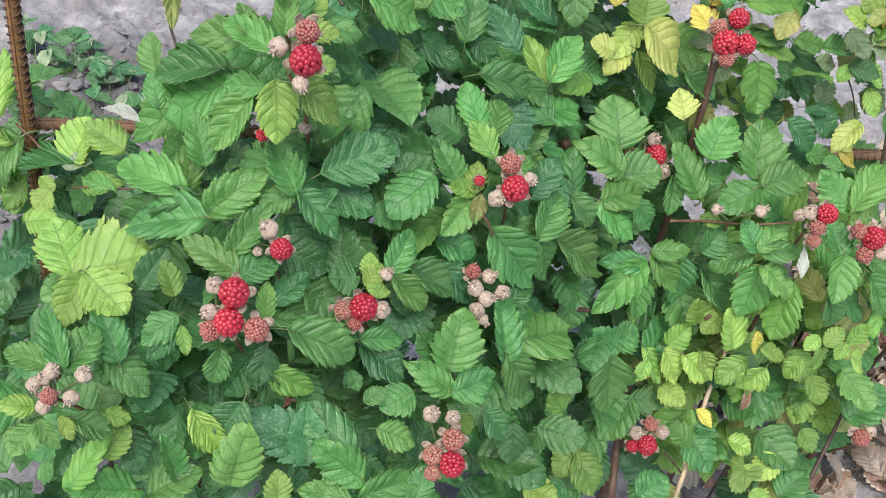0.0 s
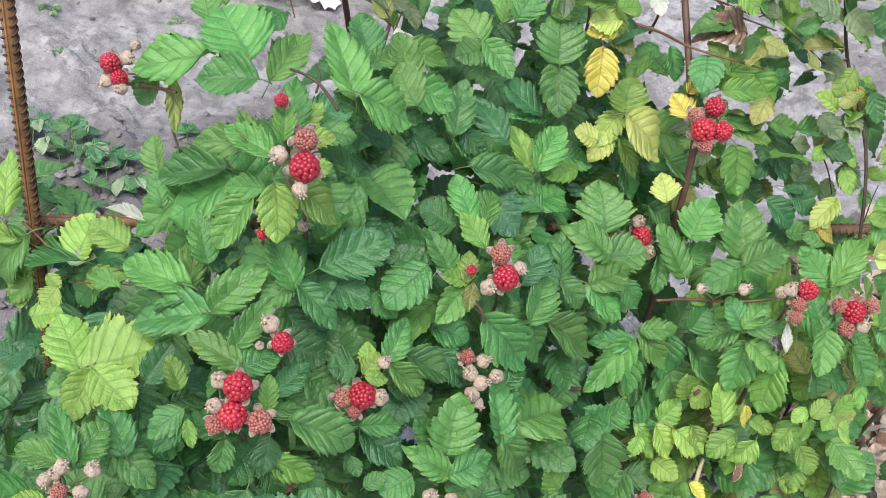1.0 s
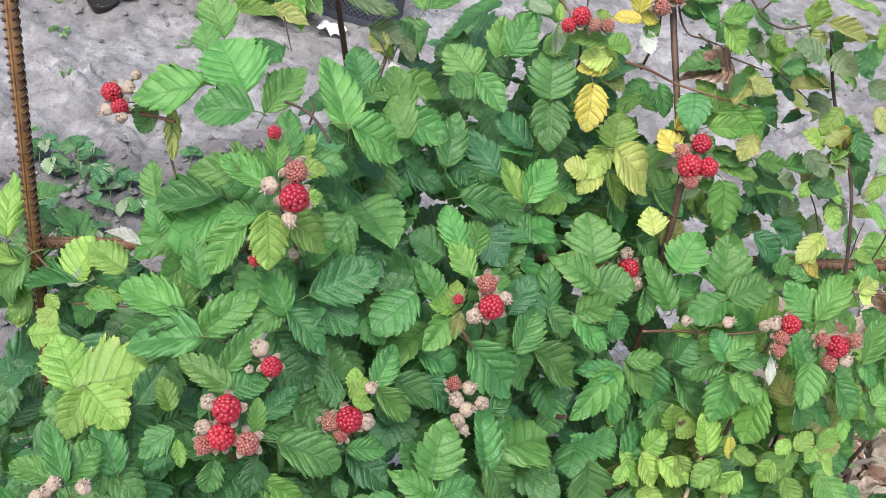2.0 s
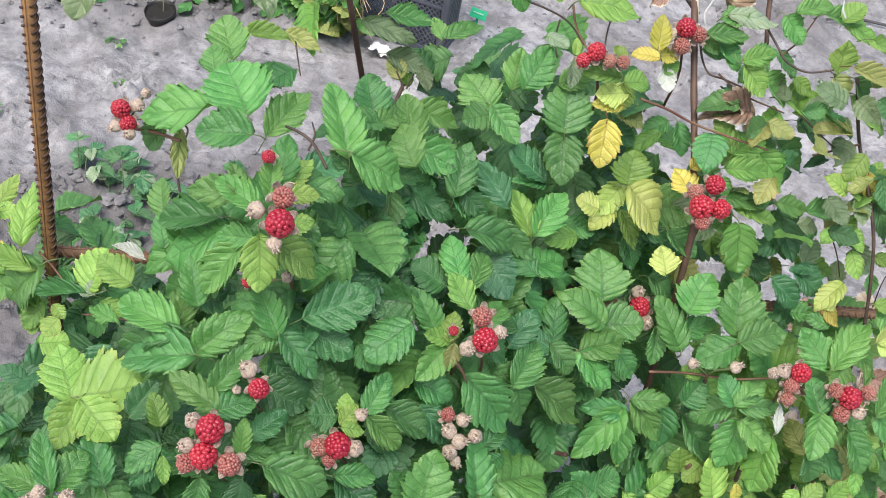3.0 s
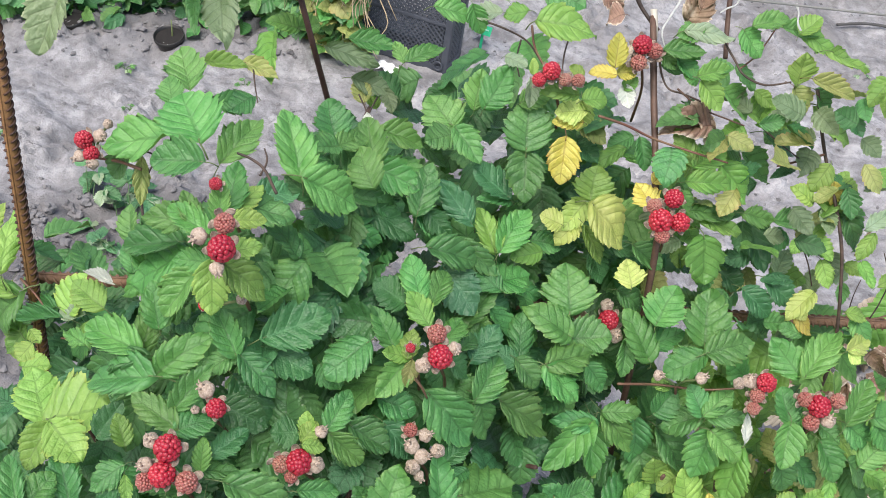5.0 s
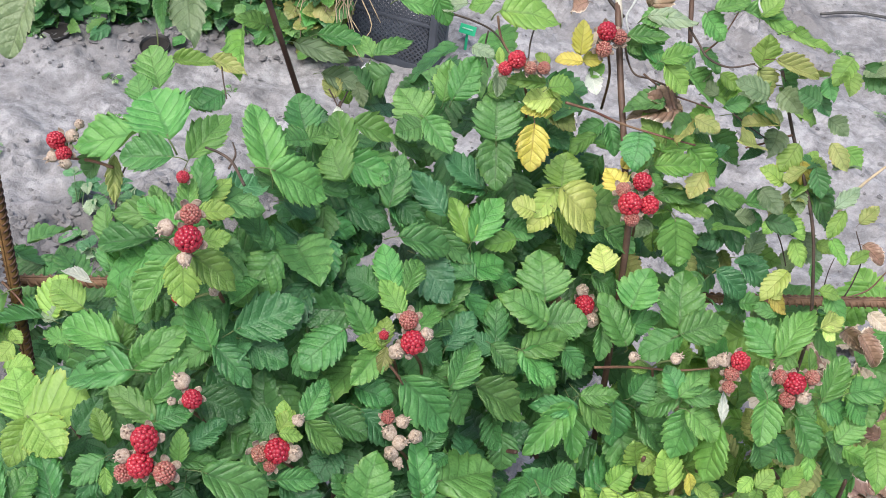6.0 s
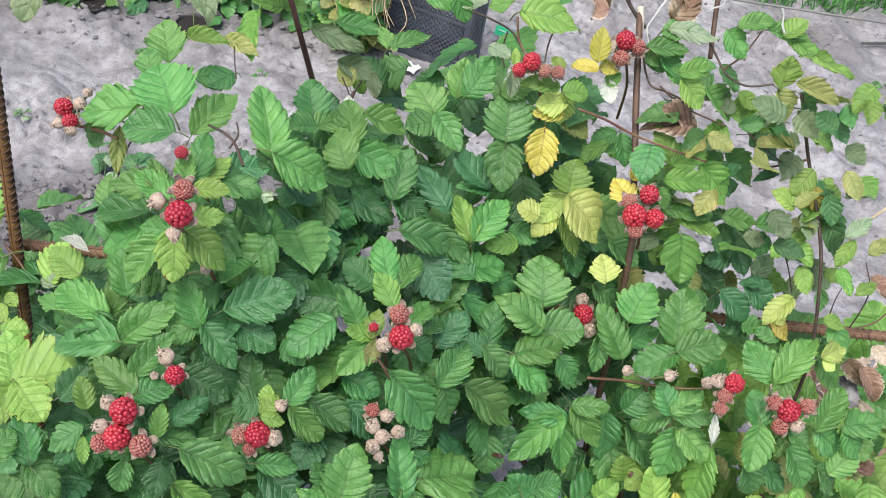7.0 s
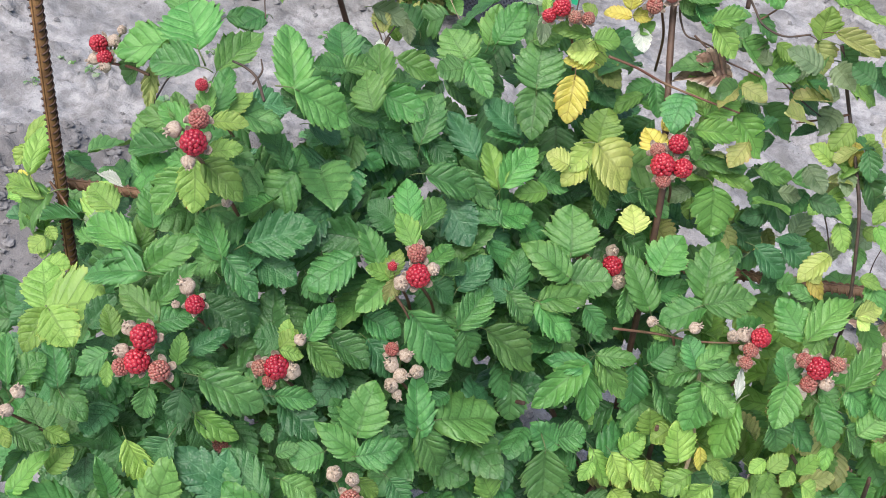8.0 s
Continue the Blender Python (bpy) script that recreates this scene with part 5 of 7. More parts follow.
leaf("fresh", 0.011, 0.677, 0.413, 0.005, 0.644, 0.404, 0.84, 0.32, -0.30, 0.90)
leaf("fresh", 0.014, 0.670, 0.410, 0.046, 0.659, 0.384, 0.87, 0.51, -0.35, 0.78)
leaf("green", 0.005, 0.723, 0.392, -0.037, 0.731, 0.395, 0.81, -0.06, -0.55, 0.83)
leaf("green", 0.150, 0.826, 0.435, 0.178, 0.877, 0.434, 0.82, 0.31, -0.15, 0.94, 3)
leaf("bright", 0.110, 0.724, 0.436, 0.081, 0.731, 0.435, 0.82, -0.13, -0.48, 0.87)
leaf("green", 0.102, 0.736, 0.431, 0.139, 0.727, 0.412, 0.90, 0.33, -0.43, 0.84)
leaf("fresh", 0.173, 0.762, 0.388, 0.170, 0.733, 0.377, 1.03, -0.16, -0.33, 0.93, 3)
leaf("lime", 0.174, 0.765, 0.385, 0.184, 0.776, 0.391, 1.08, -0.00, -0.51, 0.86, 3)
leaf("green", 0.173, 0.808, 0.401, 0.216, 0.793, 0.387, 0.94, 0.10, -0.48, 0.87)
leaf("green", 0.253, 0.871, 0.409, 0.275, 0.905, 0.440, 0.91, -0.13, -0.62, 0.78)
leaf("green", 0.106, 0.742, 0.440, 0.126, 0.745, 0.442, 0.83, -0.06, -0.23, 0.97)
leaf("green", 0.205, 0.826, 0.398, 0.173, 0.808, 0.402, 0.53, 0.19, -0.12, 0.97)
leaf("fresh", 0.209, 0.863, 0.428, 0.185, 0.885, 0.430, 0.79, -0.08, -0.20, 0.98)
leaf("fresh", 0.199, 0.874, 0.418, 0.202, 0.841, 0.403, 0.85, -0.04, -0.41, 0.91)
leaf("green", 0.203, 0.869, 0.456, 0.242, 0.883, 0.430, 0.62, 0.60, -0.39, 0.70)
leaf("lime", -0.016, 0.598, 0.427, 0.015, 0.600, 0.426, 1.01, 0.04, -0.34, 0.94)
leaf("green", 0.085, 0.678, 0.382, 0.101, 0.707, 0.397, 0.99, 0.22, -0.56, 0.79)
leaf("lime", 0.195, 0.796, 0.392, 0.189, 0.769, 0.375, 0.88, 0.13, -0.54, 0.83)
leaf("green", 0.218, 0.770, 0.366, 0.226, 0.795, 0.392, 0.90, -0.42, -0.60, 0.68)
leaf("lime", -0.328, 0.684, 0.956, -0.332, 0.719, 0.966, 0.62, 0.20, -0.26, 0.94)
leaf("lime", -0.332, 0.678, 0.958, -0.366, 0.704, 0.960, 0.52, 0.04, -0.02, 1.00)
leaf("pale", -0.226, 0.881, 0.932, -0.255, 0.887, 0.931, 0.69, -0.10, -0.37, 0.93)
leaf("pale", -0.219, 0.881, 0.930, -0.205, 0.897, 0.945, 0.81, 0.06, -0.70, 0.71)
leaf("pale", -0.220, 0.872, 0.917, -0.241, 0.879, 0.921, 0.53, 0.07, -0.36, 0.93)
leaf("green", -0.168, 0.900, 0.944, -0.160, 0.920, 0.963, 1.00, -0.34, -0.59, 0.74)
leaf("green", -0.190, 0.883, 0.938, -0.153, 0.887, 0.932, 0.90, 0.19, -0.76, 0.62)
leaf("white", -0.136, 0.934, 0.947, -0.110, 0.933, 0.948, 0.58, -0.06, -0.40, 0.91)
leaf("dead", -0.147, 0.918, 0.932, -0.128, 0.921, 0.922, 0.89, 0.44, -0.71, 0.55)
leaf("pale", -0.009, 0.988, 0.979, -0.038, 0.980, 0.984, 0.70, 0.30, -0.64, 0.71)
leaf("pale", -0.065, 0.951, 0.966, -0.074, 0.984, 0.974, 0.47, 0.07, -0.20, 0.98)
leaf("dead", -0.064, 0.943, 0.941, -0.060, 0.964, 0.955, 0.64, 0.13, -0.57, 0.81)
leaf("dead", -0.072, 0.939, 0.927, -0.067, 0.960, 0.962, 0.62, 0.51, -0.78, 0.37)
leaf("lime", -0.511, 0.517, 0.677, -0.544, 0.562, 0.704, 0.38, 0.10, -0.46, 0.88)
leaf("lime", -0.528, 0.527, 0.662, -0.534, 0.552, 0.676, 0.78, 0.07, -0.47, 0.88)
leaf("dead", 0.213, 0.959, 0.651, 0.239, 0.948, 0.635, 0.72, 0.24, -0.59, 0.77)
leaf("dead", 0.181, 0.995, 0.729, 0.204, 0.991, 0.722, 0.73, 0.13, -0.60, 0.79)
leaf("fresh", 0.216, 0.892, 0.458, 0.210, 0.858, 0.444, 0.73, 0.17, -0.40, 0.90)
leaf("green", 0.229, 0.895, 0.455, 0.254, 0.888, 0.442, 0.90, 0.43, -0.16, 0.89)
leaf("lime", 0.145, 0.772, 0.410, 0.171, 0.776, 0.404, 0.87, 0.25, -0.22, 0.94)
leaf("green", 0.178, 0.851, 0.419, 0.171, 0.825, 0.404, 0.87, 0.01, -0.50, 0.87)
leaf("fresh", 0.213, 0.835, 0.403, 0.232, 0.823, 0.392, 0.93, 0.20, -0.49, 0.85)
leaf("green", -0.026, 0.667, 0.427, -0.035, 0.634, 0.422, 0.81, 0.07, -0.16, 0.98)
leaf("green", 0.016, 0.624, 0.419, 0.004, 0.598, 0.415, 0.82, 0.39, -0.31, 0.87)
leaf("lime", 0.188, 0.756, 0.371, 0.210, 0.751, 0.364, 1.04, 0.19, -0.40, 0.90)
leaf("dead", 0.197, 0.973, 0.639, 0.222, 0.959, 0.636, 0.70, -0.26, -0.60, 0.76)
leaf("dry", 0.213, 0.993, 0.656, 0.234, 0.984, 0.651, 0.73, -0.06, -0.61, 0.79)
leaf("dry", 0.242, 0.907, 0.640, 0.223, 0.909, 0.651, 0.61, 0.08, -0.93, 0.36)
leaf("dead", 0.265, 0.901, 0.587, 0.242, 0.901, 0.589, 0.65, 0.05, -0.57, 0.82)
leaf("olive", -0.006, 0.988, 0.981, 0.014, 0.986, 0.978, 0.70, 0.05, -0.60, 0.80)
leaf("dead", 0.139, 0.807, 0.452, 0.145, 0.790, 0.443, 0.50, 0.20, -0.42, 0.89)
leaf("yellow", 0.101, 0.749, 0.455, 0.121, 0.745, 0.446, 0.61, 0.35, -0.24, 0.91)
leaf("fresh", 0.200, 0.864, 0.407, 0.212, 0.844, 0.408, 0.79, 0.06, 0.09, 0.99)
leaf("fresh", 0.197, 0.868, 0.424, 0.211, 0.867, 0.415, 0.84, 0.36, -0.68, 0.64)
leaf("lime", 0.060, 0.741, 0.474, 0.085, 0.732, 0.472, 0.92, -0.17, -0.60, 0.78)


# ---- fruit ----
def drupelet_mesh(name, material, seed, plump, rows):
    """A raspberry about 2 across: rings of round drupelets on a cone, the stalk end at z = 0.9."""
    rng = random.Random(seed)
    bm = bmesh.new()
    for k, (z, r, count) in enumerate(rows):
        for i in range(count):
            a = 2 * math.pi * (i + 0.5 * (k % 2)) / count + rng.uniform(-0.12, 0.12)
            s = plump * rng.uniform(0.9, 1.1)
            p = Vector((math.cos(a) * r, math.sin(a) * r, z + rng.uniform(-0.03, 0.03)))
            bmesh.ops.create_icosphere(bm, subdivisions=2, radius=s, matrix=Matrix.Translation(p) @ Matrix.Diagonal((1, 1, 0.92, 1)))
    me = bpy.data.meshes.new(name)
    bm.to_mesh(me)
    bm.free()
    me.materials.append(material)
    for f in me.polygons:
        f.use_smooth = True
    return me


RIPE_ROWS = [(0.62, 0.66, 11), (0.28, 0.80, 13), (-0.06, 0.80, 13), (-0.38, 0.68, 11), (-0.66, 0.47, 8), (-0.86, 0.20, 4)]
SMALL_ROWS = [(0.55, 0.70, 14), (0.28, 0.80, 16), (0.0, 0.82, 16), (-0.27, 0.76, 15), (-0.52, 0.60, 12), (-0.72, 0.40, 8), (-0.85, 0.15, 4)]
BERRIES = [drupelet_mesh("ripe_drupelets", RIPE, s, 0.245, RIPE_ROWS) for s in (1, 2, 3)]
GREENS = [drupelet_mesh("unripe_drupelets", UNRIPE, s, 0.175, SMALL_ROWS) for s in (4, 5)]


def core_mesh():
    bm = bmesh.new()
    bmesh.ops.create_icosphere(bm, subdivisions=2, radius=0.76)
    me = bpy.data.meshes.new("core")
    bm.to_mesh(me)
    bm.free()
    me.materials.append(SHADED_CORE)
    return me


CORE_MESH = core_mesh()


def sepal_mesh(name, closed, seed):
    """Five pointed downy sepals; open and spread behind a berry, or folded round a bud."""
    rng = random.Random(seed)
    bm = bmesh.new()
    for i in range(5):
        a0 = 2 * math.pi * i / 5 + rng.uniform(-0.15, 0.15)
        rows = []
        bend = rng.uniform(-0.12, 0.12)
        for k in range(8):
            u = k / 7
            w = 0.62 * (math.sin(math.pi * (0.12 + 0.88 * u)) ** 0.8) * (1 - 0.25 * u)
            if closed:
                th = 0.15 + u * 2.75
                r, z = math.sin(min(th, 2.98)) * (1 - 0.10 * u), 0.85 * math.cos(th)
            else:
                r, z = 0.25 + 0.98 * math.sin(u * 1.45), 0.95 - 0.70 * u * u + bend * u
                r *= 1 + 0.1 * bend
            row = []
            for s in (-1, -0.5, 0, 0.5, 1):
                rr = r * (1 + (0.035 * i if closed else 0)) + 0.05 * (1 - abs(s)) * (1 if closed else 0)
                ang = a0 + (s * w / max(rr, 0.45)) * (1.0 if closed else 0.6)
                row.append(bm.verts.new((math.cos(ang) * rr, math.sin(ang) * rr, z + (0.06 * abs(s) if not closed else 0.0) + 0.02 * rng.random())))
            rows.append(row)
        for a, b in zip(rows, rows[1:]):
            for j in range(4):
                bm.faces.new((a[j], a[j + 1], b[j + 1], b[j]))
    bmesh.ops.recalc_face_normals(bm, faces=bm.faces[:])
    bmesh.ops.solidify(bm, geom=bm.faces[:], thickness=0.05)
    bmesh.ops.recalc_face_normals(bm, faces=bm.faces[:])
    if closed:
        bmesh.ops.create_icosphere(bm, subdivisions=2, radius=0.86)
        tube(bm, [Vector((0, 0, -0.6)), Vector((0.03, 0, -0.95)), Vector((0.1, 0.05, -1.25))], 0.16, 0.02, 5)
    me = bpy.data.meshes.new(name)
    bm.to_mesh(me)
    bm.free()
    me.materials.append(SEPAL)
    for f in me.polygons:
        f.use_smooth = True
    return me


SEPALS = [sepal_mesh("open_sepals", False, s) for s in (1, 2)]
def bud_mesh(seed):
    """A round bud wrapped in five downy sepals, their narrow tips meeting at the nose."""
    rng = random.Random(seed)
    bm = bmesh.new()
    rings, turns = 11, 30
    bend = Vector((rng.uniform(-0.2, 0.2), rng.uniform(-0.2, 0.2), 0))
    grid = []
    for k in range(rings):
        u = (k + 0.3) / (rings - 0.4)
        r = math.sin(math.pi * u ** 0.85) ** 0.8 * (1 - 0.25 * u) + 0.04
        z = 0.85 - 1.95 * u
        row = []
        for j in range(turns):
            a = 2 * math.pi * j / turns
            seam = abs(math.sin(2.5 * a + 0.5 * u))
            rr = r * (0.78 + 0.24 * seam ** 0.45) + 0.03 * noise.noise(Vector((math.cos(a) * 2, math.sin(a) * 2, z * 2 + seed)))
            row.append(bm.verts.new(Vector((math.cos(a) * rr, math.sin(a) * rr, z)) + bend * u * u))
        grid.append(row)
    for p, q in zip(grid, grid[1:]):
        for j in range(turns):
            bm.faces.new((p[j], q[j], q[(j + 1) % turns], p[(j + 1) % turns]))
    bm.faces.new(grid[0][::-1])
    bm.faces.new(grid[-1])
    for i in range(5):
        a = 2 * math.pi * (i + 0.5) / 5 + rng.uniform(-0.3, 0.3)
        d = Vector((math.cos(a), math.sin(a), 0))
        out = rng.uniform(0.05, 0.40)
        tube(bm, [d * 0.30 + Vector((0, 0, -0.75)) + bend, d * (0.3 + out * 0.3) + Vector((0, 0, -1.15)) + bend, d * (0.3 + out) + Vector((0, 0, -1.24)) + bend], 0.17, 0.04, 5)
    bmesh.ops.recalc_face_normals(bm, faces=bm.faces[:])
    me = bpy.data.meshes.new("closed_sepals")
    bm.to_mesh(me)
    bm.free()
    me.materials.append(SEPAL)
    for f in me.polygons:
        f.use_smooth = True
    return me


BUDS = [bud_mesh(s) for s in (3, 4, 5)]
EYEWARD = Vector((0.30, -0.62, 0.72)).normalized()


def fruit_cluster(x, y, z, root=(-0.008, 0.05, -0.09)):
    """The joint of a truss: a knotty stalk end that its fruit stalks leave."""
    bm = bmesh.new()
    o = Vector((x, y, z))
    whose, into = owner(x)
    q = [into @ p for p in glide([o + Vector(root), o + Vector(root) * 0.45 + Vector((0.004, 0, 0.003)), o], 5)]
    tube(bm, q, 0.0014, 0.0013, 7, 0.2)
    ob = part("fruit_truss", bm, RED_STEM, whose, "truss of raspberries and buds on a downy stalk")
    return ob, o, into


def hang(fruits, name, mesh, x, y, z, r, label="", spread=0.35):
    """One fruit at the end of a thin stalk, its nose towards the open side."""
    joint, o, into = fruits
    p = Vector((x, y, z))
    away = (p - o).normalized()
    nose = (EYEWARD * 0.9 + away * 0.5 + Vector((pick.uniform(-spread, spread), pick.uniform(-spread, spread), pick.uniform(-spread, spread) - 0.25))).normalized()
    turn = (-nose).to_track_quat("Z", "Y").to_matrix().to_4x4() @ Matrix.Rotation(pick.uniform(0, 6.28), 4, "Z")
    ob = new(name, mesh)
    ob.parent = joint
    ob.matrix_local = into @ Matrix.Translation(p) @ turn @ Matrix.Diagonal((r, r, r, 1))
    if label:
        tagged(ob, label)
    bm = bmesh.new()
    back = p - nose * r * 0.85
    tube(bm, [into @ q for q in glide([o, (o + back) / 2 - nose * r * 0.5 + Vector((0, 0, 0.003)), back], 4)], 0.0010, 0.0012, 5)
    part("fruit_stalk", bm, GREEN_STEM, joint)
    return into @ Matrix.Translation(p) @ turn


def add_part(name, mesh, joint, m, r, label=""):
    ob = new(name, mesh)
    ob.parent = joint
    ob.matrix_local = m @ Matrix.Diagonal((r, r, r, 1))
    if label:
        tagged(ob, label)


def berry(fruits, x, y, z, r):
    r *= 0.94
    m = hang(fruits, "berry", BERRIES[pick.randrange(3)], x, y, z, r, "ripe red raspberry", 0.3)
    add_part("berry_core", CORE_MESH, fruits[0], m, r)
    add_part("calyx", SEPALS[pick.randrange(2)], fruits[0], m, r * 1.18, "downy pinkish sepals")


def unripe_berry(fruits, x, y, z, r):
    m = hang(fruits, "unripe_berry", GREENS[pick.randrange(2)], x, y, z, r, "unripe pinkish-brown raspberry", 0.5)
    add_part("berry_core", CORE_MESH, fruits[0], m, r * 0.98)
    add_part("calyx", SEPALS[pick.randrange(2)], fruits[0], m, r * 1.22, "downy pinkish sepals")


def bud(fruits, x, y, z, r):
    hang(fruits, "bud", BUDS[pick.randrange(3)], x, y, z, r * 1.1, "closed bud in downy sepals", 0.8)


fruits = fruit_cluster(-0.222, 0.460, 0.886)
berry(fruits, -0.202, 0.441, 0.916, 0.0093)
unripe_berry(fruits, -0.208, 0.452, 0.926, 0.0071)
bud(fruits, -0.219, 0.440, 0.918, 0.0057)
bud(fruits, -0.201, 0.435, 0.904, 0.0048)
fruits = fruit_cluster(-0.263, 0.511, 0.885)
berry(fruits, -0.247, 0.491, 0.916, 0.0046)
fruits = fruit_cluster(-0.229, 0.405, 0.709)
berry(fruits, -0.215, 0.399, 0.756, 0.0102)
berry(fruits, -0.212, 0.389, 0.739, 0.0099)
unripe_berry(fruits, -0.195, 0.395, 0.737, 0.0083)
bud(fruits, -0.228, 0.398, 0.756, 0.0059)
bud(fruits, -0.225, 0.387, 0.743, 0.0055)
unripe_berry(fruits, -0.220, 0.381, 0.734, 0.0071)
fruits = fruit_cluster(-0.225, 0.452, 0.737)
berry(fruits, -0.207, 0.442, 0.763, 0.0077)
bud(fruits, -0.220, 0.447, 0.770, 0.0065)
bud(fruits, -0.221, 0.436, 0.758, 0.0033)
fruits = fruit_cluster(-0.169, 0.500, 0.664)
berry(fruits, -0.159, 0.481, 0.699, 0.0104)
unripe_berry(fruits, -0.171, 0.475, 0.694, 0.0070)
bud(fruits, -0.148, 0.488, 0.697, 0.0065)
unripe_berry(fruits, -0.161, 0.474, 0.687, 0.0052)
bud(fruits, -0.155, 0.503, 0.717, 0.0052)
fruits = fruit_cluster(-0.109, 0.592, 0.749)
berry(fruits, -0.097, 0.570, 0.780, 0.0099)
unripe_berry(fruits, -0.107, 0.579, 0.791, 0.0078)
bud(fruits, -0.106, 0.562, 0.771, 0.0065)
bud(fruits, -0.091, 0.580, 0.784, 0.0054)
fruits = fruit_cluster(-0.131, 0.587, 0.744)
berry(fruits, -0.124, 0.573, 0.770, 0.0040)
fruits = fruit_cluster(-0.036, 0.828, 0.647)
berry(fruits, -0.032, 0.804, 0.679, 0.0103)
bud(fruits, -0.039, 0.813, 0.687, 0.0065)
bud(fruits, -0.021, 0.802, 0.667, 0.0076)
fruits = fruit_cluster(-0.015, 0.828, 0.786)
berry(fruits, -0.013, 0.798, 0.813, 0.0110)
berry(fruits, -0.011, 0.816, 0.827, 0.0089)
berry(fruits, 0.002, 0.808, 0.812, 0.0089)
unripe_berry(fruits, -0.023, 0.804, 0.820, 0.0069)
unripe_berry(fruits, -0.007, 0.794, 0.801, 0.0069)
fruits = fruit_cluster(0.175, 0.860, 0.628)
berry(fruits, 0.172, 0.837, 0.664, 0.0110)
unripe_berry(fruits, 0.184, 0.850, 0.668, 0.0074)
unripe_berry(fruits, 0.171, 0.828, 0.649, 0.0079)
bud(fruits, 0.184, 0.836, 0.653, 0.0068)
unripe_berry(fruits, 0.158, 0.836, 0.665, 0.0074)
fruits = fruit_cluster(0.113, 0.809, 0.660)
berry(fruits, 0.122, 0.794, 0.700, 0.0091)
unripe_berry(fruits, 0.119, 0.787, 0.688, 0.0071)
bud(fruits, 0.108, 0.790, 0.697, 0.0066)
bud(fruits, 0.101, 0.784, 0.694, 0.0056)
unripe_berry(fruits, 0.121, 0.779, 0.679, 0.0061)
fruits = fruit_cluster(-0.142, 0.826, 0.878)
berry(fruits, -0.140, 0.800, 0.909, 0.0082)
berry(fruits, -0.147, 0.794, 0.900, 0.0063)
unripe_berry(fruits, -0.128, 0.804, 0.903, 0.0058)
unripe_berry(fruits, -0.118, 0.810, 0.904, 0.0058)
fruits = fruit_cluster(-0.093, 0.904, 0.888)
berry(fruits, -0.091, 0.879, 0.920, 0.0090)
unripe_berry(fruits, -0.088, 0.872, 0.906, 0.0075)
unripe_berry(fruits, -0.080, 0.884, 0.916, 0.0070)
fruits = fruit_cluster(-0.416, 0.547, 0.829, (0.062, -0.012, 0.024))
berry(fruits, -0.404, 0.527, 0.862, 0.0074)
berry(fruits, -0.396, 0.526, 0.853, 0.0066)
bud(fruits, -0.403, 0.521, 0.850, 0.0048)
bud(fruits, -0.396, 0.537, 0.864, 0.0053)
bud(fruits, -0.392, 0.523, 0.847, 0.0048)
bud(fruits, -0.394, 0.544, 0.872, 0.0039)
fruits = fruit_cluster(-0.104, 0.579, 0.644)
unripe_berry(fruits, -0.110, 0.567, 0.690, 0.0060)
bud(fruits, -0.098, 0.571, 0.688, 0.0060)
bud(fruits, -0.103, 0.559, 0.682, 0.0064)
bud(fruits, -0.093, 0.559, 0.677, 0.0064)
bud(fruits, -0.084, 0.569, 0.680, 0.0060)
bud(fruits, -0.096, 0.551, 0.669, 0.0064)
bud(fruits, -0.089, 0.552, 0.662, 0.0046)
fruits = fruit_cluster(-0.254, 0.491, 0.794)
berry(fruits, -0.247, 0.478, 0.815, 0.0045)
bud(fruits, -0.225, 0.493, 0.822, 0.0041)
fruits = fruit_cluster(0.050, 0.786, 0.657)
bud(fruits, 0.070, 0.771, 0.692, 0.0056)
bud(fruits, 0.036, 0.756, 0.687, 0.0051)
fruits = fruit_cluster(-0.078, 0.485, 0.576)
berry(fruits, -0.062, 0.461, 0.604, 0.0100)
unripe_berry(fruits, -0.069, 0.474, 0.615, 0.0087)
unripe_berry(fruits, -0.078, 0.461, 0.604, 0.0079)
unripe_berry(fruits, -0.073, 0.453, 0.595, 0.0062)
bud(fruits, -0.091, 0.479, 0.625, 0.0067)
bud(fruits, -0.076, 0.484, 0.626, 0.0058)
fruits = fruit_cluster(0.068, 0.728, 0.400)
berry(fruits, 0.071, 0.702, 0.430, 0.0104)
berry(fruits, 0.059, 0.698, 0.425, 0.0066)
bud(fruits, 0.057, 0.707, 0.435, 0.0072)
bud(fruits, 0.079, 0.718, 0.440, 0.0072)
unripe_berry(fruits, 0.066, 0.718, 0.443, 0.0072)
fruits = fruit_cluster(-0.310, 0.335, 0.650)
bud(fruits, -0.305, 0.323, 0.689, 0.0050)
bud(fruits, -0.302, 0.328, 0.693, 0.0054)
bud(fruits, -0.309, 0.318, 0.685, 0.0050)
unripe_berry(fruits, -0.296, 0.316, 0.684, 0.0057)
bud(fruits, -0.298, 0.312, 0.676, 0.0050)
bud(fruits, -0.284, 0.323, 0.683, 0.0054)
bud(fruits, -0.282, 0.334, 0.697, 0.0057)
fruits = fruit_cluster(0.280, 0.879, 0.379)
unripe_berry(fruits, 0.271, 0.852, 0.411, 0.0094)
bud(fruits, 0.277, 0.862, 0.415, 0.0065)
fruits = fruit_cluster(-0.213, 0.478, 0.546)
unripe_berry(fruits, -0.207, 0.466, 0.575, 0.0075)


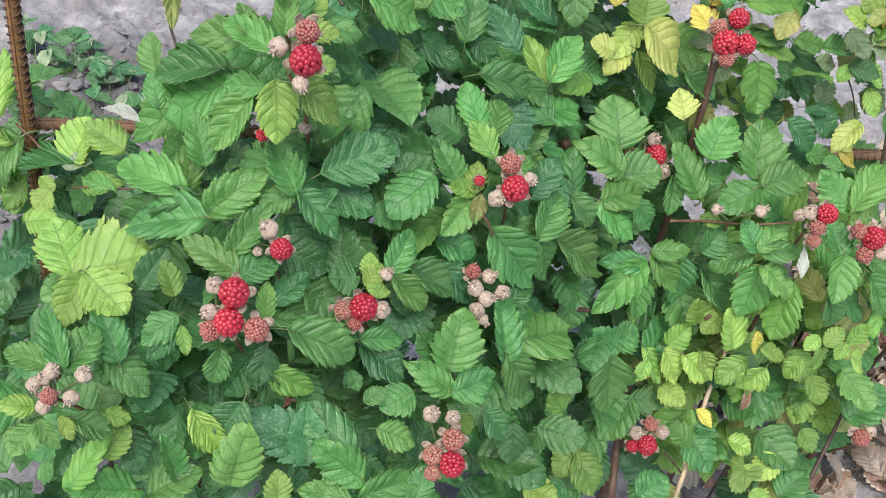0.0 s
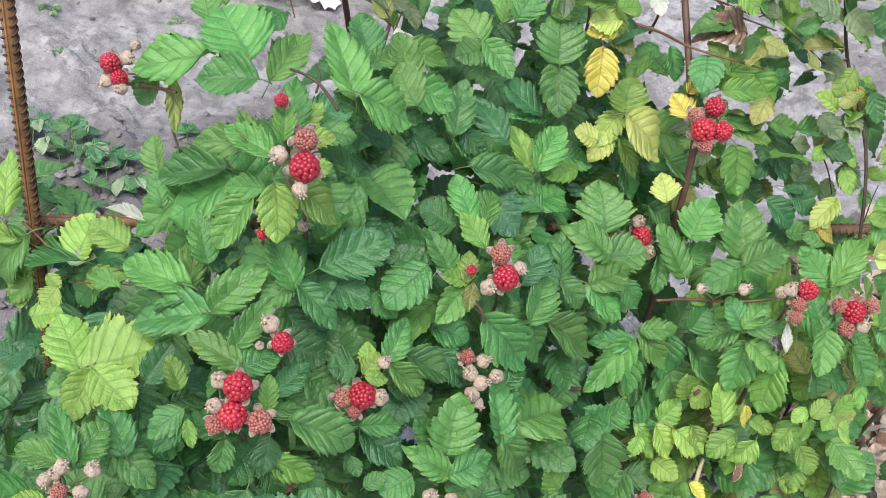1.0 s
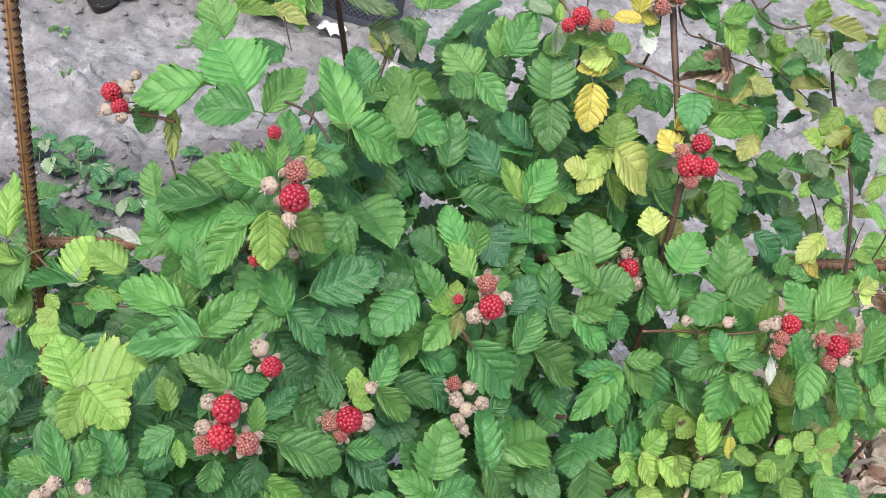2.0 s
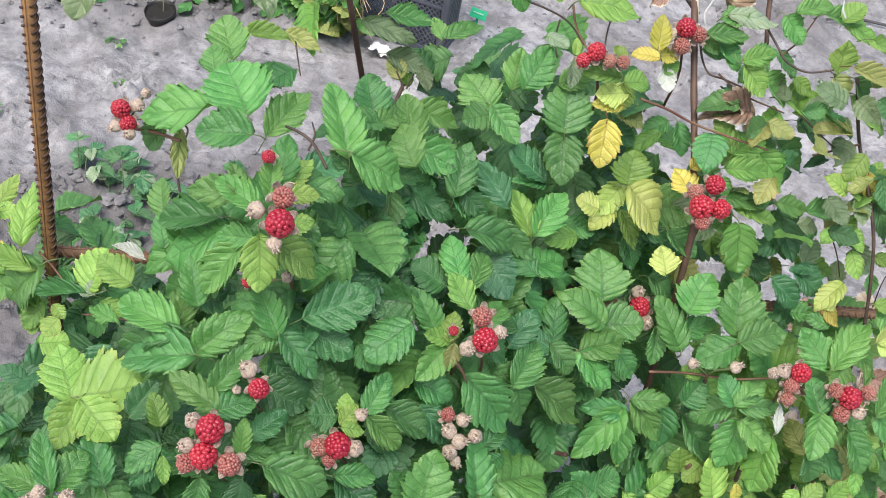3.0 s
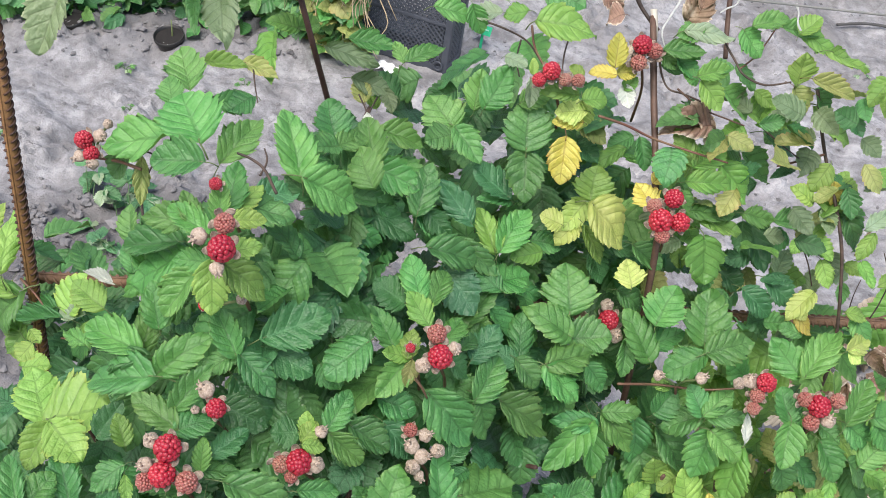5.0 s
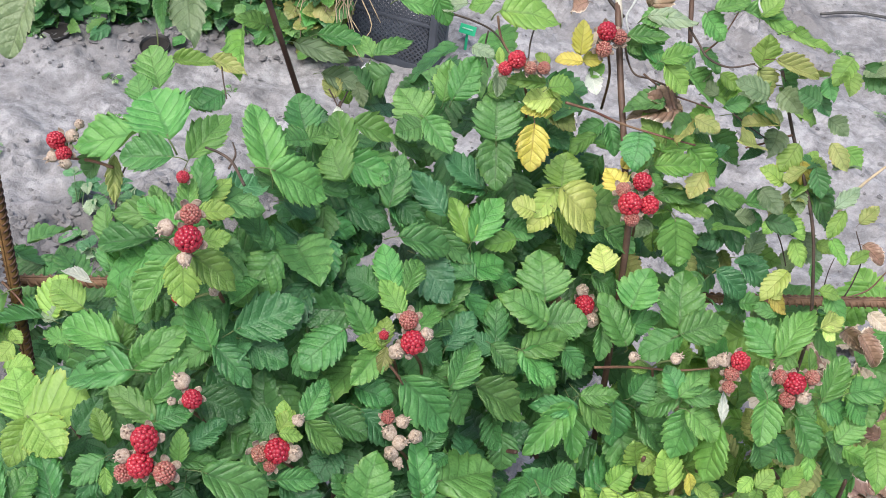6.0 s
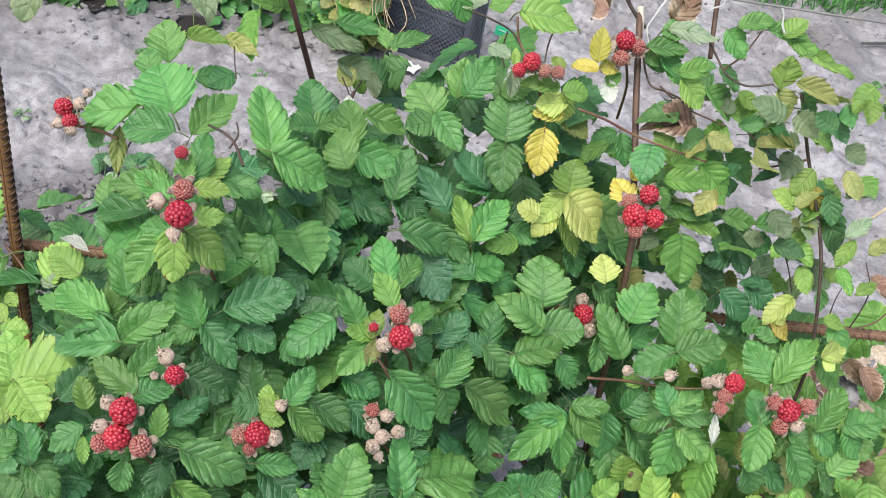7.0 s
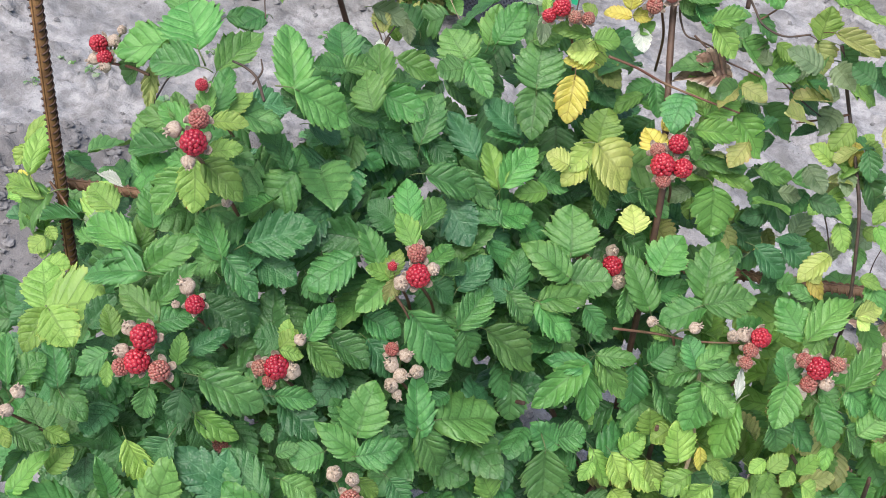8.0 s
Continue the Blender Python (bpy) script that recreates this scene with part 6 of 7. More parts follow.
cane([(0.018, 0.878, -0.030), (0.008, 0.858, 0.369), (-0.012, 0.828, 0.738), (-0.038, 0.852, 0.810), (-0.071, 0.891, 0.869), (-0.103, 0.935, 0.921)], 0.0033, 0.0030, CANE, "cane")
cane([(0.196, 0.982, -0.030), (0.186, 0.962, 0.327), (0.166, 0.932, 0.654), (0.161, 0.941, 0.667), (0.148, 0.946, 0.709), (0.131, 0.958, 0.751), (0.110, 0.970, 0.785), (0.079, 0.996, 0.821), (0.053, 0.977, 0.888)], 0.0019, 0.0017, DARK_STEM, "cane")
cane([(0.080, 0.995, 0.819), (0.063, 0.978, 0.813), (0.047, 0.951, 0.814)], 0.0019, 0.0013, RED_STEM, "shoot")
cane([(-0.097, 0.823, 0.871), (-0.076, 0.840, 0.862), (-0.052, 0.856, 0.850), (-0.016, 0.863, 0.848), (0.013, 0.878, 0.842)], 0.0019, 0.0013, RED_STEM, "shoot")
cane([(-0.033, 0.937, 0.919), (-0.019, 0.928, 0.912), (-0.006, 0.923, 0.904), (0.013, 0.929, 0.899), (0.033, 0.936, 0.907)], 0.0016, 0.0013, DARK_STEM, "twig")
cane([(-0.014, 0.938, 0.900), (-0.006, 0.960, 0.910), (-0.001, 0.980, 0.931)], 0.0014, 0.0009, RED_STEM, "twig")
cane([(0.023, 0.942, 0.851), (0.044, 0.947, 0.839), (0.062, 0.970, 0.819)], 0.0013, 0.0009, DARK_STEM, "twig")
cane([(0.076, 0.976, 0.740), (0.091, 0.975, 0.755), (0.106, 0.978, 0.768), (0.116, 0.978, 0.771)], 0.0016, 0.0012, DARK_STEM, "twig")
cane([(0.096, 0.982, 0.721), (0.109, 0.972, 0.709), (0.120, 0.969, 0.690)], 0.0012, 0.0009, DARK_STEM, "twig")
cane([(0.172, 1.000, 0.644), (0.185, 1.010, 0.650), (0.203, 1.022, 0.662), (0.212, 1.033, 0.683)], 0.0016, 0.0010, RED_STEM, "twig")
cane([(0.184, 0.999, 0.660), (0.186, 1.006, 0.679), (0.184, 1.013, 0.703), (0.169, 1.013, 0.730)], 0.0012, 0.0009, DARK_STEM, "twig")
cane([(0.163, 0.991, 0.658), (0.160, 0.994, 0.682), (0.160, 1.002, 0.698)], 0.0010, 0.0007, DARK_STEM, "twig")
cane([(0.145, 0.978, 0.737), (0.148, 0.989, 0.767), (0.156, 1.003, 0.786), (0.170, 1.025, 0.803)], 0.0016, 0.0013, DRY_STEM, "cane")
cane([(0.150, 0.762, -0.030), (0.140, 0.742, 0.182), (0.120, 0.712, 0.363), (0.115, 0.743, 0.402), (0.106, 0.775, 0.449), (0.104, 0.815, 0.482), (0.087, 0.836, 0.538), (0.076, 0.834, 0.585)], 0.0027, 0.0020, DRY_STEM, "cane")
cane([(0.004, 0.755, 0.656), (0.034, 0.788, 0.646), (0.069, 0.794, 0.657), (0.097, 0.806, 0.666), (0.113, 0.812, 0.675)], 0.0020, 0.0012, RED_STEM, "shoot")
cane([(-0.341, 0.521, 0.813), (-0.366, 0.547, 0.811), (-0.389, 0.579, 0.805), (-0.397, 0.597, 0.811), (-0.398, 0.579, 0.827), (-0.421, 0.562, 0.827)], 0.0016, 0.0009, DARK_STEM, "shoot")
cane([(-0.227, 0.533, 0.893), (-0.248, 0.547, 0.896), (-0.261, 0.548, 0.899), (-0.271, 0.545, 0.901)], 0.0017, 0.0012, DARK_STEM, "shoot")
cane([(-0.250, 0.545, 0.891), (-0.256, 0.561, 0.892), (-0.263, 0.567, 0.897)], 0.0013, 0.0009, DARK_STEM, "twig")
cane([(-0.530, 0.559, 0.938), (-0.502, 0.573, 0.939), (-0.478, 0.585, 0.940), (-0.459, 0.593, 0.939), (-0.420, 0.617, 0.948), (-0.399, 0.636, 0.958), (-0.381, 0.657, 0.974)], 0.0022, 0.0012, RED_STEM, "shoot")
cane([(-0.239, 0.855, 0.898), (-0.214, 0.860, 0.896), (-0.188, 0.855, 0.895), (-0.163, 0.837, 0.890)], 0.0017, 0.0011, DARK_STEM, "shoot")
cane([(-0.188, 0.859, 0.909), (-0.175, 0.842, 0.900), (-0.156, 0.828, 0.892)], 0.0017, 0.0013, RED_STEM, "shoot")
cane([(-0.154, 0.867, 0.908), (-0.149, 0.849, 0.901), (-0.143, 0.836, 0.889)], 0.0013, 0.0009, DARK_STEM, "twig")
cane([(-0.200, 0.870, 0.886), (-0.197, 0.861, 0.870), (-0.189, 0.856, 0.857)], 0.0013, 0.0009, DARK_STEM, "twig")
cane([(0.092, 0.737, -0.030), (0.082, 0.717, 0.174), (0.062, 0.687, 0.348), (0.048, 0.720, 0.378), (0.034, 0.750, 0.410), (0.033, 0.781, 0.442)], 0.0043, 0.0036, CANE, "cane")
cane([(0.249, 0.836, 0.335), (0.252, 0.874, 0.360), (0.254, 0.912, 0.390)], 0.0026, 0.0019, DARK_STEM, "cane")
cane([(0.121, 0.701, 0.353), (0.118, 0.723, 0.378), (0.111, 0.740, 0.403)], 0.0019, 0.0016, CUT_WOOD, "cane")
cane([(0.091, 0.729, 0.400), (0.107, 0.728, 0.390), (0.121, 0.725, 0.381)], 0.0014, 0.0012, DARK_STEM, "twig")
cane([(-0.514, 0.539, 0.650), (-0.502, 0.538, 0.645), (-0.493, 0.537, 0.641), (-0.482, 0.535, 0.635)], 0.0019, 0.0013, RED_STEM, "shoot")
cane([(-0.438, 0.512, 0.639), (-0.406, 0.505, 0.662), (-0.359, 0.487, 0.699)], 0.0013, 0.0010, RED_STEM, "twig")
cane([(-0.289, 0.746, 0.792), (-0.294, 0.758, 0.805), (-0.298, 0.776, 0.816)], 0.0022, 0.0017, CANE, "cane")
cane([(-0.330, 0.641, 0.903), (-0.319, 0.629, 0.898), (-0.310, 0.621, 0.890)], 0.0011, 0.0007, DARK_STEM, "twig")
cane([(-0.290, 0.741, 0.850), (-0.280, 0.740, 0.837), (-0.270, 0.733, 0.824)], 0.0012, 0.0008, DARK_STEM, "twig")
cane([(-0.283, 0.762, 0.840), (-0.278, 0.741, 0.833), (-0.271, 0.730, 0.821)], 0.0012, 0.0008, DARK_STEM, "twig")
cane([(-0.146, 0.974, 0.959), (-0.140, 0.964, 0.942), (-0.126, 0.954, 0.922), (-0.109, 0.947, 0.911), (-0.097, 0.944, 0.905)], 0.0022, 0.0019, DARK_STEM, "cane")
cane([(-0.060, 1.000, 0.974), (-0.053, 0.990, 0.957), (-0.049, 0.979, 0.940), (-0.041, 0.966, 0.919), (-0.030, 0.943, 0.903)], 0.0026, 0.0022, CANE, "cane")
cane([(-0.080, 0.911, 0.894), (-0.073, 0.906, 0.884), (-0.062, 0.900, 0.877), (-0.046, 0.901, 0.877), (-0.016, 0.907, 0.872)], 0.0016, 0.0012, DARK_STEM, "twig")
cane([(-0.054, 0.897, 0.882), (-0.029, 0.898, 0.872), (-0.003, 0.907, 0.866), (0.010, 0.916, 0.861)], 0.0014, 0.0010, CANE, "twig")
cane([(-0.127, 0.713, 0.722), (-0.123, 0.709, 0.700)], 0.0010, 0.0009, GREEN_STEM, "twig")
cane([(-0.120, 0.570, 0.749), (-0.110, 0.573, 0.736), (-0.106, 0.580, 0.719)], 0.0013, 0.0009, RED_STEM, "runner")

# hidden canes that carry the leaves
for k in range(11):
    x = -0.46 + 0.075 * k
    y = 0.56 + 0.657 * (x + 0.51) - 0.02
    lean, low = (0.35, 0.14) if k < 2 else (1.0, 0.0)
    cane([(x, y, -0.03), (x + pick.uniform(-0.03, 0.03), y - 0.02, 0.30), (x + pick.uniform(-0.05, 0.05), y - 0.08 * lean, 0.58 - 0.02 * k - low), (x + pick.uniform(-0.06, 0.06), y - 0.15 * lean, 0.70 - 0.02 * k - low)], 0.005 - 0.1 * low / 7, 0.002 - low / 200)

stake = thing("garden_stake", -0.314, 1.086, 0.0, "thin dark brown wooden stake leaning in the bed", "stake")
bm = bmesh.new()
tube(bm, glide([(0, 0, -0.04), (-0.008, -0.205, 0.5), (-0.015, -0.401, 0.98)], 5), 0.0031, 0.0027, 9, 0.12)
part("shaft", bm, STAKE_WOOD, stake)
wire = thing("trellis_wire", -0.277, 0.714, 0.993, "grey steel wire stretched over the raspberry row", "wire")
bm = bmesh.new()
tube(bm, [Vector((0.246, 0.162, -0.005)) * (k / 12 * 2.6 - 0.9) for k in range(13)], 0.0011, 0.0011, 6)
part("strand", bm, WIRE, wire)
tie = thing("twine_tie", 0, 0, 0, "loose end of pale twine tied to a cane", "twine")
cane([(-0.082, 0.942, 0.951), (-0.083, 0.934, 0.942), (-0.085, 0.923, 0.931), (-0.086, 0.914, 0.920), (-0.077, 0.908, 0.908)], 0.0011, 0.0007, TWINE, "strand", 0.6, "", tie, Matrix())
tie = thing("twine_tie", 0, 0, 0, "loose end of pale twine tied to a cane", "twine")
cane([(-0.038, 0.963, 0.953), (-0.039, 0.958, 0.947), (-0.044, 0.953, 0.944), (-0.048, 0.948, 0.940)], 0.0011, 0.0007, TWINE, "strand", 0.6, "", tie, Matrix())
tie = thing("twine_tie", 0, 0, 0, "loose end of pale twine tied to a cane", "twine")
cane([(0.010, 0.962, 0.965), (0.015, 0.960, 0.959), (0.018, 0.955, 0.952), (0.023, 0.953, 0.947)], 0.0011, 0.0007, TWINE, "strand", 0.6, "", tie, Matrix())
cane([(-0.094, 0.925, 0.905), (-0.100, 0.933, 0.917), (-0.105, 0.938, 0.926)], 0.0032, 0.0032, CUT_WOOD, "cut_cane_end", 0.1, "pale cut end of a pruned cane")



# ---- foliage behind and below the outer leaves ----
def foliage(name, places, label, parent=None, seed=3, rows=VEINS * 5 + 1, cols=7, category="foliage"):
    """Many plain leaves as one joined mesh: places are base, tip, normal, width, tone."""
    rng = random.Random(seed)
    tones = sorted({p[4] for p in places})
    grids = [blade_grid(rows, cols, **dict(s, fine=2)) for s in STYLES]
    verts, faces, mats, uvs, flat = [], [], [], [], []
    count = 0
    for base, tip, normal, width, tone in places:
        pts, fs, uv = grids[rng.randrange(len(grids))]
        size = (tip - base).length
        m = np.array(Matrix.Translation(base) @ along(base, tip, normal) @ Matrix.Diagonal((width * size, size, size, 1)))
        verts.append(pts @ m[:3, :3].T + m[:3, 3])
        faces += [tuple(k + count for k in f) for f in fs]
        mats += [tones.index(tone)] * len(fs)
        uvs += [uv[k] for f in fs for k in f]
        flat.append(pts[np.array(fs).ravel(), :2])
        count += len(pts)
    me = bpy.data.meshes.new(name)
    me.from_pydata(np.concatenate(verts).tolist(), [], faces)
    layer = me.uv_layers.new(name="UVMap")
    layer.data.foreach_set("uv", np.array(uvs).ravel())
    me.uv_layers.new(name="flat").data.foreach_set("uv", np.concatenate(flat).ravel())
    me.polygons.foreach_set("material_index", mats)
    for t in tones:
        me.materials.append(LEAF_MANY[t])
    for f in me.polygons:
        f.use_smooth = True
    ob = new(name, me)
    if parent is not None:
        ob.parent = parent
        ob.matrix_parent_inverse = parent.matrix_basis.inverted()
        return tagged(ob, label, kind="stuff")
    return tagged(ob, label, category, kind="stuff")


def rand_normal(rng, k=0.5):
    return Vector((0.05 + rng.gauss(0, k), -0.35 + rng.gauss(0, k), 0.9)).normalized()


def random_leaf(rng, p, size, tones, k=0.5):
    n = rand_normal(rng, k)
    d = Vector((rng.gauss(0, 1), rng.gauss(0, 1) - 0.5, rng.gauss(0, 0.4)))
    d = (d - n * d.dot(n)).normalized()
    s = size * rng.uniform(0.75, 1.25)
    return (p, p + d * s, n, rng.uniform(0.7, 1.0), rng.choice(tones))


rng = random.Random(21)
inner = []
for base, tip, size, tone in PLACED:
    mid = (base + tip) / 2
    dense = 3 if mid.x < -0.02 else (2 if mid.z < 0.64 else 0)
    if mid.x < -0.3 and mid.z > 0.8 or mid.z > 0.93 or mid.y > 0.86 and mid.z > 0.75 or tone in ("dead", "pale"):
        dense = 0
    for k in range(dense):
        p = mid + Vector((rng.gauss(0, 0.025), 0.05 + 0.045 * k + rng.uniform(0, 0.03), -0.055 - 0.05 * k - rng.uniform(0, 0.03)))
        # Lower and deeper leaves get darker tones: inner shade put into their colour.
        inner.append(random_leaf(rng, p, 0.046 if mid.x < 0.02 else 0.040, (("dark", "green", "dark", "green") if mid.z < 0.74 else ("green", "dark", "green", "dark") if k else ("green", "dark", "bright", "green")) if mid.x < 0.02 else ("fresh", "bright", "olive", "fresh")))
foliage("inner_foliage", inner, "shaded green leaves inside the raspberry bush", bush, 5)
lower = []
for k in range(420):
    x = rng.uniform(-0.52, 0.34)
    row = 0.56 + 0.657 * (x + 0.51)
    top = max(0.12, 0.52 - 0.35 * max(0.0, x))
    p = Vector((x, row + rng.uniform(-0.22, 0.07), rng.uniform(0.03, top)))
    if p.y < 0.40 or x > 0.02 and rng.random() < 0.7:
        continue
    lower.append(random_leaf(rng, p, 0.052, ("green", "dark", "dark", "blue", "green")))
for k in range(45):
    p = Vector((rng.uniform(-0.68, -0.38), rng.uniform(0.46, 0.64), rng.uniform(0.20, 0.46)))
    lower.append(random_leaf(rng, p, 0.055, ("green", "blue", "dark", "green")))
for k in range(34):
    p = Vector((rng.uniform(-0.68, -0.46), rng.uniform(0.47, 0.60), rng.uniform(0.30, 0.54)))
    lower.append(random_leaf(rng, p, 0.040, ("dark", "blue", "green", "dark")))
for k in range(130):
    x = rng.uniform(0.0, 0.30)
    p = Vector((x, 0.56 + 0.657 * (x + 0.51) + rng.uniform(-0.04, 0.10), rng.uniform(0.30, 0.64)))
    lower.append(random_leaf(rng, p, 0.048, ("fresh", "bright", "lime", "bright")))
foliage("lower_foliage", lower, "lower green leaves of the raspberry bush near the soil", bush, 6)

# small leaves on the side shoots round the tied canes
shoots = []
for k in range(95):
    x = rng.uniform(-0.05, 0.13)
    p = Vector((x, 0.56 + 0.657 * (x + 0.51) + rng.uniform(-0.03, 0.07), rng.uniform(0.64, 0.90)))
    shoots.append(random_leaf(rng, p, 0.030, ("green", "grey", "dark", "fresh", "olive", "grey"), 0.6))
foliage("shoot_foliage", shoots, "small mottled leaves on the side shoots", thin_bush, 8)


# ---- plastic crate behind the bushes ----
def make_crate():
    a, b = Vector((-0.867, 2.126, 0.008)), Vector((-1.265, 2.070, 0.008))
    e = thing("plastic_crate", *a, "upright black plastic crate with lattice sides, dusty", "crate")
    xax = (b - a).normalized()
    yax = Vector((0, 0, 1)).cross(xax) * -1
    m = Matrix((xax, yax, Vector((0, 0, 1)))).transposed().to_4x4()
    if yax.y < 0:
        m = Matrix((xax, -yax, Vector((0, 0, 1)))).transposed().to_4x4()
    W, D, H = 0.402, 0.10, 0.262

    def put(name, boxes, label=""):
        bm = bmesh.new()
        for (x, y, z), s in boxes:
            box(bm, m @ Matrix.Translation((x, y, z)), *s, bevel=min(s) * 0.2)
        return part(name, bm, PLASTIC, e, label, smooth=False)

    for x, y in ((0.008, 0.008), (W - 0.008, 0.008), (0.008, D - 0.008), (W - 0.008, D - 0.008)):
        put("corner_post", [((x, y, H / 2), (0.017, 0.017, H))])
    for z in (0.008, H - 0.008):
        for y in (0.005, D - 0.005):
            put("rail", [((W / 2, y, z), (W, 0.012, 0.018))])
        for x in (0.005, W - 0.005):
            put("rail", [((x, D / 2, z), (0.012, D, 0.018))])
    put("rail", [((W / 2, 0.004, H * 0.48), (W - 0.03, 0.008, 0.008))])

    def lattice(x0, x1, z0, z1, y, step, turn):
        bm = bmesh.new()
        w, h = x1 - x0, z1 - z0
        k = -h
        while k < w:
            for flip in (0, 1):
                s0, s1 = max(0.0, -k), min(h, w - k)
                if s1 - s0 < 0.004:
                    continue
                p, q = Vector((k + s0, 0, s0)), Vector((k + s1, 0, s1))
                if flip:
                    p.x, q.x = w - p.x, w - q.x
                c, d = (p + q) / 2, (q - p)
                ang = math.atan2(d.z, d.x)
                box(bm, m @ Matrix.Translation((x0, y, z0)) @ turn @ Matrix.Translation(c + Vector((0, 0.0006 * flip, 0))) @ Matrix.Rotation(-ang, 4, "Y"), d.length, 0.004, 0.0036)
            k += step
        part("lattice", bm, PLASTIC, e, smooth=False)

    lattice(0.02, W - 0.02, 0.018, H * 0.48, 0.004, 0.0135, Matrix())
    lattice(0.02, W - 0.02, H * 0.48, H - 0.018, 0.004, 0.0135, Matrix())
    lattice(0.004, 0.004 + D - 0.03, 0.018, H - 0.018, 0.012, 0.0135, Matrix.Rotation(radians(90), 4, "Z"))
    lattice(0.02, W - 0.02, 0.018, H - 0.018, D - 0.006, 0.0135, Matrix())
    for z in (0.020, H - 0.022):
        bm = bmesh.new()
        ring = [m @ (Vector((0.020, -0.006, z)) + 0.011 * Vector((math.cos(t), 0, math.sin(t)))) for t in (2 * math.pi * k / 14 for k in range(15))]
        tube(bm, ring, 0.0025, 0.0025, 5, cap=False)
        part("boss", bm, PLASTIC, e, "round corner boss")
    return e


make_crate()


# ---- plant tag, pots, scrap ----
tag = thing("plant_tag", -0.860, 2.292, 0.0, "small green plastic plant tag stuck in the soil", "plant tag")
bm = bmesh.new()
box(bm, Matrix.Translation((0, 0, 0.02)), 0.007, 0.0016, 0.075, 0.0005)
part("spike", bm, TAG_GREEN, tag)
bm = bmesh.new()
box(bm, pose(0.002, -0.004, 0.068, -18, 4, 12), 0.042, 0.0018, 0.024, 0.0006)
part("plate", bm, TAG_GREEN, tag)
bm = bmesh.new()
box(bm, pose(0.002, -0.004, 0.070, -18, 4, 12) @ Matrix.Translation((0, -0.0016, 0)), 0.028, 0.0008, 0.0035)
part("lettering_bar", bm, TAG_LINE, tag)


def pot(x, y, r, lean):
    e = thing("plant_pot", x, y, ground_height(x, y) - 0.030, "small black plastic pot sunk in the soil", "plant pot", "black pots in the bed")
    bm = bmesh.new()
    prof = [(0.72, -0.05), (0.80, 0.0), (0.94, 0.045), (1.03, 0.046), (1.03, 0.056), (0.98, 0.056), (0.92, 0.040), (0.78, 0.0)]
    rings = []
    for s, z in prof:
        rings.append([bm.verts.new(Matrix.Rotation(lean, 3, "X") @ Vector((math.cos(a) * r * s, math.sin(a) * r * s, z * 0.9))) for a in (2 * math.pi * k / 24 for k in range(24))])
    for a, b in zip(rings, rings[1:]):
        for k in range(24):
            bm.faces.new((a[k], a[(k + 1) % 24], b[(k + 1) % 24], b[k]))
    part("pot_wall", bm, POT, e)
    bm = bmesh.new()
    bmesh.ops.create_circle(bm, cap_ends=True, segments=20, radius=r * 0.93, matrix=Matrix.Rotation(lean, 4, "X") @ Matrix.Translation((0, 0, 0.043)))
    part("potting_soil", bm, BLACK_SOIL, e)
    return e


first_pot = pot(-1.425, 1.790, 0.035, radians(14))
# Two white strips on the pot wall: small highlights put on as shapes.
bm = bmesh.new()
for k in (-0.006, 0.006):
    box(bm, Matrix.Translation((0.006 + k, -0.0315, 0.030)) @ Matrix.Rotation(radians(20), 4, "Y"), 0.004, 0.001, 0.014)
part("white_mark", bm, PAPER, first_pot)
bm = bmesh.new()
tube(bm, glide([(0.0, 0, 0.02), (0.004, -0.004, 0.05), (0.002, -0.004, 0.085)], 3), 0.0022, 0.0016, 6)
part("seedling_stem", bm, GREEN_STEM, first_pot)
pot(-1.640, 1.690, 0.034, radians(8))
scrap = thing("paper_scrap", -0.975, 2.035, 0.012, "crumpled white scrap lying by the crate", "scrap")
bm = bmesh.new()
bmesh.ops.create_grid(bm, x_segments=8, y_segments=6, size=0.5)
for v in bm.verts:
    v.co = Vector((v.co.x * 0.062, v.co.y * 0.036, 0.014 * noise.noise(v.co * 4) + 0.012))
bmesh.ops.solidify(bm, geom=bm.faces[:], thickness=0.001)
part("sheet", bm, PAPER, scrap, smooth=False)


# ---- weeds and beds ----
LEAF_STALK = stem_material("soft_green_stalk", (0.07, 0.14, 0.05), (0.10, 0.18, 0.07), 40)


def rosette(x, y, n, size, tones, height, seed, label, name="strawberry_plant", group="young plants on the soil"):
    """A low plant: stalked three-part leaves from one crown."""
    rng = random.Random(seed)
    z0 = ground_height(x, y)
    e = thing(name, x, y, z0, label, "plant", group)
    for k in range(max(n - 1, 2)):
        a = 2 * math.pi * k / n + rng.uniform(-0.4, 0.4)
        reach = size * rng.uniform(0.5, 1.0)
        top = Vector((math.cos(a) * reach, math.sin(a) * reach, height * rng.uniform(0.55, 1.1)))
        bm = bmesh.new()
        tube(bm, glide([(0, 0, -0.005), tuple(top * 0.45 + Vector((0, 0, height * 0.25))), tuple(top)], 3), 0.0011, 0.0008, 5)
        part("leaf_stalk", bm, LEAF_STALK, e)
        for turn in (-1.1, 0.0, 1.1):
            d = Vector((math.cos(a + turn), math.sin(a + turn), -0.15)).normalized()
            s = size * rng.uniform(0.50, 0.76)
            nrm = Vector((rng.gauss(0, 0.25), rng.gauss(0, 0.25) - 0.2, 1))
            ob = new("leaflet", blade(rng.choice(tones), rng.randrange(len(STYLES))))
            ob.parent = e
            ob.matrix_local = Matrix.Translation(top) @ along((0, 0, 0), d, nrm) @ Matrix.Diagonal((s * 0.85, s, s, 1))
    return e


def seedling(x, y, size, seed):
    size *= 0.65
    return rosette(x, y, 5, size, ("bright", "pale", "green"), size * 0.35, seed, "tiny pale green weed seedling on bare soil", "weed_seedling", "weed seedlings")


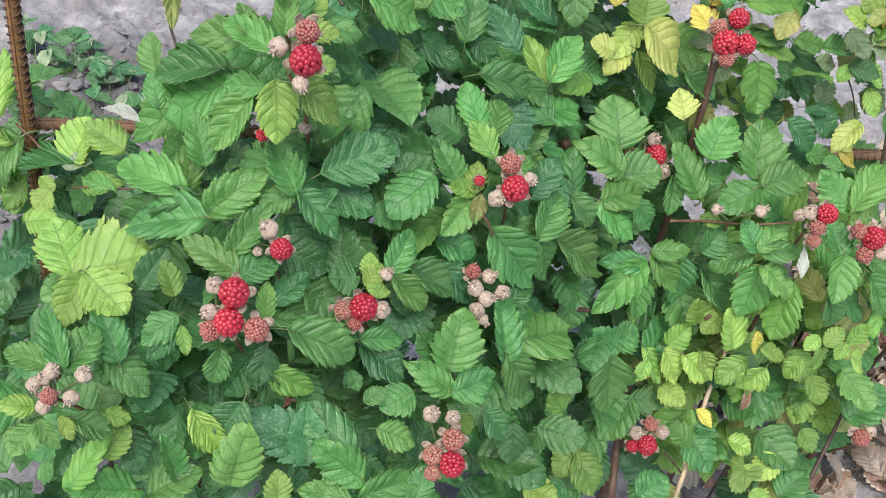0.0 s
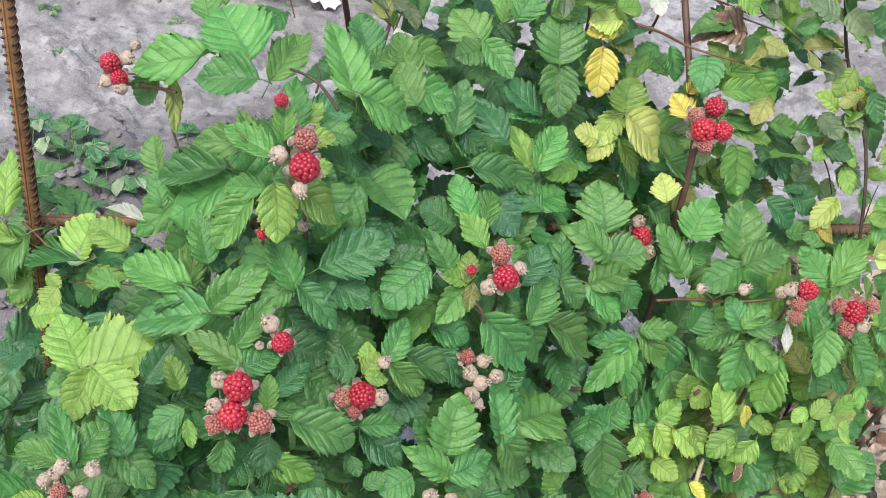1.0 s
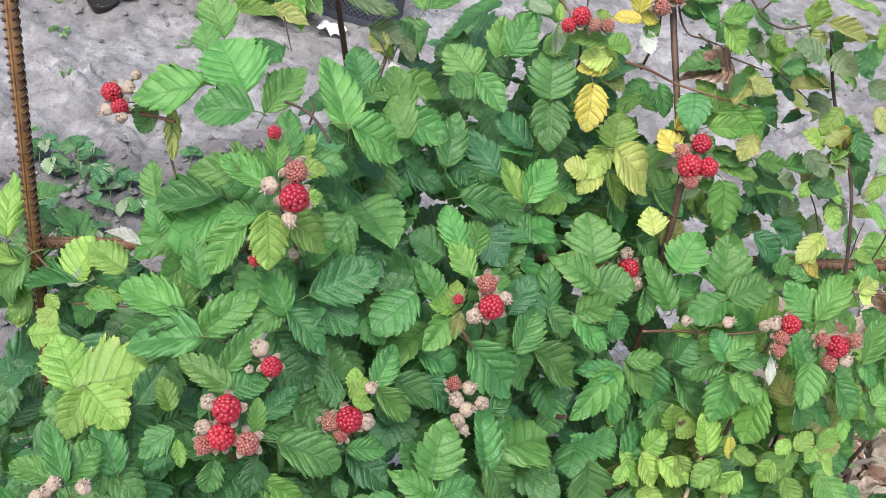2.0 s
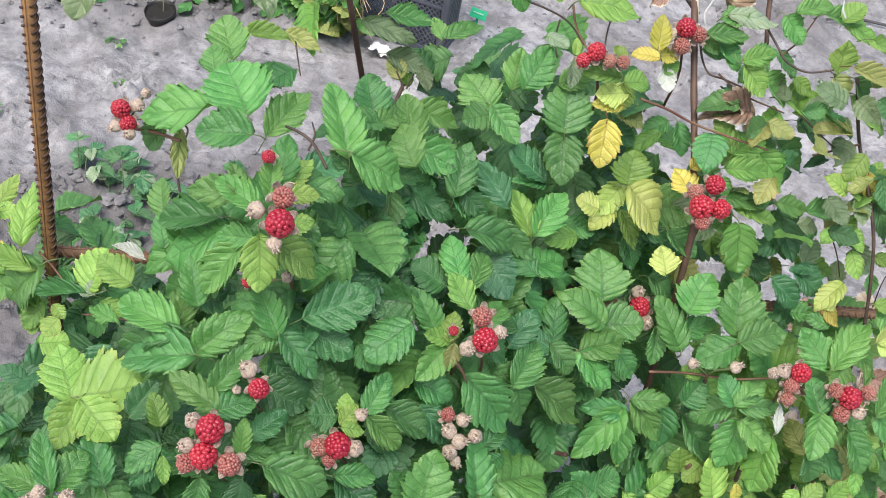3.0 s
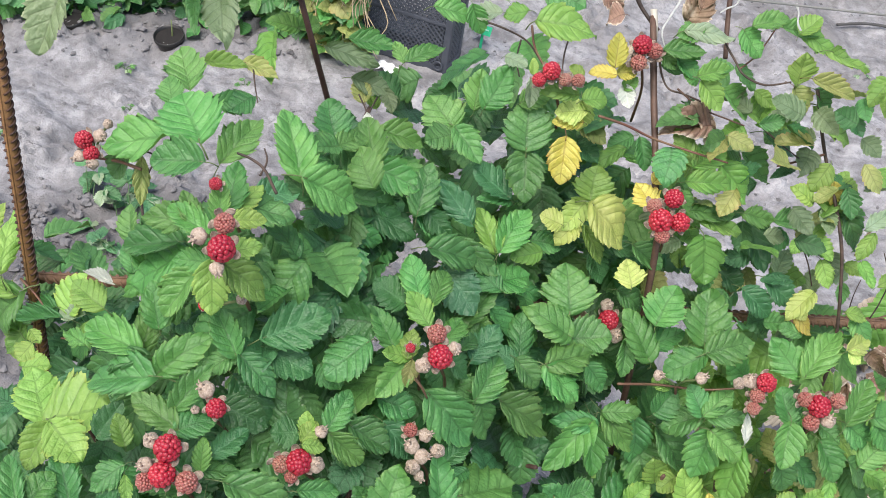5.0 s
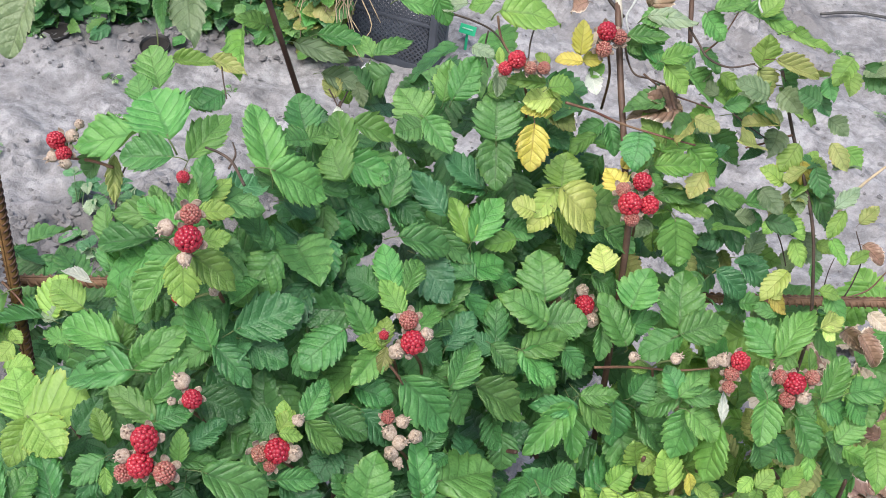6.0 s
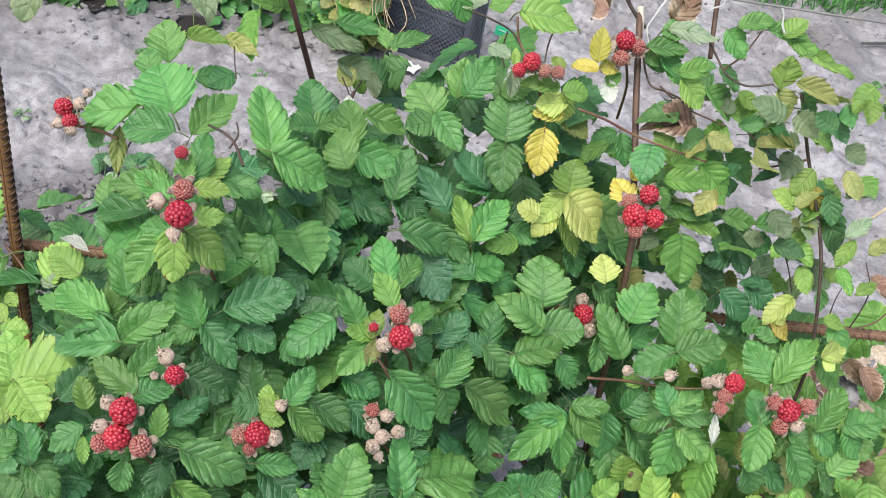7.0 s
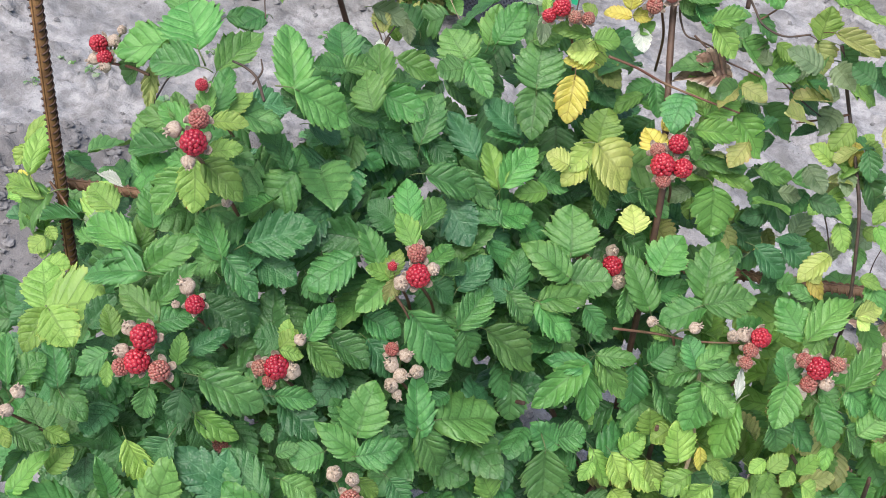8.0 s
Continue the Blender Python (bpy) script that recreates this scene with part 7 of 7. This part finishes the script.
STRAW = "young strawberry plant with blue-green toothed leaves on dug soil"
rosette(-1.136, 1.285, 4, 0.057, ("blue", "pale", "blue", "blue"), 0.030, 100, STRAW)
rosette(-1.134, 1.223, 3, 0.052, ("blue", "pale", "blue", "blue"), 0.042, 101, STRAW)
rosette(-1.091, 1.280, 3, 0.046, ("blue", "pale", "blue", "blue"), 0.054, 102, STRAW)
rosette(-1.037, 1.269, 3, 0.052, ("blue", "pale", "blue", "blue"), 0.030, 103, STRAW)
rosette(-1.063, 1.213, 3, 0.052, ("blue", "pale", "blue", "blue"), 0.042, 104, STRAW)
rosette(-1.030, 1.213, 3, 0.052, ("blue", "pale", "blue", "blue"), 0.054, 105, STRAW)
rosette(-1.049, 1.157, 4, 0.052, ("blue", "pale", "blue", "blue"), 0.030, 106, STRAW)
rosette(-0.966, 1.215, 3, 0.046, ("blue", "pale", "blue", "blue"), 0.042, 107, STRAW)
rosette(-0.944, 1.227, 3, 0.046, ("blue", "pale", "blue", "blue"), 0.054, 108, STRAW)
rosette(-0.976, 1.128, 4, 0.052, ("blue", "pale", "blue", "blue"), 0.030, 109, STRAW)
rosette(-0.987, 1.084, 3, 0.052, ("blue", "pale", "blue", "blue"), 0.042, 110, STRAW)
rosette(-1.163, 1.240, 3, 0.046, ("blue", "pale", "blue", "blue"), 0.054, 111, STRAW)
rosette(-0.911, 1.377, 3, 0.052, ("blue", "pale", "blue", "blue"), 0.030, 112, STRAW)
seedling(-0.999, 1.275, 0.034, 220)
seedling(-1.660, 1.645, 0.030, 200)
seedling(-1.431, 1.637, 0.032, 201)
seedling(-1.300, 1.508, 0.020, 202)
seedling(0.002, 2.884, 0.030, 203)
seedling(-1.202, 1.779, 0.026, 204)
seedling(-0.062, 2.798, 0.030, 205)
seedling(-0.023, 2.979, 0.035, 206)
seedling(-0.036, 2.990, 0.030, 207)
seedling(-1.424, 1.279, 0.025, 208)
seedling(-1.503, 1.277, 0.025, 209)
seedling(-1.467, 1.162, 0.018, 210)
seedling(0.125, 2.664, 0.030, 211)


def bed(name, places, count, spread, height, size, tones, label, seed):
    """A stand of leafy plants too many to count."""
    rng = random.Random(seed)
    res = []
    for k in range(count):
        cx, cy = rng.choice(places)
        p = Vector((cx + rng.gauss(0, spread), cy + abs(rng.gauss(0, spread)), max(0.015, rng.uniform(0.02, height) ** 1.0)))
        res.append(random_leaf(rng, p, size, tones, 0.45))
    return foliage(name, res, label, None, seed, rows=VEINS * 3 + 1, cols=5, category="plants")


bed("bean_bed", [(-1.80 + 0.08 * k, 1.61 + 0.07 * k) for k in range(6)] + [(-1.95 + 0.1 * k, 1.71 + 0.09 * k) for k in range(7)], 800, 0.05, 0.16, 0.048, ("green", "bright", "green", "blue", "dark"), "row of leafy dark green vegetable plants", 31)
bed("weed_heap", [(-1.12, 2.00), (-1.17, 2.00), (-1.22, 2.0), (-1.29, 2.03), (-1.20, 2.02)], 420, 0.035, 0.32, 0.058, ("green", "bright", "dark", "olive"), "tangle of green vines heaped against the crate", 32)
bed("back_bed", [(-1.4 + 0.14 * k, 2.75 + 0.13 * k) for k in range(9)], 520, 0.14, 0.30, 0.085, ("green", "dark", "bright"), "dense green plants behind the crate", 33)


def grass(name, corners, count, seed):
    rng = random.Random(seed)
    bm = bmesh.new()
    for k in range(count):
        s, t = rng.random(), rng.random()
        a, b, c, d = (Vector(q) for q in corners)
        p = (a * (1 - s) + b * s) * (1 - t) + (d * (1 - s) + c * s) * t
        h, w = rng.uniform(0.04, 0.11), rng.uniform(0.002, 0.004)
        lean = Vector((rng.gauss(0, 0.5), rng.gauss(0, 0.5), 0)) * h
        side = Vector((rng.gauss(0, 1), rng.gauss(0, 1), 0)).normalized() * w
        up = Vector((0, 0, h))
        v = [bm.verts.new(q) for q in (p - side, p + side, p + side * 0.8 + up * 0.55 + lean * 0.35, p - side * 0.8 + up * 0.55 + lean * 0.35, p + up * 0.9 + lean)]
        bm.faces.new(v[:4])
        bm.faces.new((v[3], v[2], v[4]))
    return tagged(mesh_object(name, bm, GRASS), "patch of fresh green grass beyond the soil", "grass", kind="stuff")


GRASS = stem_material("grass_blade", (0.05, 0.19, 0.045), (0.10, 0.30, 0.07), 9, 0.6)
grass("grass", [(-0.62, 3.00, 0), (0.25, 3.74, 0), (-0.35, 4.9, 0), (-1.4, 4.1, 0)], 9000, 41)

# dry stalks hanging over the heap
straw = thing("dry_stalks", -1.10, 2.03, 0.0, "bundle of dry straw-coloured stalks on the weed heap", "dry stalks")
rng = random.Random(51)
for k in range(38):
    bm = bmesh.new()
    x, y = rng.uniform(-0.05, 0.09), rng.uniform(-0.05, 0.03)
    z = rng.uniform(0.20, 0.33)
    tube(bm, glide([(x, y, z), (x + rng.gauss(0, 0.02), y - 0.02, z - 0.05), (x + rng.gauss(0, 0.03), y - 0.03, z - rng.uniform(0.08, 0.15))], 3), 0.0016, 0.0010, 4)
    part("stalk", bm, DRY_STEM, straw)


# ---- dry leaves and clods on the soil ----
def litter():
    rng = random.Random(61)
    res = []
    for k in range(900):
        x = 0.42 + rng.gauss(0, 0.17)
        y = 1.48 + 0.35 * (x - 0.42) + rng.gauss(0, 0.22)
        if x < 0.14 or y < 1.02:
            continue
        p = Vector((x, y, ground_height(x, y) + rng.uniform(0.004, 0.05)))
        res.append(random_leaf(rng, p, 0.055, ("dead", "dry", "dry", "dead", "dry"), 0.8))
    return foliage("leaf_litter", res, "brown and grey dry leaves lying on the soil", None, 62, rows=VEINS * 3 + 1, cols=7, category="dry leaves")


litter()


def clods():
    rng = random.Random(71)
    verts, faces = [], []
    base = bmesh.new()
    bmesh.ops.create_icosphere(base, subdivisions=2, radius=1.0)
    for v in base.verts:
        v.co *= 1 + 0.6 * noise.noise(v.co * 1.4) + 0.35 * noise.noise(v.co * 2.6)
    co = np.array([v.co[:] for v in base.verts])
    fs = [[v.index for v in f.verts] for f in base.faces]
    base.free()
    count = 0
    for k in range(20000):
        x, y = rng.uniform(-2.2, 0.8), rng.uniform(0.75, 3.9)
        d = dug(x, y)
        if rng.random() > 0.07 + 0.25 * max(0.0, noise.noise(Vector((x * 5, y * 5, 17)))) + d:
            continue
        r = rng.uniform(0.0015, 0.0055) * (1 + 2.2 * d * rng.random() ** 2.5)
        ang = rng.uniform(0, 6.28)
        spin = np.array([[math.cos(ang), -math.sin(ang), 0], [math.sin(ang), math.cos(ang), 0], [0, 0, 1]])
        jit = co @ spin * np.array([rng.uniform(0.8, 1.3), rng.uniform(0.8, 1.3), rng.uniform(0.5, 0.8)]) * r
        verts.append(jit + np.array([x, y, ground_height(x, y) + r * 0.3]))
        faces += [[i + count for i in f] for f in fs]
        count += len(co)
    me = bpy.data.meshes.new("soil_clods")
    me.from_pydata(np.concatenate(verts).tolist(), [], faces)
    me.materials.append(CLOD)
    return tagged(new("soil_clods", me), "grey crumbs and clods of dry soil", "clods", kind="stuff")


clods()

# dark hose along the far edge of the soil
hose = thing("garden_hose", -0.125, 3.185, 0.012, "dark thin garden hose lying on the soil", "hose")
bm = bmesh.new()
tube(bm, glide([(-0.02, -0.01, -0.012), (0.06, 0.04, 0.0), (0.17, 0.08, 0.002), (0.5, 0.2, 0), (1.1, 0.5, 0)], 6), 0.0045, 0.0045, 8)
part("hose_pipe", bm, HOSE, hose)
